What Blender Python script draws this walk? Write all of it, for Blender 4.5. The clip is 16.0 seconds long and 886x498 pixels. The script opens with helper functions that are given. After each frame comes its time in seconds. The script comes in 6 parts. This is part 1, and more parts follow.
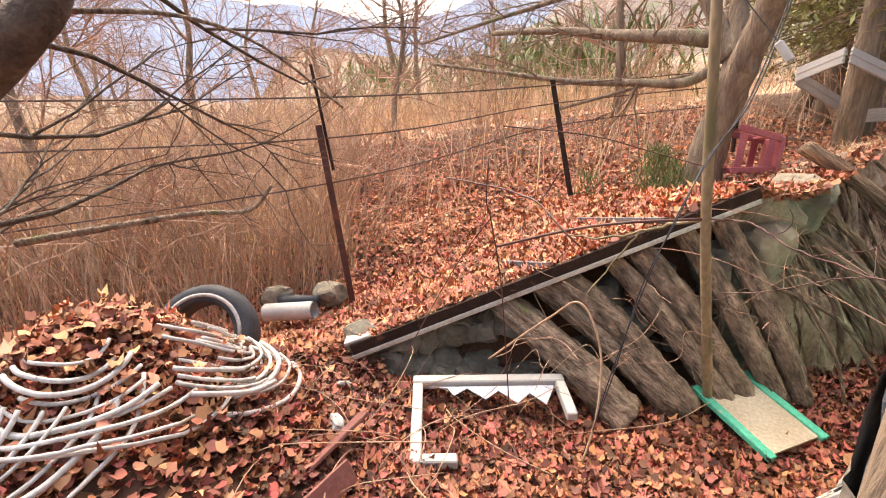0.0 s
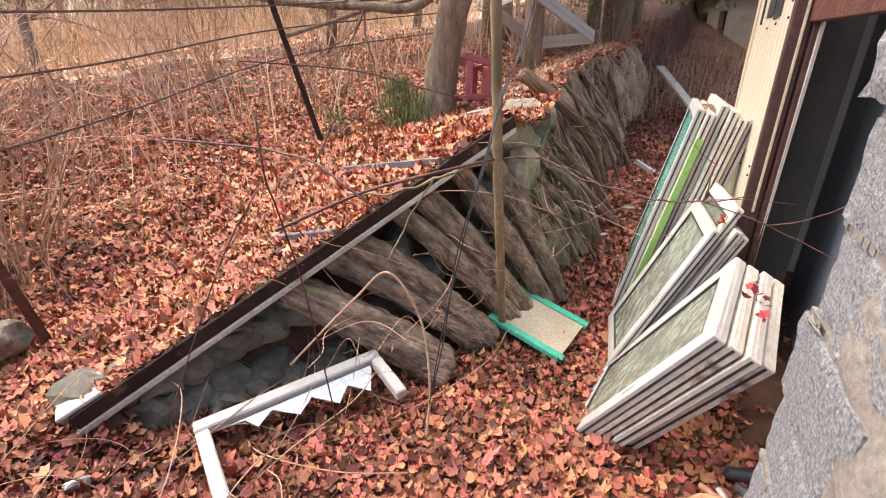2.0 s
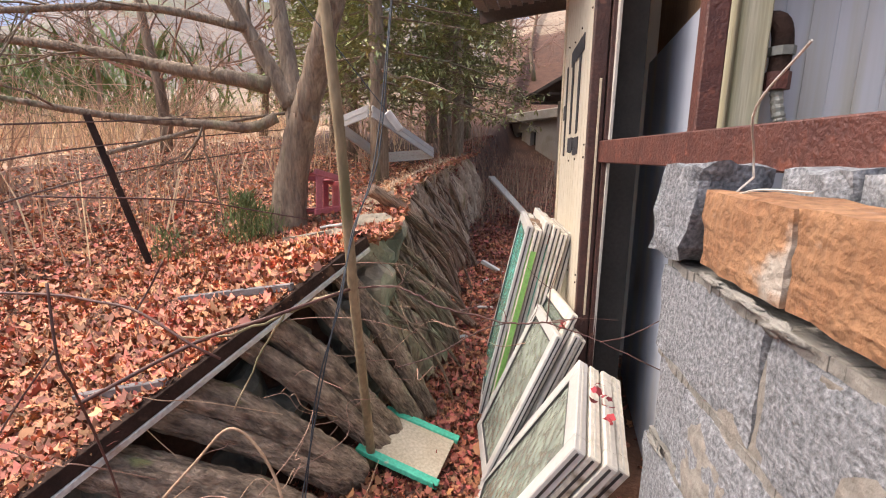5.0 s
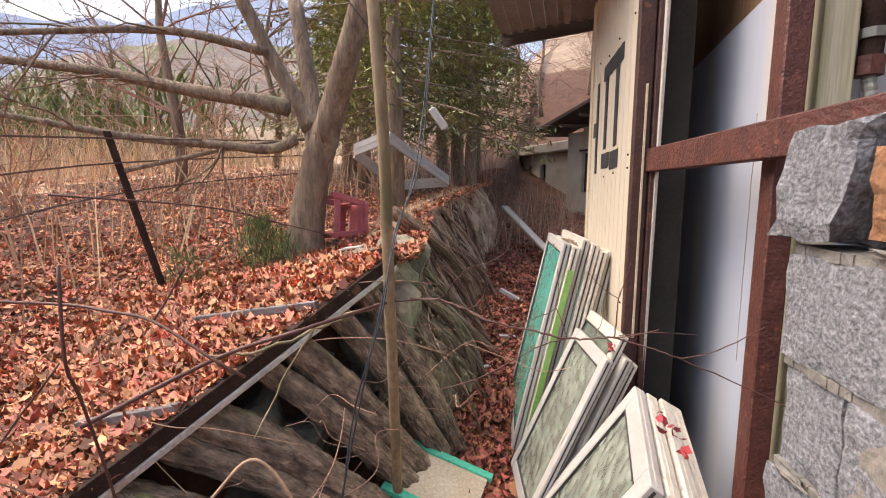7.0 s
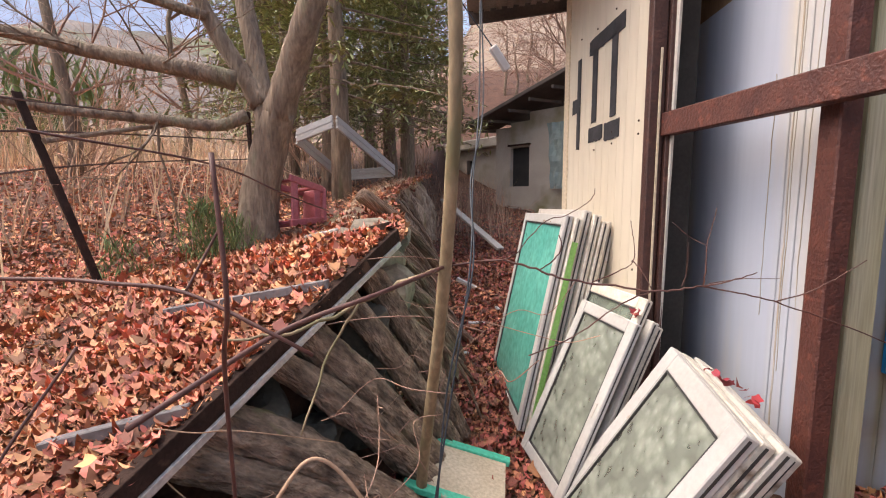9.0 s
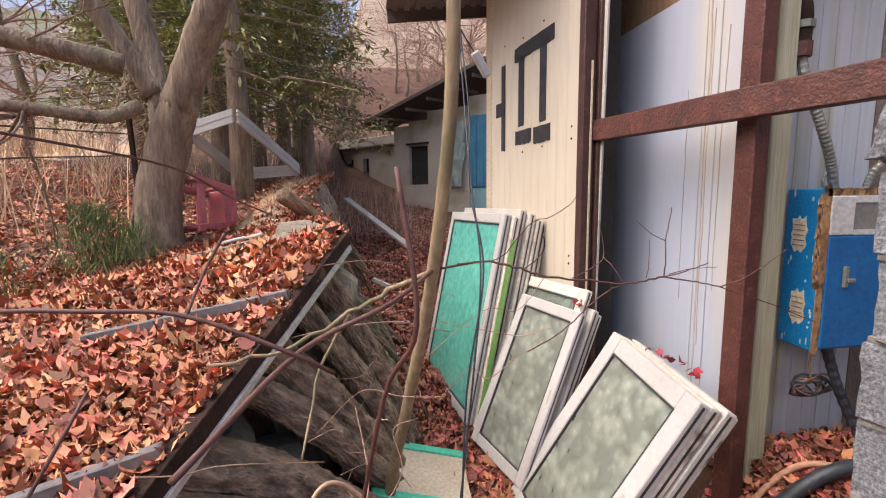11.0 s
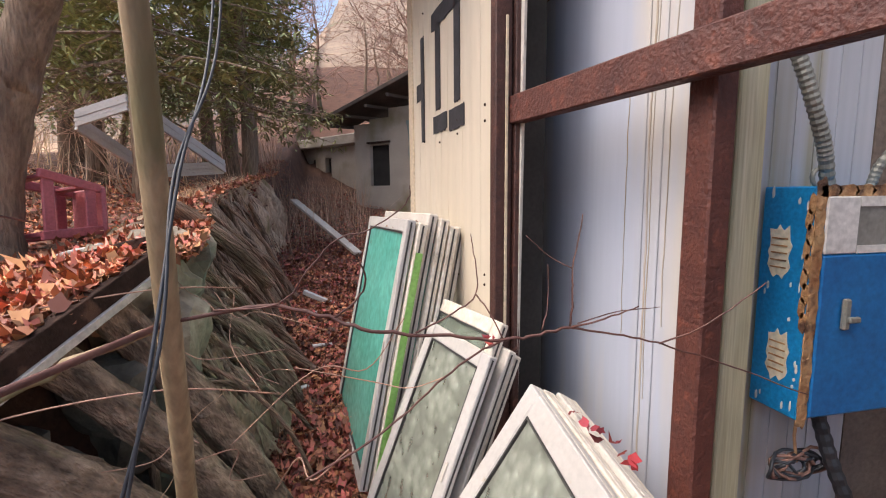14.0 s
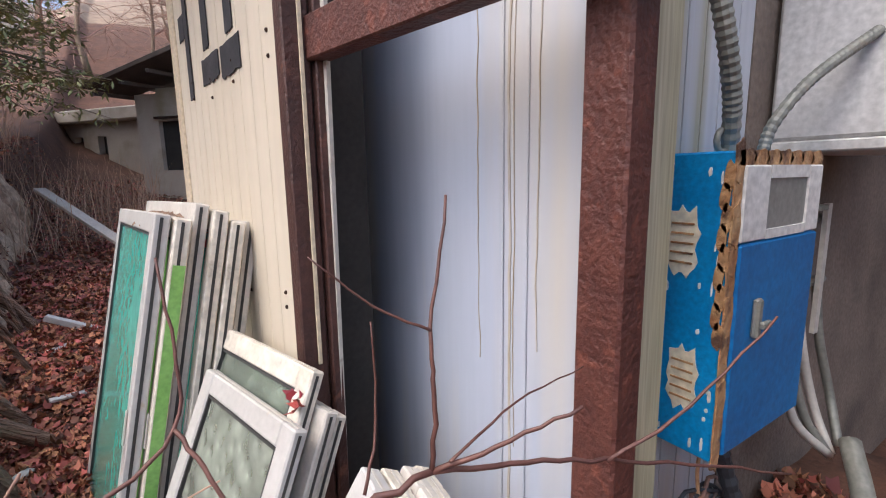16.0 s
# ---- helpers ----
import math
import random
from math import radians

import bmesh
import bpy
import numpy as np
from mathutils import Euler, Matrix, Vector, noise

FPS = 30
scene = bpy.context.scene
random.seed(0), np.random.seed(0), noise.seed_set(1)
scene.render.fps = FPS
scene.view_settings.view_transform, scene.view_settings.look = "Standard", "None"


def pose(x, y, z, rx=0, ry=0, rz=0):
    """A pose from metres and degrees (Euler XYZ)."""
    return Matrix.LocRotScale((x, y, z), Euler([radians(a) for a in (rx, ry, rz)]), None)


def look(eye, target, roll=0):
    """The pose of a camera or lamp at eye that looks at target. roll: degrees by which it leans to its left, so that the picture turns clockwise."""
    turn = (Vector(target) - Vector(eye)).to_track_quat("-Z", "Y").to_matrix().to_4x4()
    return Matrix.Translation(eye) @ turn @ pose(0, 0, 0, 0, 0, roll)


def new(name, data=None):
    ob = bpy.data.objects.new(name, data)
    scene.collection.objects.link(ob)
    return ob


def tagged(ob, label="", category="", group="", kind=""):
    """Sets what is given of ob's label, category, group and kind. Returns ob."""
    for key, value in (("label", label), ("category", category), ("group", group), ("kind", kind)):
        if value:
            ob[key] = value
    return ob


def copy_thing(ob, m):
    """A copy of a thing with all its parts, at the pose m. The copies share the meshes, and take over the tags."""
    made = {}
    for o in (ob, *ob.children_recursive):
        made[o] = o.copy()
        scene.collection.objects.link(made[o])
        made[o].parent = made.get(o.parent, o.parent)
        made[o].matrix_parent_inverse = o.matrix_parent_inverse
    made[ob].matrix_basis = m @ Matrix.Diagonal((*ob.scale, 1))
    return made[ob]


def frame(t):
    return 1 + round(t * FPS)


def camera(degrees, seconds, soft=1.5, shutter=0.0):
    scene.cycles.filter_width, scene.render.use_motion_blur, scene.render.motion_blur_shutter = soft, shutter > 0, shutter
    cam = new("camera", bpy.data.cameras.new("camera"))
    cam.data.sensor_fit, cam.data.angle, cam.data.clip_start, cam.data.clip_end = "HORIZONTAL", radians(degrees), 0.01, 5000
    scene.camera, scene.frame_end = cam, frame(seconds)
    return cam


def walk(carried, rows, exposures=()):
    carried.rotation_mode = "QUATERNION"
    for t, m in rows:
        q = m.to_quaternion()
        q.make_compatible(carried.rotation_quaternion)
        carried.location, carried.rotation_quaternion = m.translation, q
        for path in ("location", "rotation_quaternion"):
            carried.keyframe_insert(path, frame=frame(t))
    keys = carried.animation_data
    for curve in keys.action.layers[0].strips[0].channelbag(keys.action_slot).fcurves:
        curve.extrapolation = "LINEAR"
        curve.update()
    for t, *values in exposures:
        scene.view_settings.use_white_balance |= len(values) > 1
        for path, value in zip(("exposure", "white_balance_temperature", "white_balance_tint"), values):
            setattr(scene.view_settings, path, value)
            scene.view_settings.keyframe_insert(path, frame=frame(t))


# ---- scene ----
cam = camera(88.8, 16.0, 1.1)
PATH = [
    (0, (0.204, 0.510, 1.508), (-1.568, 1.271, 0.976), 0.12),
    (0.5, (0.018, 0.521, 1.526), (-1.616, 1.503, 0.922), -0.26),
    (1, (-0.132, 0.559, 1.533), (-1.531, 1.813, 0.846), -0.06),
    (1.5, (-0.210, 0.598, 1.529), (-1.362, 2.044, 0.767), -0.60),
    (2, (-0.263, 0.621, 1.521), (-1.261, 2.159, 0.721), -0.78),
    (2.5, (-0.284, 0.641, 1.527), (-1.144, 2.268, 0.743), -0.93),
    (3, (-0.286, 0.675, 1.551), (-1.009, 2.394, 0.829), -0.55),
    (3.5, (-0.282, 0.695, 1.591), (-0.878, 2.493, 0.949), -0.19),
    (4, (-0.283, 0.689, 1.630), (-0.775, 2.546, 1.073), -0.05),
    (4.2, (-0.275, 0.687, 1.643), (-0.736, 2.562, 1.123), 0.09),
    (6.3, (-0.390, 0.741, 1.607), (-0.944, 2.635, 1.277), 0.13),
    (6.5, (-0.414, 0.758, 1.604), (-0.961, 2.653, 1.274), 0.04),
    (7, (-0.454, 0.785, 1.513), (-0.978, 2.699, 1.263), 0.27),
    (7.5, (-0.615, 0.762, 1.407), (-1.049, 2.704, 1.208), 0.36),
    (8, (-0.745, 0.789, 1.391), (-1.060, 2.749, 1.150), 0.08),
    (8.5, (-0.832, 0.832, 1.357), (-1.083, 2.801, 1.114), -0.15),
    (11, (-1.216, 0.865, 1.379), (-0.898, 2.822, 1.120), -0.73),
    (11.5, (-1.195, 0.862, 1.379), (-0.827, 2.813, 1.140), -0.87),
    (12, (-1.149, 0.853, 1.392), (-0.723, 2.793, 1.159), -1.10),
    (12.5, (-1.077, 0.882, 1.403), (-0.607, 2.810, 1.158), -1.35),
    (13, (-0.905, 1.046, 1.343), (-0.427, 2.973, 1.097), -1.14),
    (13.5, (-0.735, 1.263, 1.356), (-0.296, 3.199, 1.109), -0.79),
    (14, (-0.719, 1.356, 1.360), (-0.314, 3.299, 1.109), -0.53),
    (14.5, (-0.746, 1.575, 1.358), (-0.327, 3.512, 1.084), -0.31),
    (15, (-0.707, 1.701, 1.396), (-0.145, 3.597, 1.097), -0.74),
    (15.5, (-0.580, 1.815, 1.365), (0.215, 3.625, 1.062), -1.05),
    (16, (-0.477, 1.851, 1.331), (0.594, 3.509, 1.009), -0.98),
]
EXPOSURES = [(0.0, 1.9, 7500, 10), (1.0, 1.8, 7000, 10), (2.5, 1.68, 6600, 10), (4.0, 1.58, 6600, 10), (7.0, 1.4, 6750, 11), (11.0, 1.26, 6450, 12), (13.0, 1.22, 6550, 12), (14.5, 1.26, 6350, 11), (15.5, 1.24, 6150, 10), (16.0, 1.2, 5950, 10)]
walk(cam, [(t, look(eye, target, roll)) for t, eye, target, roll in PATH], EXPOSURES)

# ---- sky and light ----
world = bpy.data.worlds.new("sky")
scene.world = world
world.use_nodes = True
wn, wl = world.node_tree.nodes, world.node_tree.links
sky = wn.new("ShaderNodeTexSky")
sky.sky_type, sky.sun_disc = "NISHITA", False
sky.sun_elevation, sky.sun_rotation = radians(56), radians(-96)
sky.air_density, sky.dust_density, sky.ozone_density = 1.0, 5.0, 0.6
wl.new(sky.outputs[0], wn["Background"].inputs[0])
wn["Background"].inputs[1].default_value = 0.15
sun = new("sun", bpy.data.lights.new("sun", "SUN"))
sun.data.energy, sun.data.angle, sun.data.color = 0.95, radians(80), (1.0, 0.95, 0.89)
sun.matrix_world = look((-20, -2, 30), (0, 0, 0))


# ---- materials ----
def material(name, a, b, scale=6.0, rough=0.7, bump=0.3, metal=0.0, fine=60.0, stretch=(1, 1, 1), island=0.0, objrand=0.0, stain=None, stain_scale=2.0, stain_at=0.55, stain_soft=0.08, transmission=0.0, world_space=False, grain=0.55, deep=0.02):
    """Two tones mixed by coarse and fine noise, with relief and, where given, stains of a third colour."""
    m = bpy.data.materials.new(name)
    m.use_nodes = True
    n, l = m.node_tree.nodes, m.node_tree.links
    bsdf = n["Principled BSDF"]
    bsdf.inputs["Roughness"].default_value, bsdf.inputs["Metallic"].default_value = rough, metal
    if transmission:
        bsdf.inputs["Transmission Weight"].default_value = transmission
    mapping = n.new("ShaderNodeMapping")
    mapping.inputs["Scale"].default_value = stretch
    if world_space:
        l.new(n.new("ShaderNodeNewGeometry").outputs["Position"], mapping.inputs[0])
    else:
        l.new(n.new("ShaderNodeTexCoord").outputs["Object"], mapping.inputs[0])

    def tex(s, detail=6):
        t = n.new("ShaderNodeTexNoise")
        t.inputs["Scale"].default_value, t.inputs["Detail"].default_value = s, detail
        l.new(mapping.outputs[0], t.inputs["Vector"])
        return t.outputs["Fac"]

    def ramp(src, lo, hi, c0=(0, 0, 0, 1), c1=(1, 1, 1, 1)):
        r = n.new("ShaderNodeValToRGB")
        r.color_ramp.elements[0].position, r.color_ramp.elements[1].position = lo, hi
        r.color_ramp.elements[0].color, r.color_ramp.elements[1].color = c0, c1
        l.new(src, r.inputs[0])
        return r.outputs[0]

    def mix(kind, fac, x, y):
        q = n.new("ShaderNodeMix")
        q.data_type, q.blend_type = "RGBA", kind
        for sock, val in ((q.inputs[0], fac), (q.inputs[6], x), (q.inputs[7], y)):
            if isinstance(val, bpy.types.NodeSocket):
                l.new(val, sock)
            elif isinstance(val, tuple):
                sock.default_value = (*val, 1.0)
            else:
                sock.default_value = val
        return q.outputs[2]

    coarse, small = tex(scale), tex(fine, 8)
    col = mix("MIX", ramp(coarse, 0.32, 0.68), a, b)
    col = mix("MULTIPLY", grain, col, ramp(small, 0.25, 0.75, (0.45, 0.45, 0.45, 1), (1.25, 1.25, 1.25, 1)))
    if island or objrand:
        src = n.new("ShaderNodeNewGeometry").outputs["Random Per Island"] if island else n.new("ShaderNodeObjectInfo").outputs["Random"]
        k = island or objrand
        hsv = n.new("ShaderNodeHueSaturation")
        mr = n.new("ShaderNodeMapRange")
        mr.inputs[3].default_value, mr.inputs[4].default_value = 1 - k, 1 + k
        l.new(src, mr.inputs[0])
        l.new(mr.outputs[0], hsv.inputs["Value"])
        l.new(col, hsv.inputs["Color"])
        if island:
            mh = n.new("ShaderNodeMapRange")
            wn_ = n.new("ShaderNodeTexWhiteNoise")
            wn_.noise_dimensions = "1D"
            l.new(src, wn_.inputs["W"])
            mh.inputs[3].default_value, mh.inputs[4].default_value = 0.5 - island * 0.035, 0.5 + island * 0.03
            l.new(wn_.outputs["Value"], mh.inputs[0])
            l.new(mh.outputs[0], hsv.inputs["Hue"])
        col = hsv.outputs[0]
    if stain:
        col = mix("MIX", ramp(tex(stain_scale, 10), stain_at, stain_at + stain_soft), col, stain)
    l.new(col, bsdf.inputs["Base Color"])
    if bump:
        bp = n.new("ShaderNodeBump")
        bp.inputs["Strength"].default_value, bp.inputs["Distance"].default_value = bump, deep
        l.new(mix("MIX", 0.5, coarse, small), bp.inputs["Height"])
        l.new(bp.outputs[0], bsdf.inputs["Normal"])
    return m


def glass(name, color, rough=0.25, lumps=0.0, alpha=1.0):
    m = bpy.data.materials.new(name)
    m.use_nodes = True
    n, l = m.node_tree.nodes, m.node_tree.links
    b = n["Principled BSDF"]
    b.inputs["Base Color"].default_value = (*color, 1)
    b.inputs["Roughness"].default_value, b.inputs["IOR"].default_value = rough, 1.45
    b.inputs["Transmission Weight"].default_value = alpha
    if lumps:
        co = n.new("ShaderNodeTexCoord")
        v = n.new("ShaderNodeTexVoronoi")
        v.feature, v.inputs["Scale"].default_value = "SMOOTH_F1", lumps
        l.new(co.outputs["Object"], v.inputs["Vector"])
        no = n.new("ShaderNodeTexNoise")
        no.inputs["Scale"].default_value, no.inputs["Detail"].default_value = 9, 6
        l.new(co.outputs["Object"], no.inputs["Vector"])
        r = n.new("ShaderNodeValToRGB")
        r.color_ramp.elements[0].color, r.color_ramp.elements[1].color = (*[c * 0.6 for c in color], 1), (*[min(1, c * 1.02) for c in color], 1)
        r.color_ramp.elements[0].position, r.color_ramp.elements[1].position = 0.35, 0.65
        ad = n.new("ShaderNodeMath")
        ad.operation = "MULTIPLY_ADD"
        l.new(v.outputs["Distance"], ad.inputs[0])
        ad.inputs[1].default_value = -0.45
        l.new(no.outputs[0], ad.inputs[2])
        dv = n.new("ShaderNodeMath")
        dv.operation = "ADD"
        l.new(ad.outputs[0], dv.inputs[0])
        dv.inputs[1].default_value = 0.14
        l.new(dv.outputs[0], r.inputs[0])
        l.new(r.outputs[0], b.inputs["Base Color"])
        bp = n.new("ShaderNodeBump")
        bp.inputs["Strength"].default_value, bp.inputs["Distance"].default_value = 0.7, 0.025
        l.new(v.outputs["Distance"], bp.inputs["Height"])
        l.new(bp.outputs[0], b.inputs["Normal"])
    return m


SOIL = material("leaf_litter_soil", (0.085, 0.04, 0.025), (0.16, 0.075, 0.045), 3, 0.95, 0.8, fine=45, world_space=True)
# LEAF tinted light as sunlit; LEAF_DARK redder, darkened for the trench's shade
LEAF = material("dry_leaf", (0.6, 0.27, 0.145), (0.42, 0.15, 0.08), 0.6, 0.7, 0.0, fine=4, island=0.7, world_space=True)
LEAF_DARK = material("shade_toned_leaf", (0.42, 0.155, 0.085), (0.25, 0.082, 0.048), 0.8, 0.65, 0.0, fine=4, island=0.8, world_space=True)
LEAF_RED = material("crimson_leaf", (0.36, 0.03, 0.035), (0.24, 0.03, 0.03), 3, 0.7, 0.0, island=0.4)
STRAW = material("dry_grass", (0.78, 0.58, 0.37), (0.62, 0.42, 0.26), 1.5, 0.9, 0.0, island=0.4, world_space=True)
TWIG = material("dry_twig", (0.36, 0.215, 0.15), (0.25, 0.14, 0.105), 5, 0.85, 0.2, island=0.3)
VINE = material("pale_vine", (0.46, 0.31, 0.2), (0.3, 0.18, 0.11), 8, 0.8, 0.2, island=0.25)
REDTWIG = material("red_brown_shoot", (0.084, 0.033, 0.027), (0.132, 0.054, 0.039), 9, 0.6, 0.2)
BARK = material("grey_brown_bark", (0.17, 0.115, 0.08), (0.33, 0.245, 0.17), 16, 0.95, 1.0, fine=60, stretch=(1, 1, 0.18), stain=(0.17, 0.18, 0.09), stain_scale=2.5, stain_at=0.6, grain=0.75, deep=0.05)
SMOOTH_BARK = material("smooth_sapling_bark", (0.25, 0.18, 0.098), (0.36, 0.265, 0.155), 12, 0.75, 0.35, fine=60, stretch=(1, 1, 0.3), stain=(0.17, 0.14, 0.068), stain_scale=7, stain_at=0.55, grain=0.7)
LOGBARK = material("weathered_log_bark", (0.12, 0.082, 0.058), (0.46, 0.33, 0.235), 24, 0.95, 1.0, fine=80, stretch=(1, 1, 0.42), stain=(0.2, 0.19, 0.08), stain_scale=8, stain_at=0.62, grain=0.8, deep=0.05)
ROTTEN = material("rotten_wood", (0.13, 0.078, 0.052), (0.48, 0.31, 0.21), 18, 0.95, 1.0, fine=70, stretch=(1.3, 1.3, 0.14), stain=(0.27, 0.23, 0.1), stain_scale=4, stain_at=0.62, grain=0.8, deep=0.06)
PALEROOT = material("bleached_root_wood", (0.3, 0.2, 0.135), (0.52, 0.38, 0.27), 14, 0.95, 0.9, fine=60, stretch=(1.4, 1.4, 0.25), stain=(0.12, 0.075, 0.05), stain_scale=6, stain_at=0.56, grain=0.75, deep=0.04)
ROCK = material("grey_tan_rock", (0.22, 0.18, 0.13), (0.38, 0.32, 0.24), 4, 0.9, 0.9, fine=30, stain=(0.14, 0.12, 0.09), stain_scale=2.2, stain_at=0.56)
# darker copy of ROCK, shade under the ledge put into the colour
DARKROCK = material("shade_toned_rock", (0.13, 0.115, 0.09), (0.22, 0.2, 0.155), 4, 0.9, 0.9, fine=30)
NEEDLE = material("conifer_needles", (0.17, 0.2, 0.07), (0.4, 0.4, 0.17), 1.2, 0.8, 0.0, island=0.5, world_space=True)
SHRUB = material("evergreen_shrub", (0.1, 0.15, 0.045), (0.17, 0.21, 0.07), 4, 0.8, 0.0, island=0.4)
BANKROCK = material("weathered_tan_bank", (0.34, 0.215, 0.14), (0.68, 0.5, 0.345), 5, 0.95, 0.8, fine=38, stretch=(1, 1.5, 0.5), stain=(0.27, 0.2, 0.1), stain_scale=2.6, stain_at=0.58, grain=0.75, deep=0.05)
RUST = material("rusted_brown_paint", (0.07, 0.02, 0.015), (0.115, 0.035, 0.023), 14, 0.6, 0.6, fine=90, stain=(0.15, 0.045, 0.028), stain_scale=20, stain_at=0.58)
DARKPOST = material("dark_brown_steel_paint", (0.045, 0.017, 0.013), (0.08, 0.03, 0.022), 14, 0.6, 0.5, fine=90, stain=(0.13, 0.05, 0.032), stain_scale=18, stain_at=0.62)
DARKRUST = material("dark_rusted_steel", (0.028, 0.016, 0.012), (0.055, 0.03, 0.022), 12, 0.9, 0.5, fine=80, stain=(0.13, 0.07, 0.045), stain_scale=9, stain_at=0.64)
DARKRUST.node_tree.nodes["Principled BSDF"].inputs["Specular IOR Level"].default_value = 0.2
ZINC = material("pale_galvanised_strip", (0.5, 0.45, 0.4), (0.62, 0.58, 0.53), 10, 0.5, 0.2, 0.2, stain=(0.28, 0.2, 0.15), stain_scale=6, stain_at=0.6)
PVC = material("weathered_white_pvc", (0.52, 0.5, 0.475), (0.44, 0.415, 0.385), 3, 0.45, 0.06, fine=45, stain=(0.42, 0.36, 0.28), stain_scale=22, stain_at=0.7, stain_soft=0.06, grain=0.22)
PVC_GREY = material("dirty_pvc_edge", (0.58, 0.54, 0.48), (0.46, 0.42, 0.37), 5, 0.55, 0.1, stain=(0.22, 0.17, 0.13), stain_scale=16, stain_at=0.66, stain_soft=0.08, grain=0.3)
GASKET = material("black_rubber_gasket", (0.03, 0.028, 0.026), (0.05, 0.047, 0.045), 8, 0.6, 0.1)
PEBBLED = glass("pebbled_glass", (0.5, 0.53, 0.45), 0.25, 22, 0.5)
CLEARISH = glass("dusty_glass", (0.42, 0.48, 0.4), 0.2, 6, 0.6)
TEAL = material("teal_film_pane", (0.1, 0.42, 0.34), (0.15, 0.5, 0.41), 3, 0.18, 0.02, fine=25, stain=(0.04, 0.2, 0.15), stain_scale=12, stain_at=0.68)
GREENPAINT = material("bright_green_panel", (0.15, 0.36, 0.06), (0.2, 0.45, 0.09), 2.5, 0.4, 0.04)
MINT = material("mint_green_paint", (0.06, 0.46, 0.29), (0.1, 0.56, 0.37), 5, 0.55, 0.1, stain=(0.45, 0.4, 0.3), stain_scale=9, stain_at=0.68)
CREAMBOARD = material("dirty_cream_board", (0.5, 0.4, 0.28), (0.62, 0.53, 0.4), 4, 0.8, 0.2, stain=(0.25, 0.17, 0.1), stain_scale=5, stain_at=0.62)
CREAM = material("cream_sheet_wall", (0.6, 0.52, 0.4), (0.66, 0.585, 0.47), 1.2, 0.45, 0.02, grain=0.15, fine=18, stretch=(1, 1, 0.2), stain=(0.54, 0.44, 0.31), stain_scale=2.2, stain_at=0.64, stain_soft=0.2)
CREAMTRIM = material("beige_corner_trim", (0.58, 0.47, 0.32), (0.64, 0.53, 0.38), 2, 0.5, 0.03)
PVC_CREAM = material("yellowed_grimy_plastic", (0.6, 0.53, 0.43), (0.72, 0.67, 0.58), 9, 0.5, 0.1, fine=40, stain=(0.2, 0.16, 0.11), stain_scale=7, stain_at=0.6)
GREENFILM = material("bright_green_film", (0.2, 0.42, 0.09), (0.27, 0.5, 0.14), 3, 0.45, 0.05)
PANELWHITE = material("blue_white_sandwich_panel", (0.39, 0.425, 0.52), (0.44, 0.47, 0.545), 1.4, 0.45, 0.02, fine=14, stretch=(2, 2, 0.16), stain=(0.56, 0.5, 0.4), stain_scale=2.2, stain_at=0.5, stain_soft=0.3, grain=0.12)
GREYWALL = material("grey_white_sheet_wall", (0.38, 0.39, 0.42), (0.47, 0.475, 0.5), 2, 0.5, 0.03, fine=14, stretch=(3, 3, 0.1), stain=(0.31, 0.28, 0.18), stain_scale=4, stain_at=0.5, stain_soft=0.25, grain=0.2)
BRUSH = material("tan_brush", (0.58, 0.39, 0.265), (0.42, 0.25, 0.165), 1.5, 0.9, 0.0, island=0.35, world_space=True)
DARKBARK = material("dark_bark", (0.07, 0.05, 0.036), (0.15, 0.105, 0.075), 18, 0.95, 1.0, fine=60, deep=0.04)
GREYBAR = material("dull_grey_bar", (0.13, 0.115, 0.115), (0.19, 0.17, 0.17), 8, 0.6, 0.2, stain=(0.2, 0.12, 0.08), stain_scale=7, stain_at=0.6)
STREAK = material("rust_streak", (0.42, 0.33, 0.22), (0.46, 0.44, 0.42), 30, 0.7, 0.05, stretch=(1, 1, 0.1))
BLACKPAINT = material("black_brushed_paint", (0.018, 0.017, 0.02), (0.04, 0.037, 0.042), 12, 0.75, 0.1, fine=120)
BLUE = material("chipped_blue_paint", (0.005, 0.19, 0.46), (0.008, 0.25, 0.56), 5, 0.4, 0.12, fine=90, stain=(0.66, 0.62, 0.56), stain_scale=16, stain_at=0.73, stain_soft=0.02)
DEEPBLUE = material("deep_blue_door_paint", (0.004, 0.11, 0.32), (0.008, 0.16, 0.42), 4, 0.5, 0.08)
BOXWHITE = material("bare_primer_white", (0.68, 0.66, 0.63), (0.6, 0.57, 0.53), 8, 0.55, 0.1)
RAWRUST = material("flaking_orange_rust", (0.3, 0.13, 0.05), (0.5, 0.31, 0.15), 18, 0.9, 0.8, stain=(0.1, 0.05, 0.03), stain_scale=14, stain_at=0.52)
BLOCK = material("concrete_block", (0.14, 0.143, 0.153), (0.275, 0.28, 0.297), 70, 0.95, 0.7, fine=140, grain=0.85, objrand=0.08, deep=0.01)
MORTAR = material("smeared_mortar", (0.17, 0.158, 0.14), (0.25, 0.23, 0.205), 6, 0.95, 0.8, fine=60)
OCHREBRICK = material("ochre_brick", (0.22, 0.098, 0.045), (0.33, 0.175, 0.088), 9, 0.95, 0.8, fine=70, stain=(0.36, 0.31, 0.26), stain_scale=7, stain_at=0.58, grain=0.7)
COAT = material("grey_brown_render", (0.17, 0.148, 0.125), (0.27, 0.245, 0.215), 5, 0.95, 0.7, fine=55, stain=(0.2, 0.17, 0.14), stain_scale=3.5, stain_at=0.54, stain_soft=0.16, grain=0.65)
PLASTER = material("weathered_plaster", (0.42, 0.355, 0.295), (0.5, 0.435, 0.365), 2, 0.9, 0.3, stain=(0.22, 0.19, 0.1), stain_scale=1.1, stain_at=0.52, stain_soft=0.2)
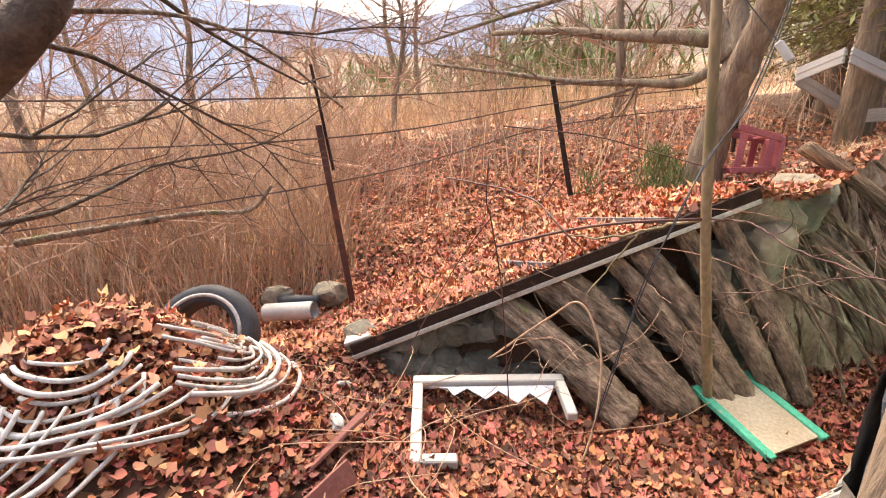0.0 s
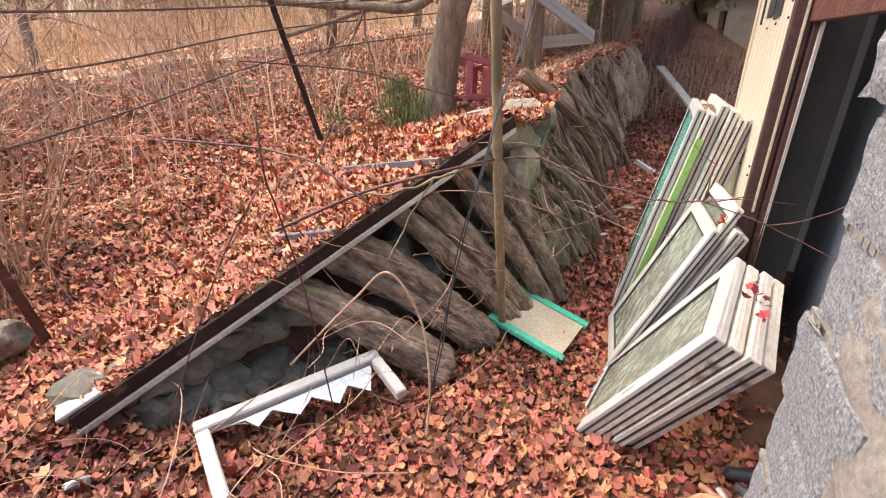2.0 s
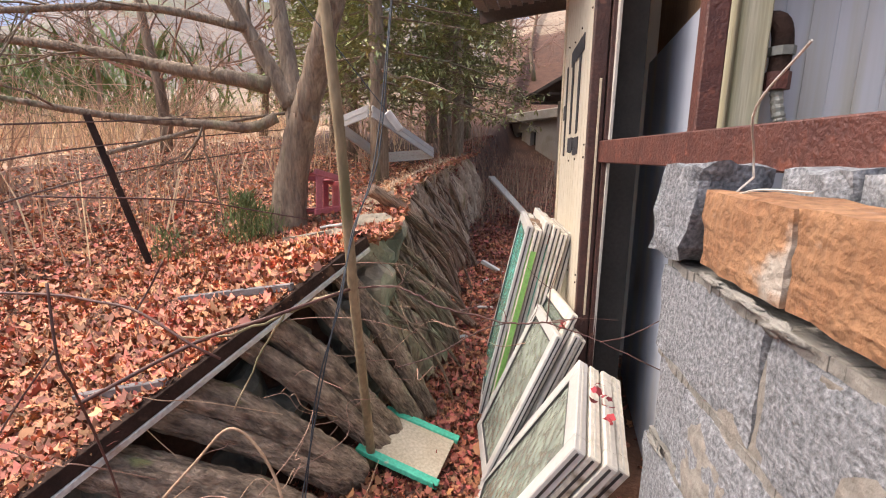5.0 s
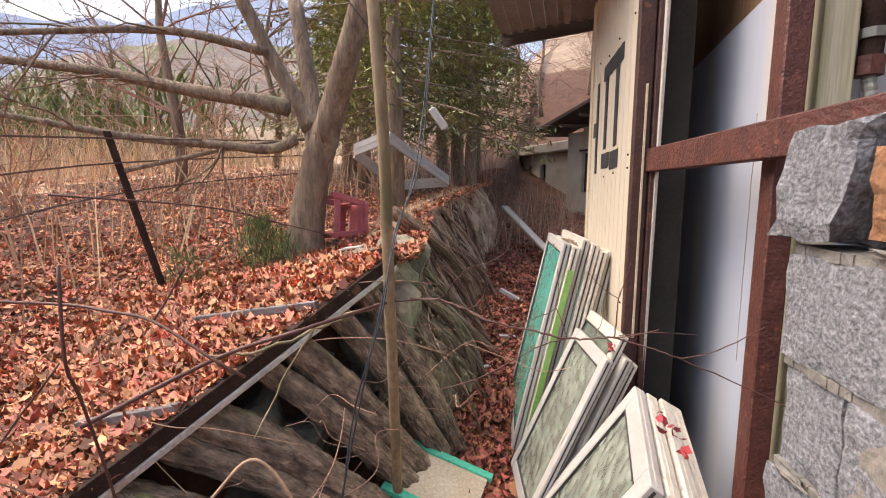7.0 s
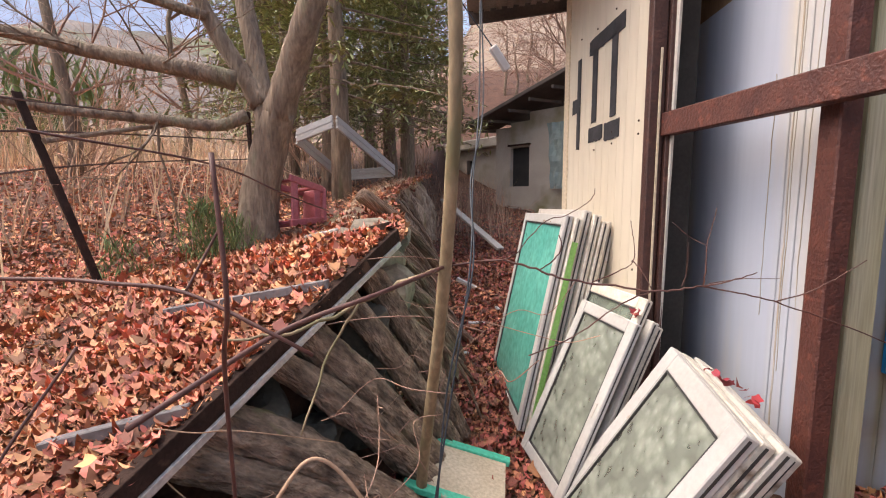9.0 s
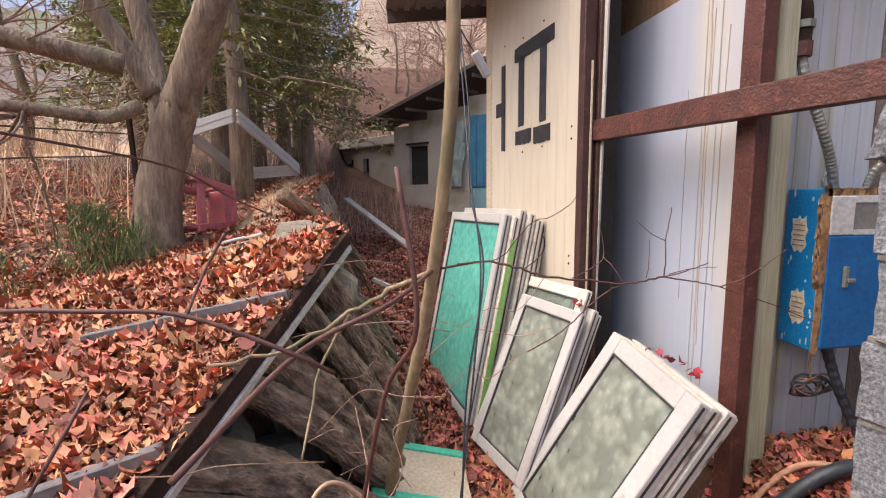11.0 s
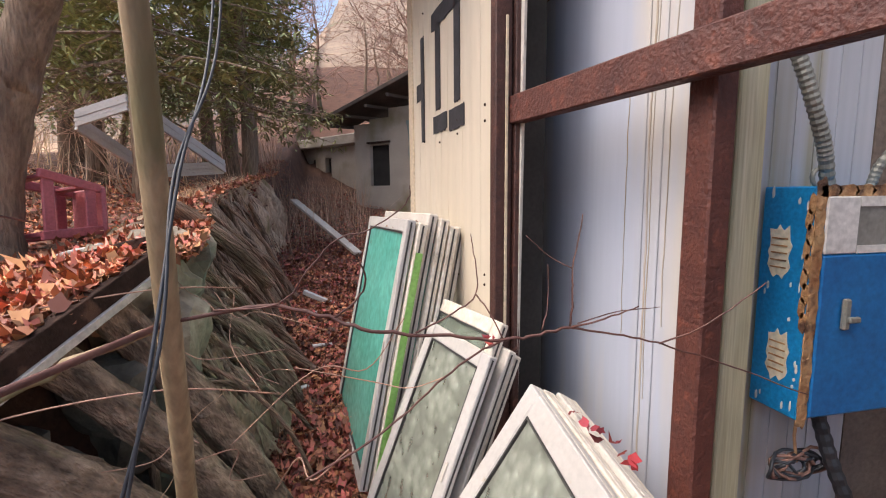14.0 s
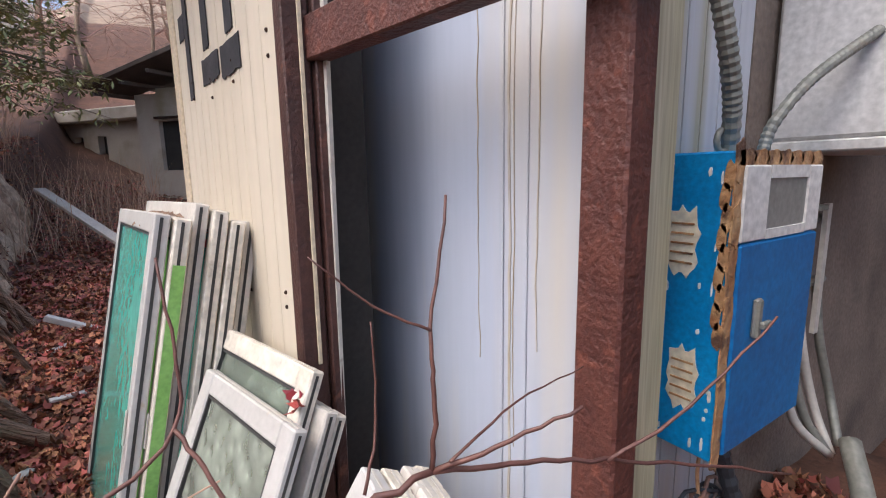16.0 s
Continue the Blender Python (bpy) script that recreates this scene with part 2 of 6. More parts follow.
DARKROOF = material("dark_sheet_roof", (0.06, 0.045, 0.04), (0.1, 0.075, 0.06), 4, 0.8, 0.4)
EAVE = material("weathered_eave_sheet", (0.2, 0.17, 0.16), (0.29, 0.25, 0.23), 3, 0.7, 0.3)
TARP = material("blue_corrugated_sheet", (0.03, 0.14, 0.24), (0.05, 0.2, 0.32), 3, 0.6, 0.2)
GREYTARP = material("faded_grey_green_cloth", (0.2, 0.25, 0.24), (0.28, 0.33, 0.31), 5, 0.9, 0.4)
# near-black colour stands in for unlit space behind openings
DARK = material("unlit_black", (0.02, 0.018, 0.016), (0.035, 0.03, 0.027), 4, 0.9, 0.1)
REDPLASTIC = material("faded_red_plastic", (0.34, 0.07, 0.085), (0.43, 0.12, 0.13), 4, 0.45, 0.08)
RUBBER = material("tyre_rubber", (0.035, 0.036, 0.042), (0.06, 0.06, 0.068), 9, 0.7, 0.3)
HOSE = material("white_plastic_hose", (0.66, 0.63, 0.61), (0.5, 0.46, 0.43), 6, 0.5, 0.1, stain=(0.35, 0.28, 0.22), stain_scale=8, stain_at=0.64)
CABLE = material("black_cable", (0.018, 0.02, 0.025), (0.035, 0.04, 0.05), 8, 0.5, 0.1)
STEELHOSE = material("corrugated_grey_conduit", (0.19, 0.19, 0.165), (0.27, 0.265, 0.23), 9, 0.5, 0.2, 0.2, stain=(0.2, 0.15, 0.1), stain_scale=8, stain_at=0.62)
ORANGEHOSE = material("faded_orange_hose", (0.38, 0.2, 0.1), (0.45, 0.27, 0.15), 8, 0.6, 0.1)
WIRE = material("rusty_wire", (0.09, 0.055, 0.045), (0.13, 0.08, 0.06), 8, 0.7, 0.1)
# brown stained tones, darkened to stand in for the enclosed corner's shade
CONCRETE = material("stained_shade_concrete", (0.14, 0.105, 0.085), (0.24, 0.185, 0.145), 3, 0.9, 0.5, stain=(0.07, 0.055, 0.045), stain_scale=2, stain_at=0.56, stain_soft=0.2)
BOILERWHITE = material("off_white_boiler_casing", (0.55, 0.53, 0.51), (0.61, 0.59, 0.57), 3, 0.4, 0.03)
INK = material("grey_printing", (0.2, 0.19, 0.19), (0.27, 0.26, 0.26), 6, 0.6, 0.0)
WOOD = material("bare_brown_wood", (0.24, 0.13, 0.07), (0.32, 0.19, 0.1), 5, 0.8, 0.4, stretch=(1, 1, 0.2))
HILL = material("far_leafless_wood", (0.34, 0.25, 0.17), (0.22, 0.155, 0.11), 0.35, 1.0, 0.0, fine=2.5, world_space=True, stain=(0.17, 0.17, 0.09), stain_scale=0.06, stain_at=0.62, stain_soft=0.1)
# blue base and faint emission stand in for distance haze on the ridge
RANGE = material("haze_blue_range", (0.36, 0.41, 0.53), (0.43, 0.47, 0.57), 0.01, 1.0, 0.0, fine=0.08, world_space=True)
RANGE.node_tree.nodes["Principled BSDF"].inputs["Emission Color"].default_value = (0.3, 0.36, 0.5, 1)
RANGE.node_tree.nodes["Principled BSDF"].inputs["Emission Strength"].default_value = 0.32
FIELD = material("straw_covered_ground", (0.6, 0.42, 0.28), (0.47, 0.31, 0.2), 1.2, 0.95, 0.6, fine=14, world_space=True)


# ---- building helpers ----
def link(name, bm, mat, parent=None, label="", smooth=False):
    me = bpy.data.meshes.new(name)
    bm.to_mesh(me)
    bm.free()
    me.materials.append(mat)
    if smooth:
        me.polygons.foreach_set("use_smooth", [True] * len(me.polygons))
    ob = new(name, me)
    if parent is not None:
        ob.parent = parent
    if label:
        ob["label"] = label
    return ob


def part(name, bm, mat, parent, label="", smooth=False):
    return link(name, bm, mat, parent, label, smooth)


def thing(name, m, label, category, group="", kind=""):
    e = new(name)
    e.matrix_basis = m
    e.empty_display_size = 0.1
    return tagged(e, label, category, group, kind)


def flat(name, verts, faces, mat, parent=None, smooth=False):
    me = bpy.data.meshes.new(name)
    me.from_pydata(verts, [], faces)
    me.materials.append(mat)
    if smooth:
        me.polygons.foreach_set("use_smooth", [True] * len(me.polygons))
    ob = new(name, me)
    if parent is not None:
        ob.parent = parent
    return ob


def block(bm, lo, hi, m=None, bevel=0.0):
    """A box from corner lo to corner hi, its edges bevelled, laid by m."""
    g = bmesh.ops.create_cube(bm, size=1.0)
    vs = g["verts"]
    for v in vs:
        v.co = Vector([lo[i] + (v.co[i] + 0.5) * (hi[i] - lo[i]) for i in range(3)])
    if bevel:
        es = list({e for v in vs for e in v.link_edges})
        r = bmesh.ops.bevel(bm, geom=es, offset=bevel, segments=1, affect="EDGES")
        vs = list({v for f in r["faces"] for v in f.verts} | {v for v in vs if v.is_valid})
    if m is not None:
        bmesh.ops.transform(bm, matrix=m, verts=vs)
    return vs


def bar(bm, a, b, w, h, bevel=0.0, up=(0, 0, 1), ext=0.0):
    """A rectangular bar from a to b; w across, h along up."""
    a, b = Vector(a), Vector(b)
    d = (b - a).normalized()
    s = d.cross(Vector(up)).normalized()
    u = s.cross(d)
    m = Matrix((s, d, u)).transposed().to_4x4()
    m.translation = a
    return block(bm, (-w / 2, -ext, -h / 2), (w / 2, (b - a).length + ext, h / 2), m, bevel)


def tube(bm, pts, radii, n=8, rough=0.0, cap=True, seed=0):
    """A round limb along pts; radii one number or one for each point; rough: how uneven."""
    rnd = random.Random(seed)
    pts = [Vector(p) for p in pts]
    if not hasattr(radii, "__len__"):
        radii = [radii] * len(pts)
    rings, ref = [], Vector((0.31, 0.17, 0.93))
    for i, p in enumerate(pts):
        d = (pts[min(i + 1, len(pts) - 1)] - pts[max(i - 1, 0)]).normalized()
        if abs(d.dot(ref)) > 0.97:
            ref = Vector((0.9, 0.2, 0.1))
        s = d.cross(ref).normalized()
        u = s.cross(d)
        ref = u
        ring = []
        for k in range(n):
            a = 2 * math.pi * k / n
            r = radii[i] * (1 + rough * (rnd.random() - 0.5) * 2)
            ring.append(bm.verts.new(p + (s * math.cos(a) + u * math.sin(a)) * r))
        rings.append(ring)
    for a, b in zip(rings, rings[1:]):
        for k in range(n):
            bm.faces.new((a[k], a[(k + 1) % n], b[(k + 1) % n], b[k]))
    if cap:
        bm.faces.new(rings[0][::-1])
        bm.faces.new(rings[-1])


def spline(pts, steps=6):
    """Points smoothly through pts."""
    p = [Vector(q) for q in pts]
    p = [p[0] * 2 - p[1]] + p + [p[-1] * 2 - p[-2]]
    out = []
    for i in range(1, len(p) - 2):
        for k in range(steps):
            t = k / steps
            a, b, c, d = p[i - 1:i + 3]
            out.append(0.5 * ((2 * b) + (c - a) * t + (2 * a - 5 * b + 4 * c - d) * t * t + (3 * b - a - 3 * c + d) * t ** 3))
    out.append(p[-2])
    return out


def limb(bm, a, b, r0, r1, wiggle=0.1, n=6, steps=6, seed=0, sag=0.0):
    """A crooked limb from a to b."""
    rnd = random.Random(seed)
    a, b = Vector(a), Vector(b)
    d = b - a
    pts = [a]
    for i in range(1, steps):
        t = i / steps
        pts.append(a + d * t + Vector([(rnd.random() - 0.5) * wiggle * d.length for _ in range(3)]) + Vector((0, 0, -sag * d.length * math.sin(math.pi * t))))
    pts.append(b)
    tube(bm, pts, [r0 + (r1 - r0) * i / steps for i in range(steps + 1)], n, 0.06, True, seed)
    return pts


def twigs(bm, base, direction, length, radius, depth, rnd, n=5):
    """A bare branch that divides again and again."""
    pts, p, d = [Vector(base)], Vector(base), Vector(direction).normalized()
    for i in range(4):
        d = (d + Vector([(rnd.random() - 0.5) * 0.5 for _ in range(3)])).normalized()
        p = p + d * length / 4
        pts.append(p.copy())
    tube(bm, pts, [radius * (1 - 0.12 * i) for i in range(5)], n, 0.0, False)
    if depth > 0:
        for k in range(3 if depth > 1 else 2):
            q = pts[rnd.randint(1, 4)]
            e = (d + Vector([(rnd.random() - 0.5) * 1.7 for _ in range(3)])).normalized()
            twigs(bm, q, e, length * (0.55 + 0.2 * rnd.random()), radius * 0.55, depth - 1, rnd, max(3, n - 1))


def smooth01(t):
    t = min(1.0, max(0.0, t))
    return t * t * (3 - 2 * t)


# ---- lie of the land ----
UPPER = ((-40, 0.8), (-8, 0.45), (-3, 0.36), (0, 0.38), (0.97, 0.45), (2.0, 0.80), (2.97, 1.15), (3.4, 1.10), (3.9, 1.12), (4.3, 1.21), (4.7, 1.30), (5.5, 1.41), (7, 1.57), (10, 1.8), (14, 2.4), (30, 5.5))
TRENCH = ((-40, 0.6), (-3, 0.5), (0, 0.34), (0.7, 0.2), (1.3, 0.09), (2.4, -0.02), (3.2, -0.02), (5.6, 0.2), (12, 0.85), (30, 5.0))


def along(table, y):
    for (a, va), (b, vb) in zip(table, table[1:]):
        if y <= b:
            t = max(0.0, (y - a) / (b - a))
            return va + (vb - va) * t
    return table[-1][1]


def ledge_x(y):
    if y < 0.9:
        return -2.09 - (0.9 - y) * 0.15
    if y < 2.97:
        return -1.319 + (y - 2.97) * 0.3716
    return -1.319 - 0.46 * smooth01((y - 2.97) / 2.8)


def ground_z(x, y):
    xl = ledge_x(y)
    up = along(UPPER, y) + 0.2 * max(-1.7, min(0.25, x + 1.4))
    if x < -3:
        up += (1.0 + 0.1 * max(-2.0, min(20.0, y)) - up) * smooth01((-3 - x) / 6)
    low = along(TRENCH, y)
    wide = 0.25 if y < 3 else 0.25 + 0.2 * smooth01((y - 3) / 1.5)
    back = 0.34 if 1.1 < y < 2.9 else 0.12 if y < 1.1 else 0.34 + 0.2 * smooth01((y - 2.9) / 0.8)
    z = up + (low - up) * smooth01((x - xl + back) / wide)
    z += 0.42 * math.exp(-(((x + 1.75) / 0.5) ** 2 + ((y + 0.1) / 0.55) ** 2))
    if -0.1 < x < 1.6 and 1.7 < y < 2.8:
        z += 0.34 * smooth01((x + 0.08) / 0.42) * smooth01((y - 1.74) / 0.2) * smooth01((2.75 - y) / 0.2)
    z += 0.05 * noise.noise((x * 1.7, y * 1.7, 0.3)) + 0.02 * noise.noise((x * 6, y * 6, 2.0))
    far = math.hypot(x + 1, y - 2)
    if far > 25:
        z += (far - 25) * (0.03 + 0.1 * smooth01((y - 5) / 60) + 0.04 * noise.noise((x * 0.01, y * 0.01, 5)))
    if y > 15:
        z += (y - 15) * 0.28 * smooth01((x + 14) / 14)
    return z


def upper_z(x, y):
    """Height of the leafy slope, as far as the steel edging."""
    return along(UPPER, y) + 0.2 * max(-1.7, min(0.25, x + 1.4))


def axis_steps(lo, hi, fine, near, growth=1.16):
    mid = list(np.arange(near[0], near[1] + 1e-6, fine))
    out, s, v = [], fine, near[1]
    while v < hi:
        s *= growth
        v += s
        out.append(v)
    pre, s, v = [], fine, near[0]
    while v > lo:
        s *= growth
        v -= s
        pre.append(v)
    return pre[::-1] + mid + out


gx = axis_steps(-600, 600, 0.07, (-5.0, 1.6))
gy = axis_steps(-600, 600, 0.07, (-1.6, 8.0))
gv = [(x, y, ground_z(x, y)) for y in gy for x in gx]
nx = len(gx)
gf = [(j * nx + i, j * nx + i + 1, (j + 1) * nx + i + 1, (j + 1) * nx + i) for j in range(len(gy) - 1) for i in range(nx - 1)]
ground = flat("ground", gv, gf, SOIL, None, True)
ground.data.materials.append(HILL)
ground.data.materials.append(FIELD)
far_faces = [1 if max(abs(gx[i] + 1), abs(gy[j] - 2)) > 26 else 2 if gx[i] < -8.0 + noise.noise((gx[i], gy[j], 3)) else 0 for j in range(len(gy) - 1) for i in range(nx - 1)]
ground.data.polygons.foreach_set("material_index", far_faces)
tagged(ground, "leaf-strewn sloping ground with a trench along the building", "ground", kind="structure")

# a range of hills far off, haze painted into its colour
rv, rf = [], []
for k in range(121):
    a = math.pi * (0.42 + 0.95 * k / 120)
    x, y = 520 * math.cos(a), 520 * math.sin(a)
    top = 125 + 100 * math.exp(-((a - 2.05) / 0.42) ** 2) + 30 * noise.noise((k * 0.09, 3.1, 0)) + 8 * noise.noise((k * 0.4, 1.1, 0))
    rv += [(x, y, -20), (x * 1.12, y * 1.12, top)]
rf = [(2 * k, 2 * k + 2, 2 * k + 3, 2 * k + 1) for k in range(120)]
tagged(flat("backdrop", rv, rf, RANGE, None, True), "mountain ridge across the valley, its haze painted as glowing blue", "mountains", kind="structure")

# wooded hillside closing the valley
rv, hill_n = [], 90
for k in range(hill_n + 1):
    a = math.radians(62 + 112 * k / hill_n)
    fall = 1 - smooth01((math.degrees(a) - 132) / 36)
    for j in range(13):
        q = j / 12
        d = 130 + 110 * q
        h = (60 * fall + 6) * q ** 0.8 + 5 * fall * q * noise.noise((k * 0.13, j * 0.3, 4)) + 2.2 * q * noise.noise((k * 0.9, j * 0.8, 1))
        rv.append((d * math.cos(a), d * math.sin(a), 3 + h))
rf = [(13 * k + j, 13 * k + 13 + j, 13 * k + 14 + j, 13 * k + j + 1) for k in range(hill_n) for j in range(12)]
# greyed wood tones carry a little painted haze
tagged(flat("backdrop", rv, rf, material("haze_grey_wood", (0.17, 0.145, 0.135), (0.27, 0.215, 0.18), 0.12, 1.0, 0.0, fine=1.1, world_space=True, stain=(0.15, 0.165, 0.09), stain_scale=0.035, stain_at=0.56, stain_soft=0.1, grain=0.8), None, True), "leafless wooded hillside across the field", "hill", kind="structure")

# ---- building: walls ----
WALL_A, WALL_B = Vector((-0.178, 3.02, 0)), Vector((-0.312, 4.24, 0))
wall_dir = (WALL_B - WALL_A).normalized()
wall_out = Vector((-wall_dir.y, wall_dir.x, 0))
wall_turn = math.degrees(math.atan2(wall_dir.y, wall_dir.x))
LEN = (WALL_B - WALL_A).length
Mwall = Matrix.Translation(WALL_A) @ pose(0, 0, 0, 0, 0, wall_turn)

sign_wall = thing("wall_outer", Mwall, "cream ribbed metal sheet wall with black brushed letters", "wall", kind="structure")
bm = bmesh.new()
rib = 0.1
k = 0
while k * rib < LEN - 0.1:
    block(bm, (k * rib, -0.03, 0.02), (min((k + 1) * rib - 0.03, LEN - 0.1), 0.008, 2.78))
    if (k + 1) * rib < LEN - 0.1:
        block(bm, ((k + 1) * rib - 0.03, -0.03, 0.02), ((k + 1) * rib, 0.0068, 2.78))
    k += 1
part("sheet", bm, CREAM, sign_wall)
bm = bmesh.new()
block(bm, (LEN - 0.098, -0.04, 0.02), (LEN, 0.016, 2.78), None, 0.004)
part("corner_trim", bm, CREAMTRIM, sign_wall, "beige folded corner trim")
for zz in (0.45, 0.98, 1.02, 1.62, 1.68, 2.3):
    for xx in (0.05, 0.36, 0.62, 0.9):
        bm = bmesh.new()
        bmesh.ops.create_uvsphere(bm, u_segments=6, v_segments=4, radius=0.006, matrix=pose(xx, 0.009, zz + 0.02 * math.sin(xx * 9)))
        part("rivet", bm, DARKRUST, sign_wall)
bm = bmesh.new()
block(bm, (LEN - 0.05, -3.5, 0.02), (LEN, -0.045, 2.9))
part("end_wall", bm, CREAM, sign_wall)


def on_wall(u, z, w, h, lean=0.0):
    bm = bmesh.new()
    m = pose(u, 0.0105, z, 0, lean, 0)
    g = 12
    top = [bm.verts.new(m @ Vector((-w / 2 + w * i / g, 0.002, h / 2 + 0.006 * noise.noise((u * 9 + i * 0.7, z, 1))))) for i in range(g + 1)]
    low = [bm.verts.new(m @ Vector((-w / 2 + w * i / g, 0.002, -h / 2 + 0.012 * noise.noise((u * 9 + i * 0.9, z, 4))))) for i in range(g + 1)]
    for i in range(g):
        bm.faces.new((low[i], low[i + 1], top[i + 1], top[i]))
    r = bmesh.ops.extrude_face_region(bm, geom=bm.faces[:])
    bmesh.ops.translate(bm, vec=(0, -0.003, 0), verts=[v for v in r["geom"] if isinstance(v, bmesh.types.BMVert)])
    part("brush_stroke", bm, BLACKPAINT, sign_wall, "black brushed paint stroke")


for u, z, w, h in ((0.92, 1.92, 0.06, 0.56), (1.0, 1.92, 0.09, 0.09), (0.64, 1.98, 0.075, 0.42), (0.36, 1.98, 0.075, 0.44), (0.49, 2.21, 0.50, 0.085), (0.61, 1.70, 0.22, 0.085), (0.37, 1.69, 0.2, 0.095)):
    on_wall(u, z, w, h)

# steel post and strips at the open end of the sheet wall
end_post = thing("steel_post", Mwall, "dark brown rusted steel post closing the sheet wall", "post", kind="structure")
bm = bmesh.new()
block(bm, (-0.052, -0.055, 0.0), (-0.003, 0.012, 2.9), None, 0.004)
part("post", bm, DARKPOST, end_post)
bm = bmesh.new()
bar(bm, (-0.03, -0.075, 0.0), (-0.07, -0.085, 2.7), 0.012, 0.05)
part("white_strip", bm, PVC_GREY, end_post)
bm = bmesh.new()
bar(bm, (-0.05, -0.074, 0.0), (-0.056, -0.074, 2.9), 0.03, 0.028, 0.003, (0, 1, 0))
part("inner_strip", bm, DARKPOST, end_post)
bm = bmesh.new()
bar(bm, (-0.056, -0.03, 0.85), (-0.058, -0.03, 1.98), 0.006, 0.01, 0.001, (0, 1, 0))
part("cream_strip", bm, CREAMTRIM, end_post, "grimy cream plastic strip")

# added filler, painted near-black to deepen the shade beside the panel
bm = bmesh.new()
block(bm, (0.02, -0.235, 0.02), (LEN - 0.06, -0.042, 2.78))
part("core", bm, DARK, sign_wall, "added near-black block standing in for the shade behind the post")

# recessed panel behind the post
panel = thing("wall_recess", pose(0.21, 2.3, 0.05), "blue-white sandwich panel streaked with rust", "wall panel", kind="structure")
bm = bmesh.new()
block(bm, (0.0, 0.0, 0), (0.06, 1.7, 2.17), None, 0.002)
part("sheet", bm, PANELWHITE, panel)
for y, h in ((0.27, 2.17), (0.35, 2.17)):
    bm = bmesh.new()
    block(bm, (-0.006, y, 0), (-0.001, y + 0.014, h), None, 0.002)
    part("seam", bm, PANELWHITE, panel, "folded panel seam")
rnd = random.Random(4)
for k in range(5):
    bm = bmesh.new()
    y0 = (0.06, 0.235, 0.3, 0.325, 0.43)[k] + rnd.random() * 0.02
    z0, z1 = 2.16 - rnd.random() * 0.5, 0.25 + rnd.random() * 0.7
    pts = [(-0.003, y0 + 0.016 * noise.noise((k * 3.3, z * 2.4, 0)) + 0.005 * noise.noise((k, z * 11, 0)), z) for z in np.linspace(z0, z1, 30)]
    w = 0.0009 + (0.001 if k % 3 else 0.0035) * rnd.random()
    va = [bm.verts.new((p[0], p[1] - w * (0.6 + 0.4 * noise.noise((k, p[2] * 8, 3))), p[2])) for p in pts]
    vb = [bm.verts.new((p[0], p[1] + w, p[2])) for p in pts]
    for i in range(29):
        bm.faces.new((va[i], vb[i], vb[i + 1], va[i + 1]))
    r = bmesh.ops.extrude_face_region(bm, geom=bm.faces[:])
    bmesh.ops.translate(bm, vec=(0.0026, 0, 0), verts=[v for v in r["geom"] if isinstance(v, bmesh.types.BMVert)])
    part("rust_streak", bm, STREAK, panel, "run of rust water")
bm = bmesh.new()
block(bm, (0.05, -0.05, 2.18), (0.12, 1.75, 2.9))
part("head_board", bm, WOOD, panel, "bare brown boarding above the panel")

# wall that carries the blue cabinet
back_wall = thing("wall_back", pose(0.275, 2.4, 0.0), "bluish sheet wall with green and brown damp stains", "wall", kind="structure")
bm = bmesh.new()
x = 0.0
while x < 0.48:
    block(bm, (x, 0, 0), (x + 0.062, 0.08, 2.9))
    block(bm, (x + 0.062, 0.003, 0), (x + 0.07, 0.08, 2.9))
    x += 0.07
part("sheet", bm, GREYWALL, back_wall)
bm = bmesh.new()
block(bm, (-0.085, -0.115, 0), (-0.004, 0.005, 2.9), None, 0.004)
part("corner_sheet", bm, material("algae_stained_sheet", (0.37, 0.335, 0.2), (0.5, 0.46, 0.34), 4, 0.6, 0.1, stretch=(3, 3, 0.12), stain=(0.16, 0.15, 0.045), stain_scale=3, stain_at=0.5, stain_soft=0.25), back_wall, "algae-stained corner sheet")
bm = bmesh.new()
block(bm, (0.492, 0.0, 0.0), (2.42, 0.12, 2.9))
part("masonry", bm, CONCRETE, back_wall, "brown stained masonry, darkened for the corner's shade")
# unseen wall added to close off the boiler corner
side = thing("wall_side", pose(2.7, -1.0, 0), "plain masonry added out of view to close the boiler corner, darkened for shade", "wall", kind="structure")
bm = bmesh.new()
block(bm, (0, 0, 0), (0.15, 3.45, 2.9))
part("masonry", bm, CONCRETE, side)
# roof above the view, its front block added to darken the boiler corner
roof = thing("roof_main", pose(0, 0, 2.9), "unseen weathered sheet roof added to shade the boiler corner", "roof", kind="structure")
bm = bmesh.new()
block(bm, (0.0, 1.95, 0.0), (2.9, 2.98, 0.05))
block(bm, (0.75, 0.6, 0.002), (2.9, 1.949, 0.048))
part("sheet", bm, EAVE, roof)

# eave of the sheet building
eave = thing("roof_eave", pose(0, 0, 0), "weathered grey corrugated eave with a dark fascia", "roof", kind="structure")
bm = bmesh.new()
k = 0
x = -1.03
while x < 2.8:
    block(bm, (x, 3.0, 2.80 + 0.10 * (x + 1.0)), (x + 0.045, 4.66, 2.82 + 0.10 * (x + 1.0)))
    block(bm, (x + 0.045, 3.0, 2.786 + 0.10 * (x + 1.0)), (x + 0.09, 4.66, 2.806 + 0.10 * (x + 1.0)))
    x += 0.09
part("sheet", bm, EAVE, eave)
bm = bmesh.new()
bar(bm, (-1.02, 4.68, 2.755), (2.6, 4.68, 3.115), 0.03, 0.11)
part("fascia", bm, DARKROOF, eave)

# column and beam
column = thing("steel_column", pose(0.09, 2.25, 0.0), "rusted red-brown square steel column", "column", kind="structure")
bm = bmesh.new()
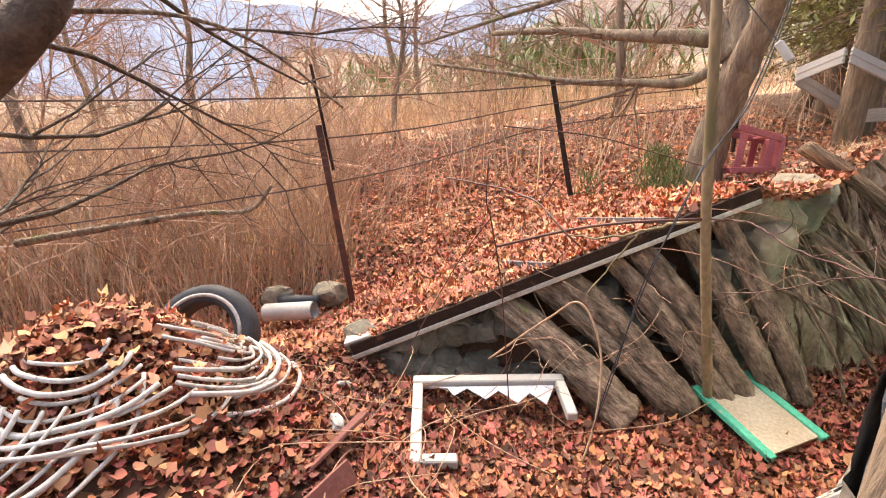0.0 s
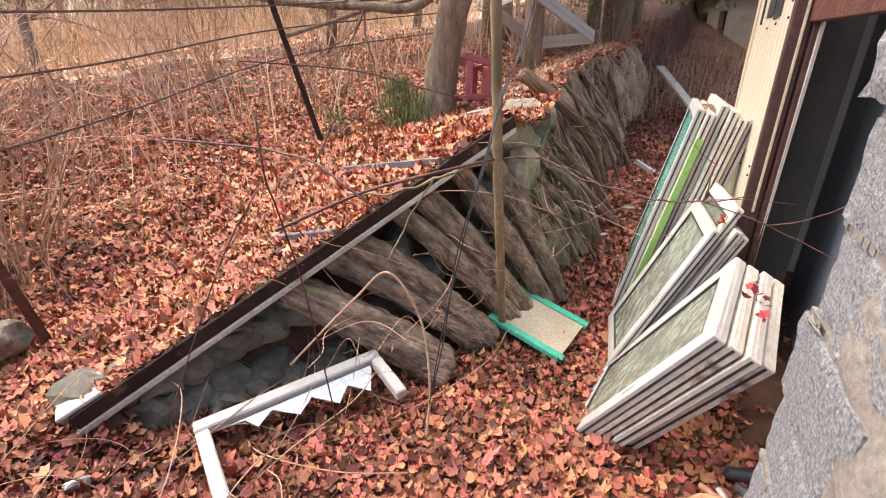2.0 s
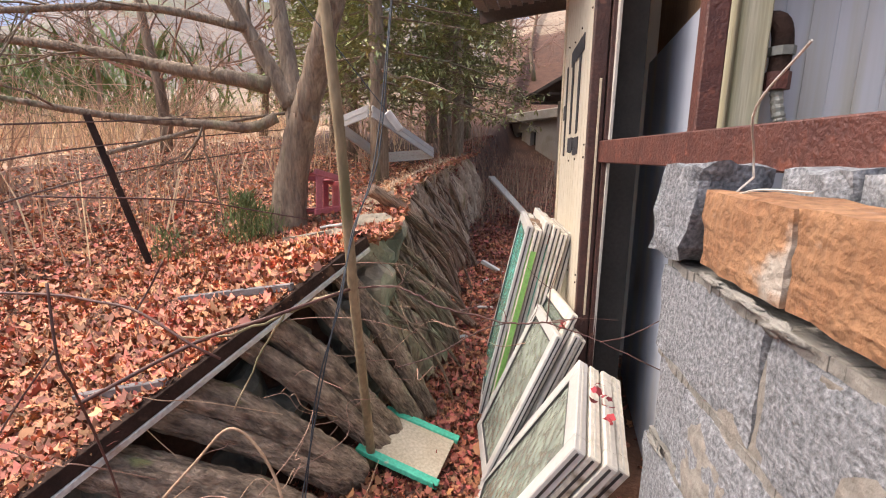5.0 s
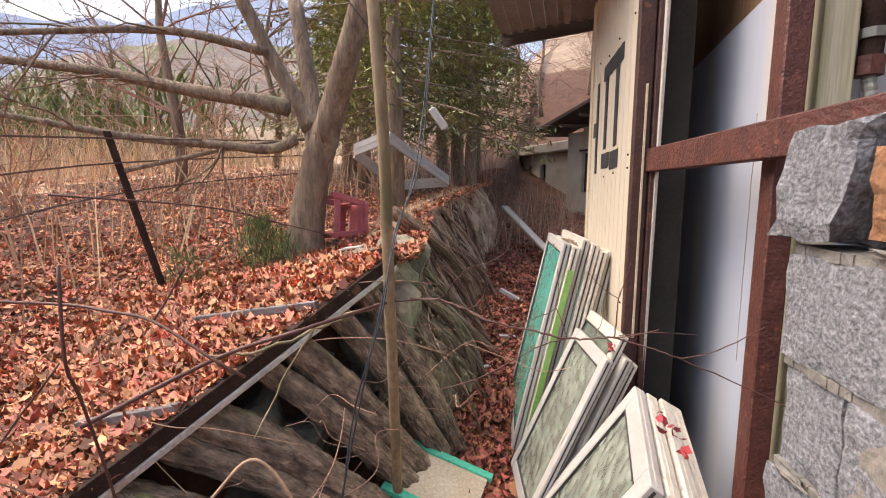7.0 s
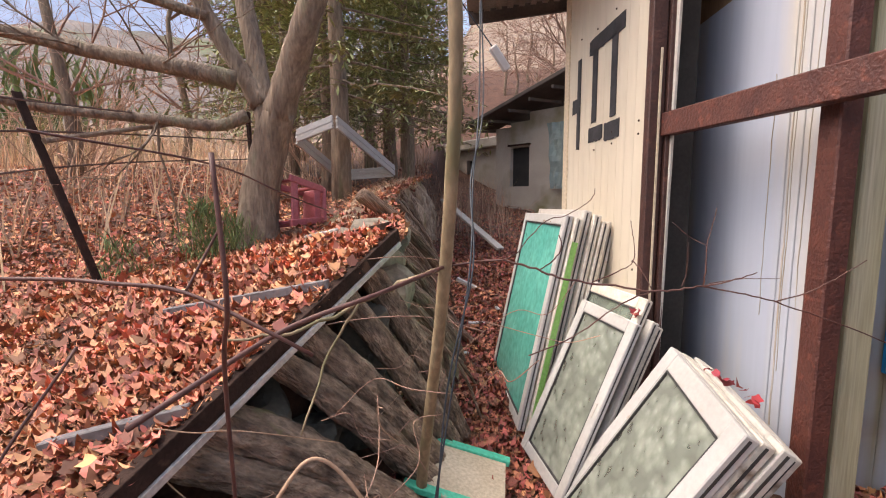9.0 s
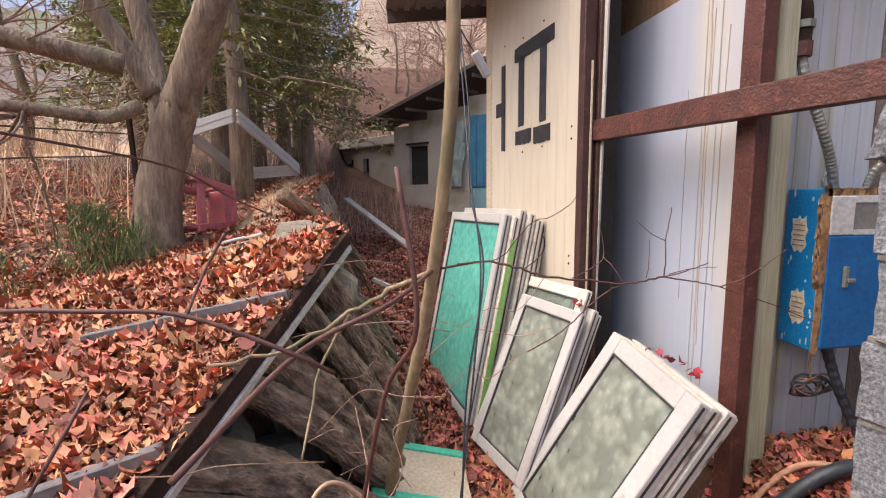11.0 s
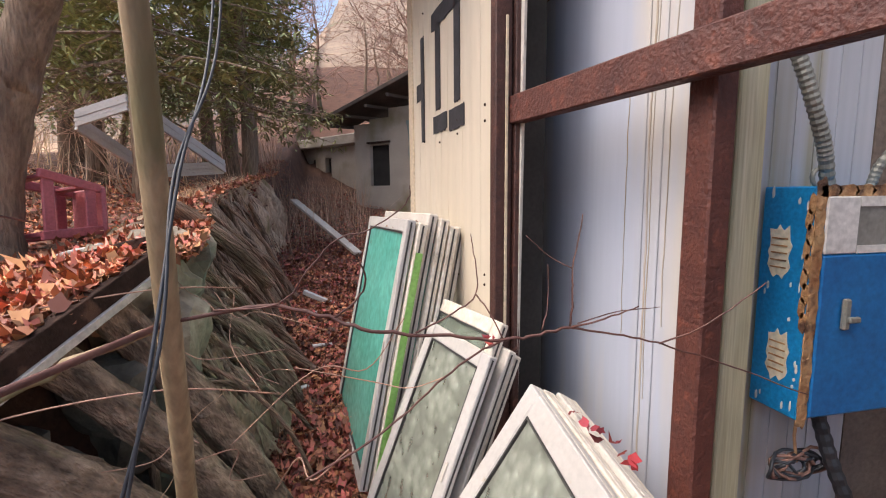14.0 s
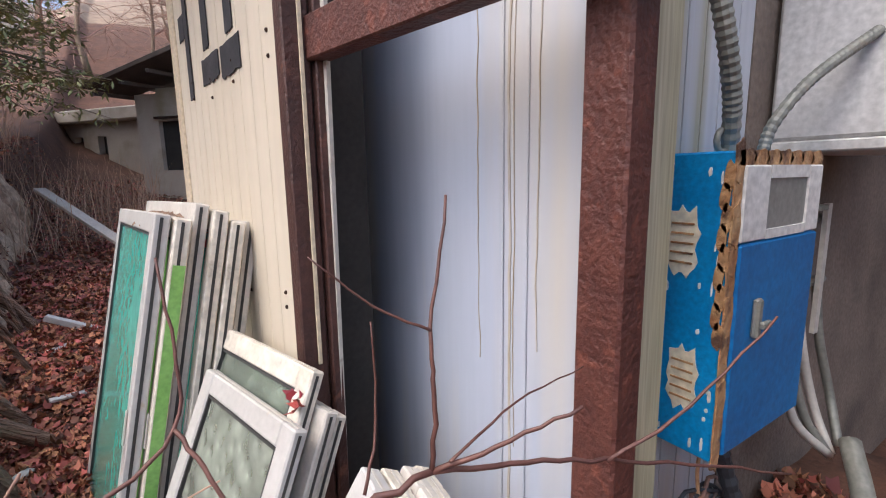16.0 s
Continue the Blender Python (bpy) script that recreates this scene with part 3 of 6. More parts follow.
block(bm, (0.0, 0.0, 0.0), (0.062, 0.085, 2.9), None, 0.005)
part("tube", bm, RUST, column)
beam = thing("steel_beam", pose(0, 0, 0), "rusted red-brown steel beam spanning post and wall", "beam", kind="structure")
bm = bmesh.new()
bar(bm, (-0.11, 3.0, 1.655), (0.33, 0.9, 1.65), 0.05, 0.1, 0.004)
part("tube", bm, RUST, beam)

# ---- concrete block wall ----
block_wall = thing("wall_block", pose(-0.068, 1.735, 0, 0, 0, -83), "broken concrete block wall with smeared mortar", "wall", kind="structure")


def rough_block(w, d, h, seed, chip=0.008):
    """A block with worn corners and chipped arrises."""
    bm = bmesh.new()
    block(bm, (0, 0, 0), (w, d, h))
    bmesh.ops.subdivide_edges(bm, edges=bm.edges[:], cuts=5, use_grid_fill=True)
    for v in bm.verts:
        p = v.co * 16 + Vector((seed * 3.7, 0, 0))
        edge = sum((c < 1e-4 or c > s - 1e-4) for c, s in zip(v.co, (w, d, h)))
        v.co += Vector((noise.noise(p), noise.noise(p + Vector((9, 0, 0))), noise.noise(p + Vector((0, 9, 0))))) * (chip * (0.3 if edge < 2 else 1.0))
        if edge >= 2:
            inward = Vector((w / 2, d / 2, h / 2)) - v.co
            v.co += Vector([math.copysign(min(abs(c), 0.006), c) for c in inward]) * (0.5 + 0.5 * noise.noise(p * 2.3))
    return bm


top_z = 1.42
seed = 0
for row in range(7):
    z = top_z - 0.2 * (row + 1)
    u = 0.006 * ((row * 5) % 3)
    first = 0.39 if row % 2 == 0 else 0.155
    while u < 0.62:
        w = first if first else 0.39
        seed += 1
        stub = row % 2 == 1 and first
        bm = rough_block(min(w, 0.7 - u), 0.14, 0.19, seed)
        ob = part("concrete_block", bm, BLOCK, block_wall)
        ob.matrix_basis = pose(u, (0.012 if stub else 0.004 * ((seed * 7) % 3 - 1)), z, 0, 0.6 * ((seed * 3) % 3 - 1), ((seed * 5) % 3 - 1) * 0.8)
        u += w + 0.011
        first = None
bm = bmesh.new()
for row in range(7):
    z = top_z - 0.2 * (row + 1)
    for i in range(28):
        u0, u1 = 0.012 + 0.66 * i / 28, 0.012 + 0.66 * (i + 1) / 28 + 0.002
        squeeze = 0.008 * noise.noise((u0 * 14, row, 0))
        block(bm, (u0, 0.006 + squeeze, z + 0.186 - 0.004 * noise.noise((u0 * 30, row, 5))), (u1, 0.135, z + 0.204))
part("mortar", bm, MORTAR, block_wall, "rough grey mortar joints")


def trowelled(u0, u1, z0, z1, mat, label, seed, rise=0.026, keep=0.0):
    """Uneven coat on the outer face, sinking under the blocks where it has fallen away, split by a few cracks."""
    nu_, nz_ = 72, 96
    verts, faces = [], []
    for i in range(nu_):
        for k in range(nz_):
            a, c = i / (nu_ - 1), k / (nz_ - 1)
            u, z = u0 + (u1 - u0) * a, z0 + (z1 - z0) * c
            edge = min(1.0, 5 * a, 5 * (1 - a) + 0.9, 5 * c, 5 * (1 - c))
            h = 0.55 * noise.noise((u * 5, z * 4, seed)) + 0.25 * noise.noise((u * 14, z * 11, seed + 3)) + keep + 0.9 * (a - 0.45) - 0.9 * (1 - edge)
            h = max(-0.5, min(0.55, h))
            crack = abs(noise.noise((u * 4 + 0.3 * noise.noise((u * 12, z * 12, 1)), z * 2.2, seed + 9)))
            dip = 0.016 * max(0.0, 1 - crack / 0.02)
            grit = 0.0022 * noise.noise((u * 60, z * 60, seed))
            verts.append((u, 0.004 - rise * h - grit + dip, z))
    for i in range(nu_ - 1):
        for k in range(nz_ - 1):
            q = i * nz_ + k
            faces.append((q, q + nz_, q + nz_ + 1, q + 1))
    ob = flat("render_coat", verts, faces, mat, block_wall, True)
    return tagged(ob, label)


trowelled(0.1, 0.7, 0.12, 1.40, COAT, "trowelled grey-brown render, cracked and falling away", 2.0, 0.03, 0.16)
# mortar squeezed out along the bed under the ochre bricks
for k, (u, z, w, h) in enumerate(((0.25, 1.435, 0.12, 0.016), (0.34, 1.432, 0.14, 0.02), (0.43, 1.425, 0.12, 0.03), (0.08, 1.022, 0.09, 0.02))):
    bm = bmesh.new()
    bmesh.ops.create_icosphere(bm, subdivisions=3, radius=0.5)
    for v in bm.verts:
        d = v.co.copy()
        v.co = Vector((d.x * w * 0.8, d.y * 0.013, d.z * h * 0.7)) * (1 + 0.9 * noise.noise(d * 4 + Vector((k * 4, 0, 0))))
    ob = part("mortar_lump", bm, MORTAR, block_wall, "squeezed lump of mortar", True)
    ob.matrix_basis = pose(u, -0.004, z)
for k, (u, w) in enumerate(((0.18, 0.245), (0.432, 0.27))):
    bm = rough_block(w, 0.11, 0.132, 60 + k, 0.007)
    ob = part("ochre_brick", bm, OCHREBRICK, block_wall, "ochre fired brick")
    ob.matrix_basis = pose(u, -0.004, top_z + 0.026, 0, 0.5, 0)
for k, (u, w) in enumerate(((0.17, 0.16), (0.34, 0.36))):
    bm = rough_block(w, 0.1, 0.19, 80 + k, 0.014)
    ob = part("concrete_block", bm, BLOCK, block_wall)
    ob.matrix_basis = pose(u, 0.115, top_z + 0.006)
bm = rough_block(0.145, 0.13, 0.185, 77, 0.022)
for v in bm.verts:
    v.co.x += 0.24 * v.co.z
ob = part("broken_block", bm, BLOCK, block_wall, "broken block end with ragged faces")
ob.matrix_basis = pose(-0.018, -0.03, top_z + 0.014, 0, 0, 6)
bm = bmesh.new()
tube(bm, spline([(0.2, 0.06, 1.60), (0.235, 0.02, 1.575), (0.3, 0.02, 1.586), (0.4, 0.03, 1.59)], 6), 0.0018, 5)
tube(bm, spline([(0.2, 0.06, 1.60), (0.21, 0.05, 1.64), (0.3, 0.0, 1.70), (0.42, -0.01, 1.76)], 6), 0.0018, 5)
part("wire", bm, ZINC, block_wall, "bent tie wire")

# ---- far house ----
house = thing("house", pose(-0.5, 13.0, 0.7, 0, 0, -45), "low plastered house with a dark sagging roof", "house")
for lo, hi in (((0, 0, 0), (0.5, 0.2, 2.3)), ((1.1, 0, 0), (2.3, 0.2, 2.6)), ((0.5, 0, 0), (1.1, 0.2, 0.82)), ((0.5, 0, 1.78), (1.1, 0.2, 2.4)), ((2.3, 0, 0), (6, 0.2, 2.8)), ((0, 0.2, 0), (0.2, 4, 2.3))):
    bm = bmesh.new()
    block(bm, lo, hi)
    part("wall", bm, PLASTER, house)
for a, b, w in (((-0.5, -0.1, 2.38), (6.2, -0.1, 4.2), 1.1), ((-0.5, 2.4, 2.6), (6.2, 2.4, 4.3), 4.2)):
    bm = bmesh.new()
    bar(bm, a, b, w, 0.09, 0.01)
    part("roof", bm, DARKROOF, house)
for k in range(7):
    bm = bmesh.new()
    x = -0.3 + 0.62 * k
    bar(bm, (x, -0.6, 2.33 + 0.27 * x), (x, 0.6, 2.4 + 0.27 * x), 0.06, 0.07, 0.004)
    part("rafter", bm, DARKROOF, house)
window = new("window")
window.parent = house
bm = bmesh.new()
block(bm, (0.5, 0.1, 0.82), (1.1, 0.13, 1.78))
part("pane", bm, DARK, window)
for x in np.linspace(0.5, 1.1, 8):
    bm = bmesh.new()
    bar(bm, (x, -0.03, 0.74), (x, -0.03, 1.82), 0.022, 0.022)
    part("grille_bar", bm, DARKRUST, window)
bm = bmesh.new()
bar(bm, (0.45, -0.04, 1.84), (1.15, -0.04, 1.84), 0.05, 0.04)
part("frame", bm, DARKRUST, window)
sheet_door = new("sheet_door")
sheet_door.parent = house
for k in range(24):
    bm = bmesh.new()
    block(bm, (2.35 + k * 0.1, -0.06 - 0.012 * (k % 2), 0.75), (2.445 + k * 0.1, -0.03, 2.35))
    part("corrugation", bm, TARP, sheet_door)
bm = bmesh.new()
block(bm, (2.35, -0.05, 0.0), (4.7, -0.02, 0.72))
part("sheet_base", bm, material("faded_teal_board", (0.16, 0.3, 0.33), (0.22, 0.37, 0.4), 3, 0.7, 0.2), house)
bm = bmesh.new()
bmesh.ops.create_grid(bm, x_segments=8, y_segments=12, size=0.5, matrix=pose(2.0, -0.1, 1.55, 90, 0, 0))
for v in bm.verts:
    v.co = Vector((2.0 + (v.co.x - 2.0) * (0.35 + 0.25 * (v.co.z - 1.05)), -0.1 + 0.08 * noise.noise(v.co * 5), 1.5 + (v.co.z - 1.55) * 1.5))
part("torn_cloth", bm, GREYTARP, house, "torn grey-green cloth")

annex = thing("annex", pose(-1.1, 15.5, 1.0, 0, 0, -52), "low plastered outbuilding with a thick flat roof edge", "building")
bm = bmesh.new()
block(bm, (-2.0, 0, 0), (-1.2, 0.2, 1.7))
block(bm, (-0.9, 0, 0), (-0.4, 0.2, 1.7))
block(bm, (-0.1, 0, 0), (2.0, 0.2, 1.7))
block(bm, (-1.2, 0, 0), (-0.9, 0.2, 0.7))
block(bm, (-0.4, 0, 0), (-0.1, 0.2, 0.6))
block(bm, (-1.2, 0, 1.4), (-0.9, 0.2, 1.7))
block(bm, (-0.4, 0, 1.4), (-0.1, 0.2, 1.7))
block(bm, (-2.0, 0.2, 0), (-1.8, 4, 1.7))
part("wall", bm, PLASTER, annex)
bm = bmesh.new()
block(bm, (-2.2, -0.25, 1.71), (2.0, 4.2, 2.0), None, 0.03)
part("roof", bm, PLASTER, annex)
bm = bmesh.new()
block(bm, (-1.2, 0.15, 0.7), (-0.9, 0.18, 1.4))
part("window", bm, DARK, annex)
bm = bmesh.new()
block(bm, (-0.4, 0.15, 0.6), (-0.1, 0.18, 1.4))
part("window", bm, DARK, annex)

# ---- leaning window sashes ----
def sash_frame(tl, tr, bl):
    """Pose of a sash from its upper corners and its lower one: x to the other side, z up, y away from the viewer; and its width and height."""
    tl, tr, bl = Vector(tl), Vector(tr), Vector(bl)
    z = (tl - bl).normalized()
    x = (tr - tl)
    w = x.length
    x = (x - z * x.dot(z)).normalized()
    y = z.cross(x)
    m = Matrix((x, y, z)).transposed().to_4x4()
    h = (tl - bl).length
    m.translation = tl - z * h
    return m, w, h


def sash(m, w, h, pane, label, group, fw=0.062, depth=0.032, edge=PVC, side=None):
    ob = thing("window_sash", m, label, "window sash", group)
    for name, lo, hi in (("stile", (0, 0, 0), (fw, depth, h)), ("stile", (w - fw, 0, 0), (w, depth, h)), ("rail", (fw + 0.0006, 0.0012, 0), (w - fw - 0.0006, depth - 0.0012, fw)), ("rail", (fw + 0.0006, 0.0012, h - fw), (w - fw - 0.0006, depth - 0.0012, h))):
        bm = bmesh.new()
        block(bm, lo, hi, None, 0.004)
        part(name, bm, edge, ob)
    bm = bmesh.new()
    g = 0.008
    for lo, hi in (((fw + 0.001, 0.004, fw + 0.001), (fw + g, depth - 0.004, h - fw - 0.001)), ((w - fw - g, 0.004, fw + 0.001), (w - fw - 0.001, depth - 0.004, h - fw - 0.001)), ((fw + g, 0.004, fw + 0.001), (w - fw - g, depth - 0.004, fw + g)), ((fw + g, 0.004, h - fw - g), (w - fw - g, depth - 0.004, h - fw - 0.001))):
        block(bm, lo, hi)
    part("gasket", bm, GASKET, ob)
    bm = bmesh.new()
    block(bm, (fw + 0.003, 0.013, fw + 0.003), (w - fw - 0.003, 0.018, h - fw - 0.003))
    p = part("pane", bm, pane, ob)
    p.visible_shadow = False
    bm = bmesh.new()
    block(bm, (w + 0.0005, depth * 0.36, 0.01), (w + 0.002, depth * 0.56, h - 0.01))
    part("track_groove", bm, GASKET, ob)
    if side:
        bm = bmesh.new()
        block(bm, (w + 0.0025, depth * 0.14, 0.02), (w + 0.004, depth * 0.92, h - 0.13))
        part("green_film", bm, side, ob, "bright green film on the sash side")
    bm = bmesh.new()
    block(bm, (0.01, depth * 0.4, h + 0.0005), (w - 0.01, depth * 0.55, h + 0.002))
    part("top_groove", bm, PVC_GREY, ob)
    bm = bmesh.new()
    block(bm, (w - fw * 0.62, -0.006, h * 0.47), (w - fw * 0.38, -0.0005, h * 0.55), None, 0.002)
    part("latch", bm, PVC_GREY, ob)
    return ob


def pile(tl, tr, bl, count, step, panes, label, group, drift=(0, 0, 0), grow=(), fw=0.062):
    m, w, h = sash_frame(tl, tr, bl)
    rnd = random.Random(count)
    for k in range(count):
        s = grow[k] if k < len(grow) else (0, 0, 0, 0)
        q = m @ Matrix.Translation((drift[0] * k + s[0], step * k + 0.002, drift[2] * k + s[1])) @ pose(0, 0, 0, 0, (rnd.random() - 0.5) * 1.2 if k else 0, 0)
        sash(q, w + s[2], h + s[3], panes[k % len(panes)], label, group, fw, step * 0.84, PVC if k == 0 else PVC_CREAM if k % 3 != 2 else PVC_GREY, GREENFILM if count == 6 and k == 1 else None)


pile((-0.172, 2.646, 0.755), (-0.166, 2.067, 0.767), (-0.62, 2.74, -0.02), 4, 0.055, (PEBBLED, CLEARISH), "white plastic window sash with pebbled glass leaning on the wall", "short leaning sashes", (-0.014, 0, 0.0), ((0, 0, 0, 0), (0.01, 0.0, 0.0, 0), (0.02, 0, 0.01, 0.01)), 0.074)
pile((-0.389, 3.233, 0.804), (-0.29, 2.745, 0.771), (-0.709, 3.141, 0.03), 4, 0.04, (PEBBLED, CLEARISH), "white plastic window sash with dusty glass leaning on the wall", "middle leaning sashes", (-0.03, 0, 0.0), ((0, 0, 0, 0), (-0.06, 0.07, 0.04, 0.04), (0.05, 0.03, 0, 0), (0.06, 0.02, 0, 0)), 0.055)
pile((-0.586, 4.278, 1.213), (-0.483, 3.302, 1.174), (-0.835, 4.21, 0.02), 6, 0.048, (TEAL, GREENPAINT, CLEARISH), "tall white plastic window sash leaning on the wall", "tall leaning sashes", (0.0, 0, 0.0), ((0, 0, 0, 0), (0.02, 0.0, 0, 0), (-0.02, 0.03, 0, 0.02), (0.02, 0.01, 0, 0.02), (0.03, 0.0, 0, 0)), 0.058)

# crumpled dry cloth lying over the tops of the tall sashes
bm = bmesh.new()
rows_n = 16
grid = []
for i in range(rows_n + 1):
    line = []
    for k in range(rows_n + 1):
        u, v = i / rows_n - 0.5, k / rows_n - 0.5
        crease = 0.022 * abs(noise.noise((u * 6, v * 5, 4))) + 0.012 * noise.noise((u * 15, v * 13, 8))
        line.append(bm.verts.new((u * 0.2 + 0.03 * noise.noise((v * 5, u * 2, 1)), v * 0.36 + 0.05 * noise.noise((u * 5, v * 2, 2)), crease - 0.25 * max(0.0, abs(u) - 0.36))))
    grid.append(line)
for i in range(rows_n):
    for k in range(rows_n):
        bm.faces.new((grid[i][k], grid[i + 1][k], grid[i + 1][k + 1], grid[i][k + 1]))
r = bmesh.ops.extrude_face_region(bm, geom=bm.faces[:])
bmesh.ops.translate(bm, vec=(0, 0, 0.003), verts=[v for v in r["geom"] if isinstance(v, bmesh.types.BMVert)])
rag = link("rag", bm, ROTTEN)
rag.matrix_basis = pose(-0.41, 3.62, 1.212, 0, 0, 6)
tagged(rag, "crumpled grey-brown rag lying over the sash tops", "rag")

# ---- ledge: steel edging, bars, logs, stones ----
EDGE_A, EDGE_B = Vector((-2.075, 0.94, 0.30)), Vector((-1.315, 2.98, 1.165))
edge_d = (EDGE_B - EDGE_A).normalized()
edging = thing("steel_edging", pose(0, 0, 0), "long dark rusted steel edging with a pale lower lip", "steel angle")
bm = bmesh.new()
bar(bm, EDGE_A, EDGE_B, 0.012, 0.06, 0.002)
bar(bm, EDGE_A + Vector((-0.022, 0, 0.024)), EDGE_B + Vector((-0.022, 0, 0.024)), 0.04, 0.008, 0.001)
part("angle", bm, DARKRUST, edging)
bm = bmesh.new()
bar(bm, EDGE_A + Vector((0.006, 0, -0.044)), EDGE_B + Vector((0.006, 0, -0.044)), 0.02, 0.024, 0.002)
part("lip", bm, ZINC, edging, "pale galvanised lip")
bm = bmesh.new()
block(bm, (-0.16, -0.03, 0.032), (-0.005, 0.13, 0.05), Matrix.Translation(EDGE_A) @ pose(0, 0, 0, 20, 0, -20), 0.004)
part("end_cap", bm, PVC, edging, "white end piece")


# sheet under the leaves that reaches out to the edging
shelf = thing("ledge_sheet", pose(0, 0, 0), "thin buried sheet carrying leaves out to the steel edging", "sheet", kind="structure")
sv, sf = [], []
for i in range(41):
    y = 0.96 + 2.0 * i / 40
    for x in (ledge_x(y) - 0.75, ledge_x(y) - 0.4, ledge_x(y) - 0.012):
        sv.append((x, y, upper_z(x, y) - 0.005))
    for x in (ledge_x(y) - 0.75, ledge_x(y) - 0.4, ledge_x(y) - 0.012):
        sv.append((x, y, upper_z(x, y) - 0.05))
for i in range(40):
    a, b = 6 * i, 6 * i + 6
    sf += [(a, a + 1, b + 1, b), (a + 1, a + 2, b + 2, b + 1), (a + 3, b + 3, b + 4, a + 4), (a + 4, b + 4, b + 5, a + 5), (a + 2, a + 5, b + 5, b + 2)]
flat("sheet", sv, sf, SOIL, shelf)


def lying_bar(name, a, b, w, h, mat, label, category="bar", lift=0.02):
    """A bar lying on the slope between two places in plan."""
    ob = thing(name, pose(0, 0, 0), label, category)
    bm = bmesh.new()
    n = 5
    pts = [Vector((a[0] + (b[0] - a[0]) * i / n, a[1] + (b[1] - a[1]) * i / n, 0)) for i in range(n + 1)]
    za, zb = upper_z(*a) + lift, upper_z(*b) + lift
    pts = [Vector((p.x, p.y, za + (zb - za) * i / n)) for i, p in enumerate(pts)]
    bar(bm, pts[0], pts[-1], w, h, 0.003)
    part("bar", bm, mat, ob)
    return ob


lying_bar("steel_bar", (-2.56, 3.38), (-1.35, 2.97), 0.03, 0.035, DARKRUST, "dark rusted steel bar lying across the leafy slope", lift=0.05)
lying_bar("grey_bar", (-2.2, 2.55), (-1.51, 2.53), 0.035, 0.035, GREYBAR, "weathered grey metal bar half buried in leaves", lift=0.045)
lying_bar("grey_bar", (-2.12, 1.92), (-1.72, 1.97), 0.035, 0.035, GREYBAR, "weathered grey metal bar half buried in leaves", lift=0.045)


def log(a, b, r0, r1, seed, label="weathered grey-brown log leaning under the ledge", group="leaning logs", mat=None, bend=0.03):
    a, b = Vector(a), Vector(b)
    ob = thing("log", pose(0, 0, 0), label, "log", group)
    bm = bmesh.new()
    n, steps = 34, 44
    rnd = random.Random(seed)
    d = b - a
    s = d.cross(Vector((0, 0, 1))).normalized()
    u = s.cross(d.normalized())
    ph = rnd.random() * 9
    rings = []
    for i in range(steps + 1):
        t = i / steps
        c = a + d * t + u * bend * math.sin(math.pi * t) + s * bend * 0.6 * noise.noise((t * 2, seed, 0))
        ring = []
        for k in range(n):
            q = 2 * math.pi * k / n
            r = (r0 + (r1 - r0) * t) * (1 + 0.16 * noise.noise((math.cos(q) * 1.6 + ph, math.sin(q) * 1.6, t * 2.5)) + 0.12 * noise.noise((math.cos(q) * 4.5, math.sin(q) * 4.5 + ph, t * 4)) + 0.16 * noise.noise((math.cos(q) * 9 + ph, math.sin(q) * 9, t * 5)) + 0.2 * max(0.0, noise.noise((math.cos(q) * 6 + ph, math.sin(q) * 6, t * 14))) + 0.07 * noise.noise((math.cos(q) * 14, math.sin(q) * 14 + ph, t * 22)))
            ring.append(bm.verts.new(c + (s * math.cos(q) + u * math.sin(q)) * r))
        rings.append(ring)
    for p, q in zip(rings, rings[1:]):
        for k in range(n):
            bm.faces.new((p[k], p[(k + 1) % n], q[(k + 1) % n], q[k]))
    bm.faces.new(rings[0][::-1])
    bm.faces.new(rings[-1])
    lie = Matrix((s, u, d.normalized())).transposed().to_4x4()
    lie.translation = a
    bmesh.ops.transform(bm, matrix=lie.inverted(), verts=bm.verts)
    part("trunk", bm, mat or LOGBARK, ob, smooth=True).matrix_basis = lie
    for k in range(rnd.randint(1, 3)):
        bm = bmesh.new()
        t = 0.15 + 0.7 * rnd.random()
        c = a + d * t
        q = rnd.random() * 3
        bmesh.ops.create_icosphere(bm, subdivisions=2, radius=r0 * 0.35, matrix=Matrix.Translation(c + (s * math.cos(q) + u * math.sin(q)) * r0 * 0.86) @ Matrix.Diagonal((1, 1, 0.5, 1)))
        part("knot", bm, mat or LOGBARK, ob, smooth=True)


def edge_at(s, back=0.1, down=0.1):
    p = EDGE_A + (EDGE_B - EDGE_A) * s
    return (p.x - back, p.y, p.z - down)


for s, bx, by, r0, r1, sd in ((0.40, -1.27, 2.17, 0.062, 0.088, 1), (0.5, -1.23, 2.45, 0.04, 0.05, 2), (0.56, -1.2, 2.52, 0.06, 0.065, 3), (0.68, -1.13, 2.74, 0.042, 0.05, 4), (0.75, -1.12, 2.88, 0.062, 0.06, 5), (0.86, -1.06, 3.06, 0.045, 0.05, 6), (0.95, -1.02, 3.2, 0.05, 0.045, 7)):
    log(edge_at(s), (bx, by, ground_z(bx, by) + 0.035), r0 * 1.2, r1 * 1.2, sd)
# roots and rotten poles on the bank further on
rnd = random.Random(15)
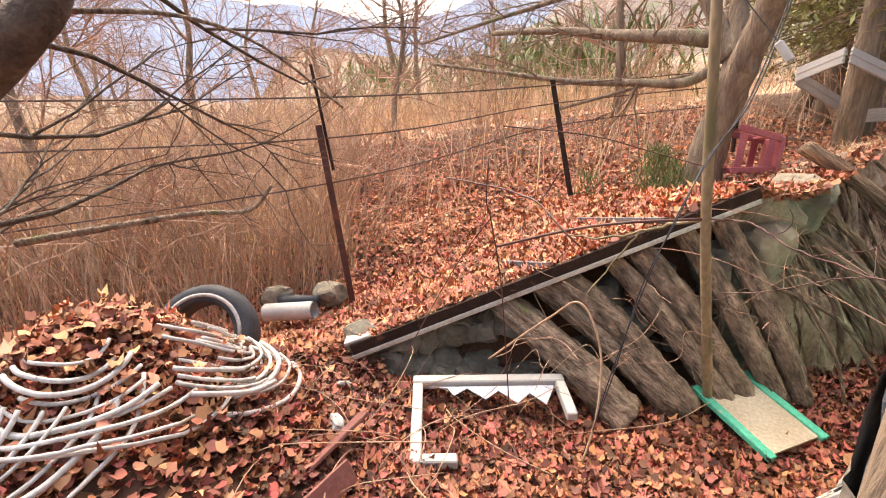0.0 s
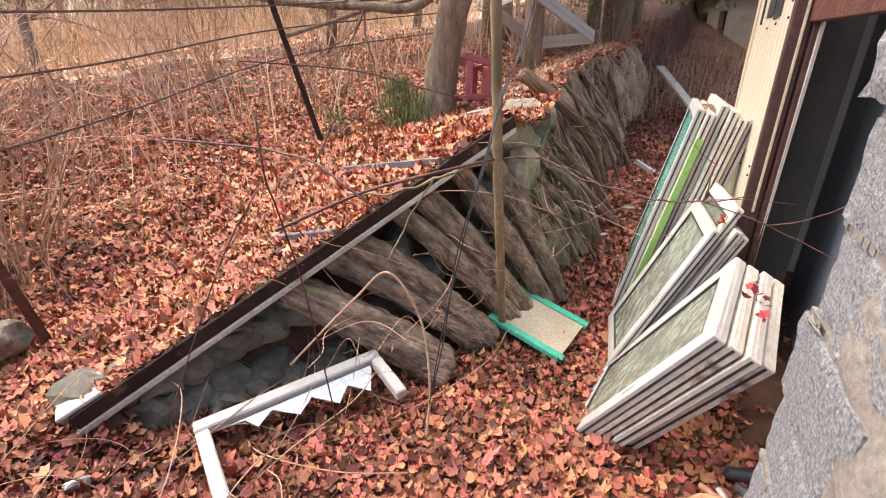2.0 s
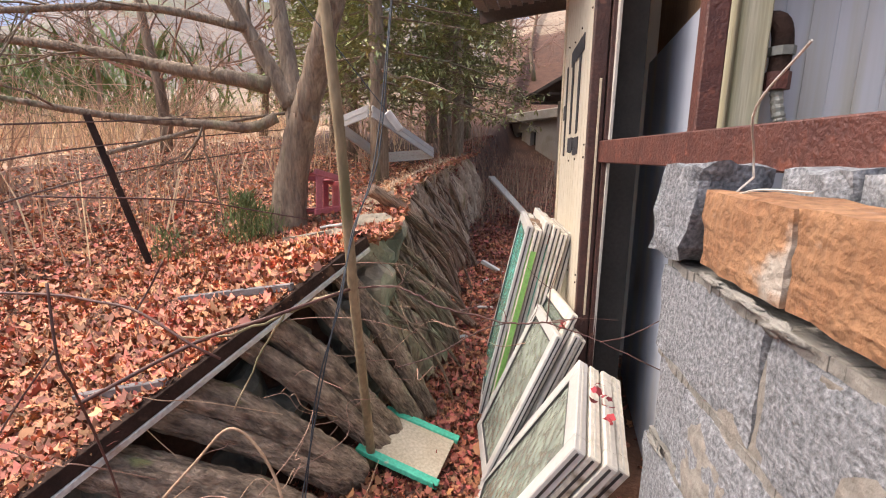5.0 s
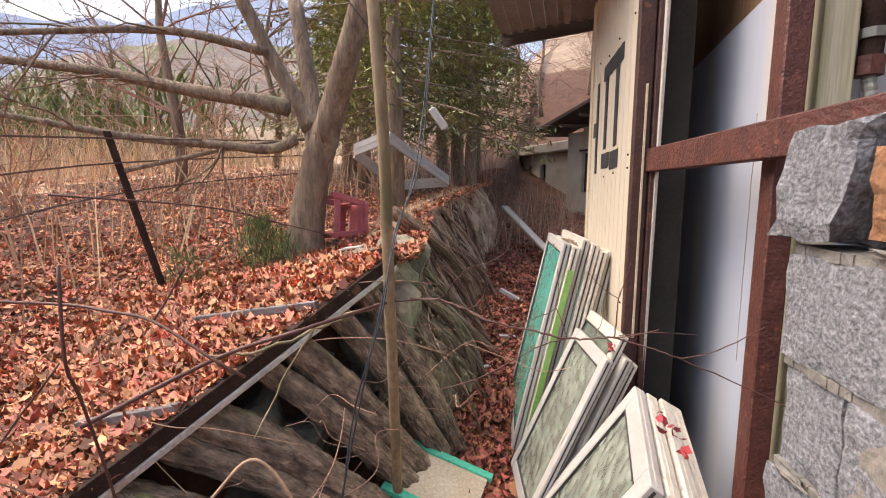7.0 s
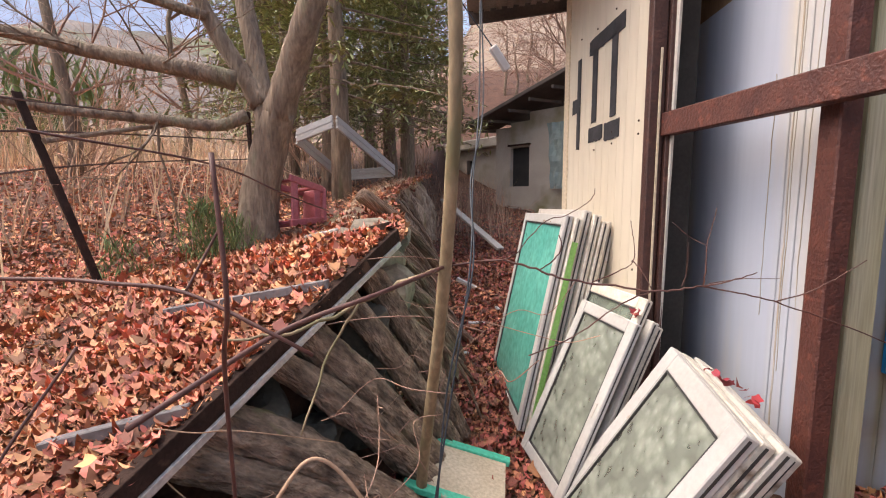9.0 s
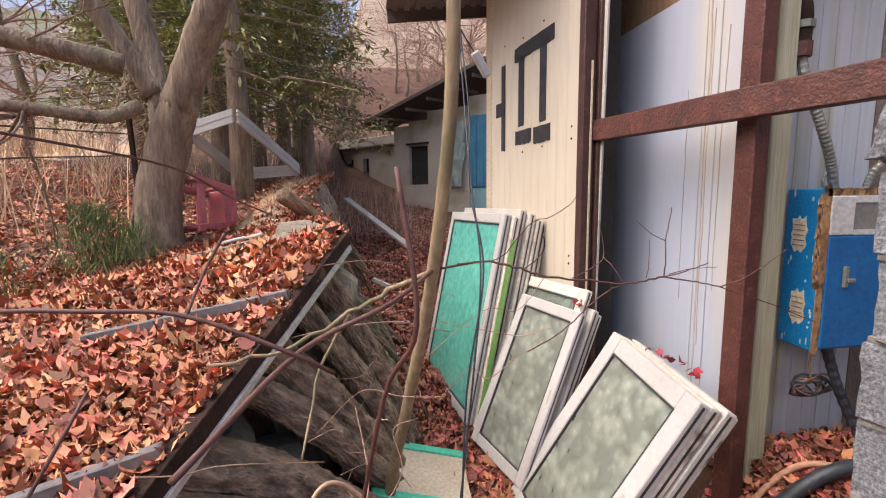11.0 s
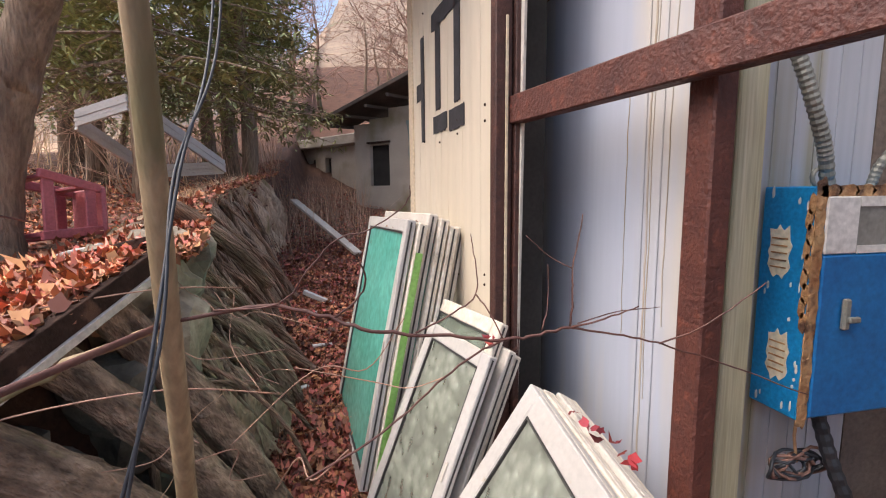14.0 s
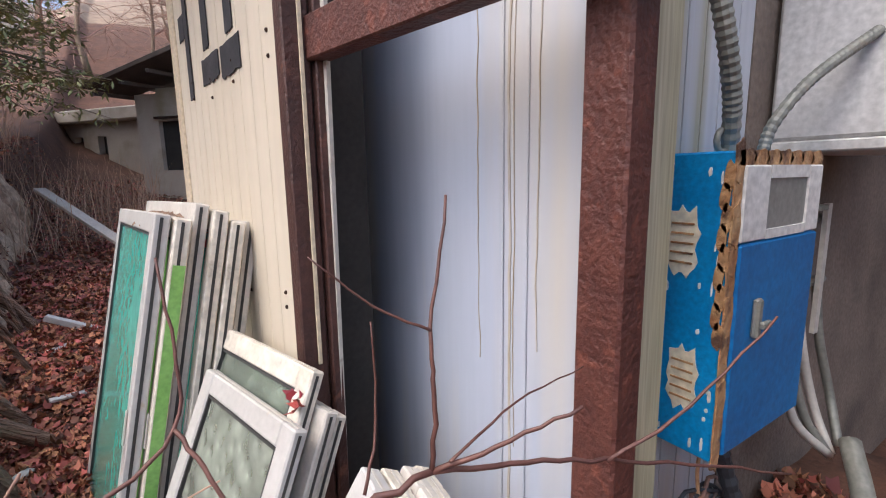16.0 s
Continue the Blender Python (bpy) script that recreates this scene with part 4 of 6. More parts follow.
for k in range(22):
    if k < 12:
        ay = 3.1 + 1.0 * rnd.random()
        a = (ledge_x(ay) - 0.06 - 0.12 * rnd.random(), ay, along(UPPER, ay) - 0.15 - 0.45 * rnd.random())
        bx, by = -1.3 + 0.4 * rnd.random(), ay + 0.1 + 0.4 * rnd.random()
        r0 = 0.01 + 0.036 * rnd.random() ** 1.6
    else:
        ay = 3.9 + 3.2 * rnd.random()
        a = (ledge_x(ay) - 0.06 - 0.12 * rnd.random(), ay, along(UPPER, ay) - 0.05 - 0.6 * rnd.random() ** 1.5)
        bx, by = ledge_x(ay) + 0.3 + 0.25 * rnd.random(), ay + 0.1 + 0.4 * rnd.random()
        r0 = 0.014 + 0.06 * rnd.random() ** 1.8
    log(a, (bx, by, ground_z(bx, by) + 0.02), r0, r0 * (0.5 + 0.4 * rnd.random()), 30 + k, "rotten brown root or pole lying down the bank", "rotten poles on the bank", ROTTEN, 0.11)
log((-1.62, 4.0, 0.85), (-0.985, 4.56, 0.1), 0.04, 0.035, 91, "bleached split pole lying down the bank", "rotten poles on the bank", ROTTEN, 0.02)
log((-1.8, 4.15, 1.36), (-1.28, 4.7, 0.72), 0.055, 0.04, 90, "rotten brown root or pole lying down the bank", "rotten poles on the bank", ROTTEN, 0.05)


def stone(p, size, seed, label="rounded grey field stone under the ledge, darkened for its shade", group="stones under the ledge", mat=None):
    bm = bmesh.new()
    bmesh.ops.create_icosphere(bm, subdivisions=3, radius=1)
    rs = random.Random(seed)
    cuts = [Vector((rs.gauss(0, 1), rs.gauss(0, 1), rs.gauss(0, 1))).normalized() for _ in range(6)]
    for v in bm.verts:
        d = v.co.copy()
        q = Vector([math.copysign(abs(c) ** 0.75, c) for c in d])
        cut = min(1.0, 0.72 / max(0.05, max(abs(d.dot(c)) for c in cuts)))
        v.co = Vector([q[i] * size[i] for i in range(3)]) * cut * 1.25 * (1 + 0.22 * noise.noise(d * 1.3 + Vector((seed * 2.3, 0, 0))) + 0.1 * noise.noise(d * 5 + Vector((seed, 5, 0))))
    ob = link("stone", bm, mat or ROCK)
    ob.matrix_basis = pose(*p, seed * 37 % 40 - 20, seed * 53 % 40 - 20, seed * 71 % 360)
    tagged(ob, label, "stone", group)


# stones below the edging take the rock colour toned down for shade
rnd = random.Random(3)
for k in range(26):
    s = 0.03 + 0.42 * (k % 13) / 12
    low = k // 13
    p = EDGE_A + (EDGE_B - EDGE_A) * s
    z0 = ground_z(p.x + 0.3, p.y)
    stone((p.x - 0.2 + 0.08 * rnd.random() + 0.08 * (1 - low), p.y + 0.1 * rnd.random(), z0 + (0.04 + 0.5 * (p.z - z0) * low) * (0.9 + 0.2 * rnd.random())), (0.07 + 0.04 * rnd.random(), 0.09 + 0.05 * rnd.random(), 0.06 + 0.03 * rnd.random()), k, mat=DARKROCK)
for k in range(14):
    y = 2.3 + 1.2 * k / 13
    xl = ledge_x(y)
    zl, zu = ground_z(xl + 0.5, y), along(UPPER, y)
    t = 0.15 + 0.55 * ((k * 7) % 10) / 10
    stone((xl - 0.2 + 0.05 * rnd.random(), y, zl + (zu - zl) * t), (0.09, 0.13, 0.1 + 0.05 * rnd.random()), k + 40, "angular rock in the bank, coloured dark for shade", "bank rocks", DARKROCK)
stone((-1.6, 3.42, 0.98), (0.2, 0.26, 0.13), 91, "large flat grey-tan rock capping the bank", "bank rocks")
stone((-1.5, 3.3, 0.72), (0.14, 0.2, 0.2), 95, "large flat grey-tan rock capping the bank", "bank rocks")
stone((-1.62, 3.85, 1.0), (0.16, 0.18, 0.16), 97, "large flat grey-tan rock capping the bank", "bank rocks")
slab = thing("concrete_slab", Matrix.Translation((-1.95, 3.72, 1.075)) @ pose(0, 0, 0, 2, -11, -24), "broken grey concrete slab lying on the leafy slope", "slab")
bm = rough_block(0.56, 0.24, 0.04, 12, 0.02)
for v in bm.verts:
    v.co += Vector((-0.31, -0.15 + 0.14 * (v.co.x / 0.62 - 0.5), -0.03))
part("slab", bm, ROCK, slab)
strip = thing("white_strip", Matrix.Translation((-2.0, 3.84, 1.095)) @ pose(0, 0, 0, 3, -9, -30), "white plastic strip lying on the concrete slab", "plastic strip")
bm = bmesh.new()
tube(bm, spline([(-0.17, 0, -0.01), (-0.06, 0.015, 0.0), (0.06, 0.012, 0.0), (0.17, -0.01, 0.005)], 4), 0.012, 6)
part("strip", bm, PVC, strip, smooth=True)
# ragged rooty face of the bank
def bank_point(y, t, crown=0.0):
    """A place on the bank: t from its foot (0) to its brow (1), crown back over the brow."""
    xl = ledge_x(y)
    spread = smooth01((y - 3.0) / 0.9) * (1 - 0.7 * smooth01((y - 6.0) / 2.5))
    x = xl - 0.18 - 0.1 * t + (0.12 + 0.42 * spread) * (1 - t) ** 1.4 - 0.5 * crown
    top = upper_z(x, y) + 0.05 * smooth01((y - 3.9) / 0.6) - 0.14 * crown ** 2
    low = along(TRENCH, y) - 0.05
    return Vector((x, y, low + (top - low) * t))


bank = thing("bank_face", pose(0, 0, 0), "ragged earth bank of roots and rotten wood", "earth bank", kind="structure")
bv, bf, nu, nv = [], [], 300, 48
for i in range(nu):
    y = 3.02 + 6.5 * i / (nu - 1)
    for k in range(nv):
        t = min(1.0, k / (nv - 9))
        crown = max(0.0, (k - nv + 9) / 8)
        p = bank_point(y, t, crown)
        z = p.z
        drift = y + 0.22 * z
        r = 0.15 * noise.noise((drift * 3.0, z * 1.3, 0)) + 0.13 * noise.noise((drift * 8, z * 1.6, 3)) + 0.06 * noise.noise((drift * 17, z * 4.5, 7)) + 0.025 * noise.noise((drift * 30, z * 14, 2)) - 0.16 * max(0.0, noise.noise((drift * 6, z * 1.2, 11)) - 0.12)
        bv.append((p.x + r * (1 - crown), p.y, z + 0.25 * r * (1 - t) + 0.25 * r * crown * (1 - crown)))
for i in range(nu - 1):
    for k in range(nv - 1):
        bf.append((i * nv + k, (i + 1) * nv + k, (i + 1) * nv + k + 1, i * nv + k + 1))
flat("face", bv, bf, BANKROCK, bank, True)
rnd = random.Random(61)
for k in range(130):
    y = 3.15 + 4.6 * rnd.random() ** 1.25
    t0 = 1.0 - 0.5 * rnd.random() ** 1.5
    length = 0.25 + 0.6 * rnd.random()
    r0 = 0.008 + 0.04 * rnd.random() ** 2.2
    dy = rnd.uniform(-0.3, 0.45)
    out = rnd.uniform(0.05, 0.17)
    n_ = 9
    pts = []
    for i in range(n_):
        q = i / (n_ - 1)
        p = bank_point(y + dy * q, max(0.02, t0 - length * q))
        lift = out * (0.5 + 0.5 * math.sin(math.pi * min(1, q * 1.1)))
        pts.append(p + Vector((0.8, 0, 0.5)) * (lift * 0.75) + Vector([0.022 * noise.noise((k * 5.1, q * 4, c)) for c in (0, 9, 18)]))
    bm = bmesh.new()
    tube(bm, pts, [r0 * (1 - 0.75 * i / (n_ - 1)) * (1 + 0.3 * noise.noise((k, i * 0.9, 3))) for i in range(n_)], 5, 0.18, True, k)
    part("root", bm, (PALEROOT, PALEROOT, ROTTEN)[k % 3], bank, smooth=True)
# moss and straw hanging over the brow
hang = []
for k in range(2600):
    y = rnd.uniform(4.6, 8.2)
    p = bank_point(y, rnd.uniform(0.86, 1.0), rnd.random() * 0.5)
    hang.append((p.x + 0.05, p.y, p.z - 0.03))

# ---- trees ----
sapling = thing("sapling", pose(0, 0, 0), "slender smooth-barked young tree rising from the trench", "tree")
bm = bmesh.new()
NODE = Vector((-1.03, 2.2, 1.14))
sap = spline([(-1.19, 2.68, -0.08), (-1.15, 2.56, 0.28), (-1.10, 2.41, 0.62), NODE, (-0.99, 2.06, 1.7), (-1.01, 2.0, 2.3), (-1.05, 1.95, 3.3)], 6)
tube(bm, sap, [0.024 - 0.008 * i / len(sap) for i in range(len(sap))], 10, 0.05)
part("trunk", bm, SMOOTH_BARK, sapling, smooth=True)


def shoot(parent, pts, r0, r1, mat, name="branch", seed=0):
    bm = bmesh.new()
    p = spline(pts, 5)
    rnd = random.Random(seed)
    p = [q + Vector([(rnd.random() - 0.5) * r0 * 1.6 for _ in range(3)]) if 0 < i < len(p) - 1 else q for i, q in enumerate(p)]
    tube(bm, p, [r0 + (r1 - r0) * i / (len(p) - 1) for i in range(len(p))], 6)
    part(name, bm, mat, parent, smooth=True)


FORK = Vector((-0.311, 2.13, 1.1))
MAIN = [NODE, (-0.875, 2.2, 1.158), (-0.76, 2.18, 1.135), (-0.687, 2.16, 1.112), (-0.57, 2.15, 1.097), (-0.441, 2.14, 1.082), (-0.386, 2.135, 1.086), FORK]
shoot(sapling, MAIN, 0.0042, 0.0028, REDTWIG)
for pts, r0, r1 in (
        ([FORK, (-0.225, 2.11, 1.085), (-0.146, 2.09, 1.068), (-0.006, 2.07, 1.02), (0.17, 2.05, 0.95)], 0.0036, 0.002),
        ([FORK, (-0.306, 2.13, 1.164), (-0.303, 2.14, 1.212), (-0.274, 2.16, 1.315)], 0.0032, 0.0018),
        ([(-0.303, 2.14, 1.212), (-0.344, 2.155, 1.235), (-0.386, 2.17, 1.275)], 0.002, 0.001),
        ([(-0.364, 2.14, 1.096), (-0.343, 2.16, 1.141), (-0.34, 2.17, 1.218)], 0.002, 0.001),
        ([FORK, (-0.254, 2.1, 1.121), (-0.207, 2.07, 1.15)], 0.0034, 0.002),
        ([(-0.3, 2.12, 1.11), (-0.204, 2.15, 1.117), (-0.086, 2.17, 1.116)], 0.002, 0.001),
        ([(-0.146, 2.09, 1.068), (-0.064, 2.06, 1.11), (0.024, 2.03, 1.19)], 0.0028, 0.0016),
        ([(-0.796, 2.02, 0.93), (-0.674, 2.06, 0.97), (-0.577, 2.1, 1.026), (-0.511, 2.12, 1.062), (-0.441, 2.14, 1.082)], 0.0026, 0.003),
        ([(-0.751, 2.18, 1.134), (-0.708, 2.17, 1.169), (-0.693, 2.16, 1.206), (-0.703, 2.15, 1.24)], 0.003, 0.0022),
        ([(-0.606, 2.15, 1.105), (-0.529, 2.17, 1.132), (-0.478, 2.2, 1.158), (-0.473, 2.22, 1.212), (-0.477, 2.24, 1.275)], 0.0026, 0.0014),
        ([(-0.478, 2.2, 1.158), (-0.46, 2.17, 1.13), (-0.441, 2.14, 1.082)], 0.0024, 0.002),
        ([(-0.957, 2.2, 1.156), (-0.841, 2.16, 1.171), (-0.79, 2.14, 1.23), (-0.741, 2.14, 1.281), (-0.684, 2.13, 1.298), (-0.624, 2.12, 1.34), (-0.617, 2.11, 1.371)], 0.0026, 0.0012)):
    shoot(sapling, pts, r0 * 0.72, r1 * 0.7, REDTWIG)
shoot(sapling, [NODE, (-1.14, 2.16, 1.1), (-1.28, 2.12, 1.04), (-1.45, 2.02, 0.98), (-1.6, 1.95, 0.98)], 0.009, 0.004, SMOOTH_BARK)
shoot(sapling, [(-1.28, 2.12, 1.04), (-1.36, 2.08, 0.9), (-1.40, 1.95, 0.72)], 0.005, 0.003, SMOOTH_BARK)

big = thing("big_tree", pose(0, 0, 0), "broad leafless tree with a fissured grey-brown trunk", "tree")
bm = bmesh.new()
tube(bm, spline([(-2.7, 4.3, 0.85), (-2.69, 4.31, 1.1), (-2.66, 4.35, 1.4), (-2.58, 4.35, 1.7), (-2.47, 4.33, 2.0)], 5), [0.25, 0.225, 0.2, 0.185, 0.172, 0.164, 0.158, 0.153, 0.15, 0.147, 0.145, 0.143, 0.141, 0.139, 0.137, 0.135, 0.13, 0.127, 0.124, 0.122, 0.12], 18, 0.07)
part("trunk", bm, BARK, big, smooth=True)
for pts, r0, r1, sd in (
        ([(-2.49, 4.33, 1.95), (-2.34, 4.3, 2.3), (-2.17, 4.2, 2.62), (-1.9, 4.1, 3.2)], 0.122, 0.09, 1),
        ([(-2.57, 4.36, 1.7), (-2.64, 4.44, 2.0), (-2.72, 4.52, 2.4), (-2.9, 4.62, 3.2)], 0.092, 0.07, 2),
        ([(-2.66, 4.42, 2.05), (-2.82, 4.42, 2.35), (-2.98, 4.36, 2.65), (-3.25, 4.2, 3.3)], 0.075, 0.055, 3),
        ([(-2.78, 4.28, 2.22), (-3.1, 4.15, 2.28), (-3.6, 4.0, 2.36), (-4.3, 3.8, 2.5), (-5.2, 3.5, 2.6)], 0.075, 0.03, 4),
        ([(-2.68, 4.22, 1.95), (-2.85, 4.1, 1.86), (-3.15, 3.9, 1.88), (-3.7, 3.6, 1.92), (-4.4, 3.2, 2.05), (-5.2, 2.7, 2.2)], 0.05, 0.016, 5),
        ([(-3.0, 4.3, 2.7), (-3.5, 3.8, 2.75), (-4.1, 3.2, 2.6), (-4.8, 2.4, 2.35)], 0.04, 0.012, 6)):
    bm = bmesh.new()
    p = spline(pts, 6)
    tube(bm, p, [r0 + (r1 - r0) * i / (len(p) - 1) for i in range(len(p))], 10, 0.05, True, sd)
    rnd = random.Random(sd)
    if sd > 3:
        for k in range(9):
            q = p[rnd.randint(len(p) // 3, len(p) - 1)]
            twigs(bm, q, (rnd.random() - 0.7, rnd.random() - 0.6, rnd.random() - 0.45), 0.5 + 0.5 * rnd.random(), 0.009, 2, rnd, 4)
    part("limb", bm, BARK, big, smooth=True)

# ---- blue cabinet and boiler corner ----
cab = thing("meter_cabinet", pose(0.39, 2.245, 0.765), "chipped bright blue metal cabinet with rusted edges on the wall", "cabinet")
bm = bmesh.new()
block(bm, (0.0, 0.004, 0.0), (0.385, 0.145, 0.6), None, 0.004)
part("body", bm, BLUE, cab)
bm = bmesh.new()
block(bm, (0.03, -0.006, 0.008), (0.38, 0.003, 0.43), None, 0.004)
door = part("door", bm, DEEPBLUE, cab, "deep blue lower door")
bm = bmesh.new()
block(bm, (0.095, -0.02, 0.24), (0.115, -0.0065, 0.32), None, 0.004)
block(bm, (0.1, -0.03, 0.26), (0.135, -0.0185, 0.275), None, 0.003)
part("handle", bm, STEELHOSE, door, "dull metal handle")
bm = bmesh.new()
block(bm, (0.03, -0.005, 0.433), (0.13, 0.003, 0.575), None, 0.003)
block(bm, (0.31, -0.005, 0.433), (0.38, 0.003, 0.575), None, 0.003)
block(bm, (0.13, -0.005, 0.433), (0.31, 0.003, 0.452))
block(bm, (0.13, -0.005, 0.55), (0.31, 0.003, 0.575))
part("upper_band", bm, BOXWHITE, cab, "white upper band")
bm = bmesh.new()
block(bm, (0.128, -0.001, 0.45), (0.312, 0.0025, 0.552))
part("window", bm, material("grey_cloudy_pane", (0.2, 0.2, 0.18), (0.27, 0.26, 0.24), 6, 0.3, 0.05), cab, "clouded grey window")


def flake(name, parent, mat, centre, w, h, plane, seed, label, thick=0.0022, teeth=26):
    """A ragged patch lying on a face; plane: the two ways across it and the way out."""
    bm = bmesh.new()
    u, v, n_ = (Vector(q) for q in plane)
    ring = []
    for k in range(teeth):
        a = 2 * math.pi * k / teeth
        r = 1 + 0.16 * noise.noise((math.cos(a) * 2.2, math.sin(a) * 2.2, seed)) + (0.13 if k % 3 == 0 else -0.04)
        ca, sa = math.cos(a), math.sin(a)
        e = (abs(ca) ** 4 + abs(sa) ** 4) ** -0.25
        ring.append(bm.verts.new(Vector(centre) + u * ca * e * r * w / 2 + v * sa * e * r * h / 2 + n_ * thick))
    f = bm.faces.new(ring)
    r = bmesh.ops.extrude_face_region(bm, geom=[f])
    bmesh.ops.translate(bm, vec=-n_ * thick * 0.8, verts=[x for x in r["geom"] if isinstance(x, bmesh.types.BMVert)])
    return part(name, bm, mat, parent, label)


SIDE = ((0, 1, 0), (0, 0, 1), (-1, 0, 0))
CREAMPATCH = material("bare_cream_primer", (0.66, 0.58, 0.42), (0.7, 0.66, 0.55), 10, 0.6, 0.1)
for zc, yc, sd in ((0.43, 0.085, 1), (0.155, 0.068, 2)):
    patch = flake("bare_patch", cab, CREAMPATCH, (0, yc, zc), 0.058, 0.125, SIDE, sd, "bare cream patch round a vent")
    for k in range(5):
        bm = bmesh.new()
        block(bm, (-0.0045, yc - 0.022, zc - 0.042 + k * 0.019), (-0.0012, yc + 0.022, zc - 0.038 + k * 0.019), pose(0, 0, 0))
        part("vent_slot", bm, RAWRUST, patch)
rnd = random.Random(9)
for k in range(20):
    edge = rnd.random()
    y, z = (0.012 + 0.012 * rnd.random(), 0.03 + 0.55 * rnd.random()) if edge < 0.5 else (0.03 + 0.1 * rnd.random(), rnd.choice((0.015, 0.25, 0.3, 0.33, 0.56, 0.58)) + 0.02 * rnd.random())
    flake("paint_chip", cab, BOXWHITE, (0, y, z), 0.003 + 0.004 * rnd.random(), 0.008 + 0.022 * rnd.random(), SIDE, k, "", 0.0016, 11)
FRONT = ((1, 0, 0), (0, 0, 1), (0, -1, 0))
for k in range(11):
    z = 0.02 + 0.056 * k
    flake("rust_flake", cab, RAWRUST, (0.014, 0.003, z), 0.03, 0.075, FRONT, 30 + k, "flaking orange rust", 0.0035 + 0.001 * (k % 3), 15)
for k in range(7):
    flake("rust_flake", cab, RAWRUST, (0.04 + 0.052 * k, 0.003, 0.588), 0.06, 0.03, FRONT, 50 + k, "flaking orange rust", 0.0045, 15)
for k in range(9):
    flake("rust_flake", cab, RAWRUST, (0.0, 0.008 + 0.005 * (k % 2), 0.26 + 0.037 * k), 0.016, 0.05, SIDE, 70 + k, "flaking orange rust", 0.003, 13)


def hose(name, pts, r, mat, label, category, ribs=0.0, steps=10, group=""):
    ob = thing(name, pose(0, 0, 0), label, category, group)
    bm = bmesh.new()
    p = spline(pts, steps)
    if ribs:
        q = []
        for a, b in zip(p, p[1:]):
            n = max(1, int((b - a).length / ribs))
            q += [a + (b - a) * i / n for i in range(n)]
        p = q + [p[-1]]
        rad = [r * (1.0 if i % 2 else 0.86) for i in range(len(p))]
    else:
        rad = r
    tube(bm, p, rad, 10)
    part("tube", bm, mat, ob, smooth=not ribs)
    return ob


hose("conduit", [(0.315, 2.32, 1.85), (0.33, 2.3, 1.74), (0.38, 2.285, 1.61), (0.45, 2.29, 1.47), (0.50, 2.31, 1.365)], 0.018, STEELHOSE, "ribbed grey flexible conduit entering the cabinet top", "conduit", 0.006)
hose("conduit", [(0.86, 2.2, 1.62), (0.72, 2.26, 1.52), (0.66, 2.3, 1.43), (0.64, 2.31, 1.365)], 0.013, STEELHOSE, "ribbed grey flexible conduit entering the cabinet top", "conduit", 0.006)
junction = thing("pipe_fitting", pose(0.315, 2.33, 1.85), "grey metal pipe elbow on the wall", "pipe fitting")
bm = bmesh.new()
tube(bm, spline([(-0.1, 0.05, 0.15), (-0.06, 0.01, 0.17), (-0.015, -0.01, 0.17), (0.002, -0.012, 0.11), (0, -0.01, 0.0)], 5), 0.028, 12)
part("elbow", bm, DARKRUST, junction, smooth=True)
bm = bmesh.new()
tube(bm, [(0, -0.01, -0.02), (0, -0.01, 0.03)], 0.036, 8)
part("nut", bm, RUST, junction)
bm = bmesh.new()
tube(bm, [(0.002, -0.012, 0.075), (0.002, -0.012, 0.1)], 0.036, 8)
part("nut", bm, STEELHOSE, junction)
clamp = thing("cable_clamp", pose(0.5, 2.31, 1.366), "grey metal clamp ring on the cabinet top", "clamp")
bm = bmesh.new()
tube(bm, [(-0.03 + 0.022 * math.cos(a), 0.0, 0.022 + 0.022 * math.sin(a)) for a in np.linspace(0, 6.28, 13)], 0.006, 6)
part("ring", bm, STEELHOSE, clamp, smooth=True)

boiler = thing("boiler", pose(0.86, 2.1, 1.40), "off-white wall boiler casing with faded printing", "boiler")
bm = bmesh.new()
block(bm, (0, 0, 0), (0.55, 0.29, 0.75), None, 0.008)
part("casing", bm, BOILERWHITE, boiler)
for k, (x, z, w, h) in enumerate(((0.06, 0.215, 0.025, 0.012), (0.09, 0.215, 0.02, 0.012), (0.115, 0.215, 0.03, 0.012), (0.15, 0.215, 0.02, 0.012), (0.06, 0.19, 0.02, 0.01), (0.085, 0.19, 0.03, 0.01), (0.12, 0.19, 0.02, 0.01), (0.145, 0.19, 0.025, 0.01), (0.06, 0.165, 0.1, 0.003), (0.1, 0.075, 0.05, 0.008), (0.08, 0.1, 0.03, 0.02))):
    bm = bmesh.new()
    block(bm, (x, -0.0025, z), (x + w, -0.0005, z + h))
    part("printing", bm, INK, boiler, "unreadable grey printing")
bm = bmesh.new()
block(bm, (-0.01, -0.012, -0.03), (0.56, 0.29, -0.002), None, 0.004)
part("lower_lip", bm, BOILERWHITE, boiler)

manifold = thing("pipe_manifold", pose(0.83, 2.33, 0.78), "grey valve manifold with pipes under the boiler", "pipes")
for z, x0, x1 in ((0.42, -0.02, 0.22), (0.24, 0.0, 0.3)):
    bm = bmesh.new()
    tube(bm, [(x0, 0, z), (x1, 0, z)], 0.014, 8)
    part("pipe", bm, STEELHOSE, manifold)
for x in (0.04, 0.14):
    bm = bmesh.new()
    tube(bm, [(x, 0, 0.36), (x, 0, 0.47)], 0.02, 8)
    valve = part("valve", bm, STEELHOSE, manifold)
    bm = bmesh.new()
    block(bm, (x - 0.03, -0.04, 0.445), (x + 0.03, -0.018, 0.46), None, 0.003)
    part("lever", bm, STEELHOSE, valve)
bm = bmesh.new()
block(bm, (0.2, -0.03, 0.1), (0.225, -0.018, 0.46))
part("bracket", bm, PVC_GREY, manifold)
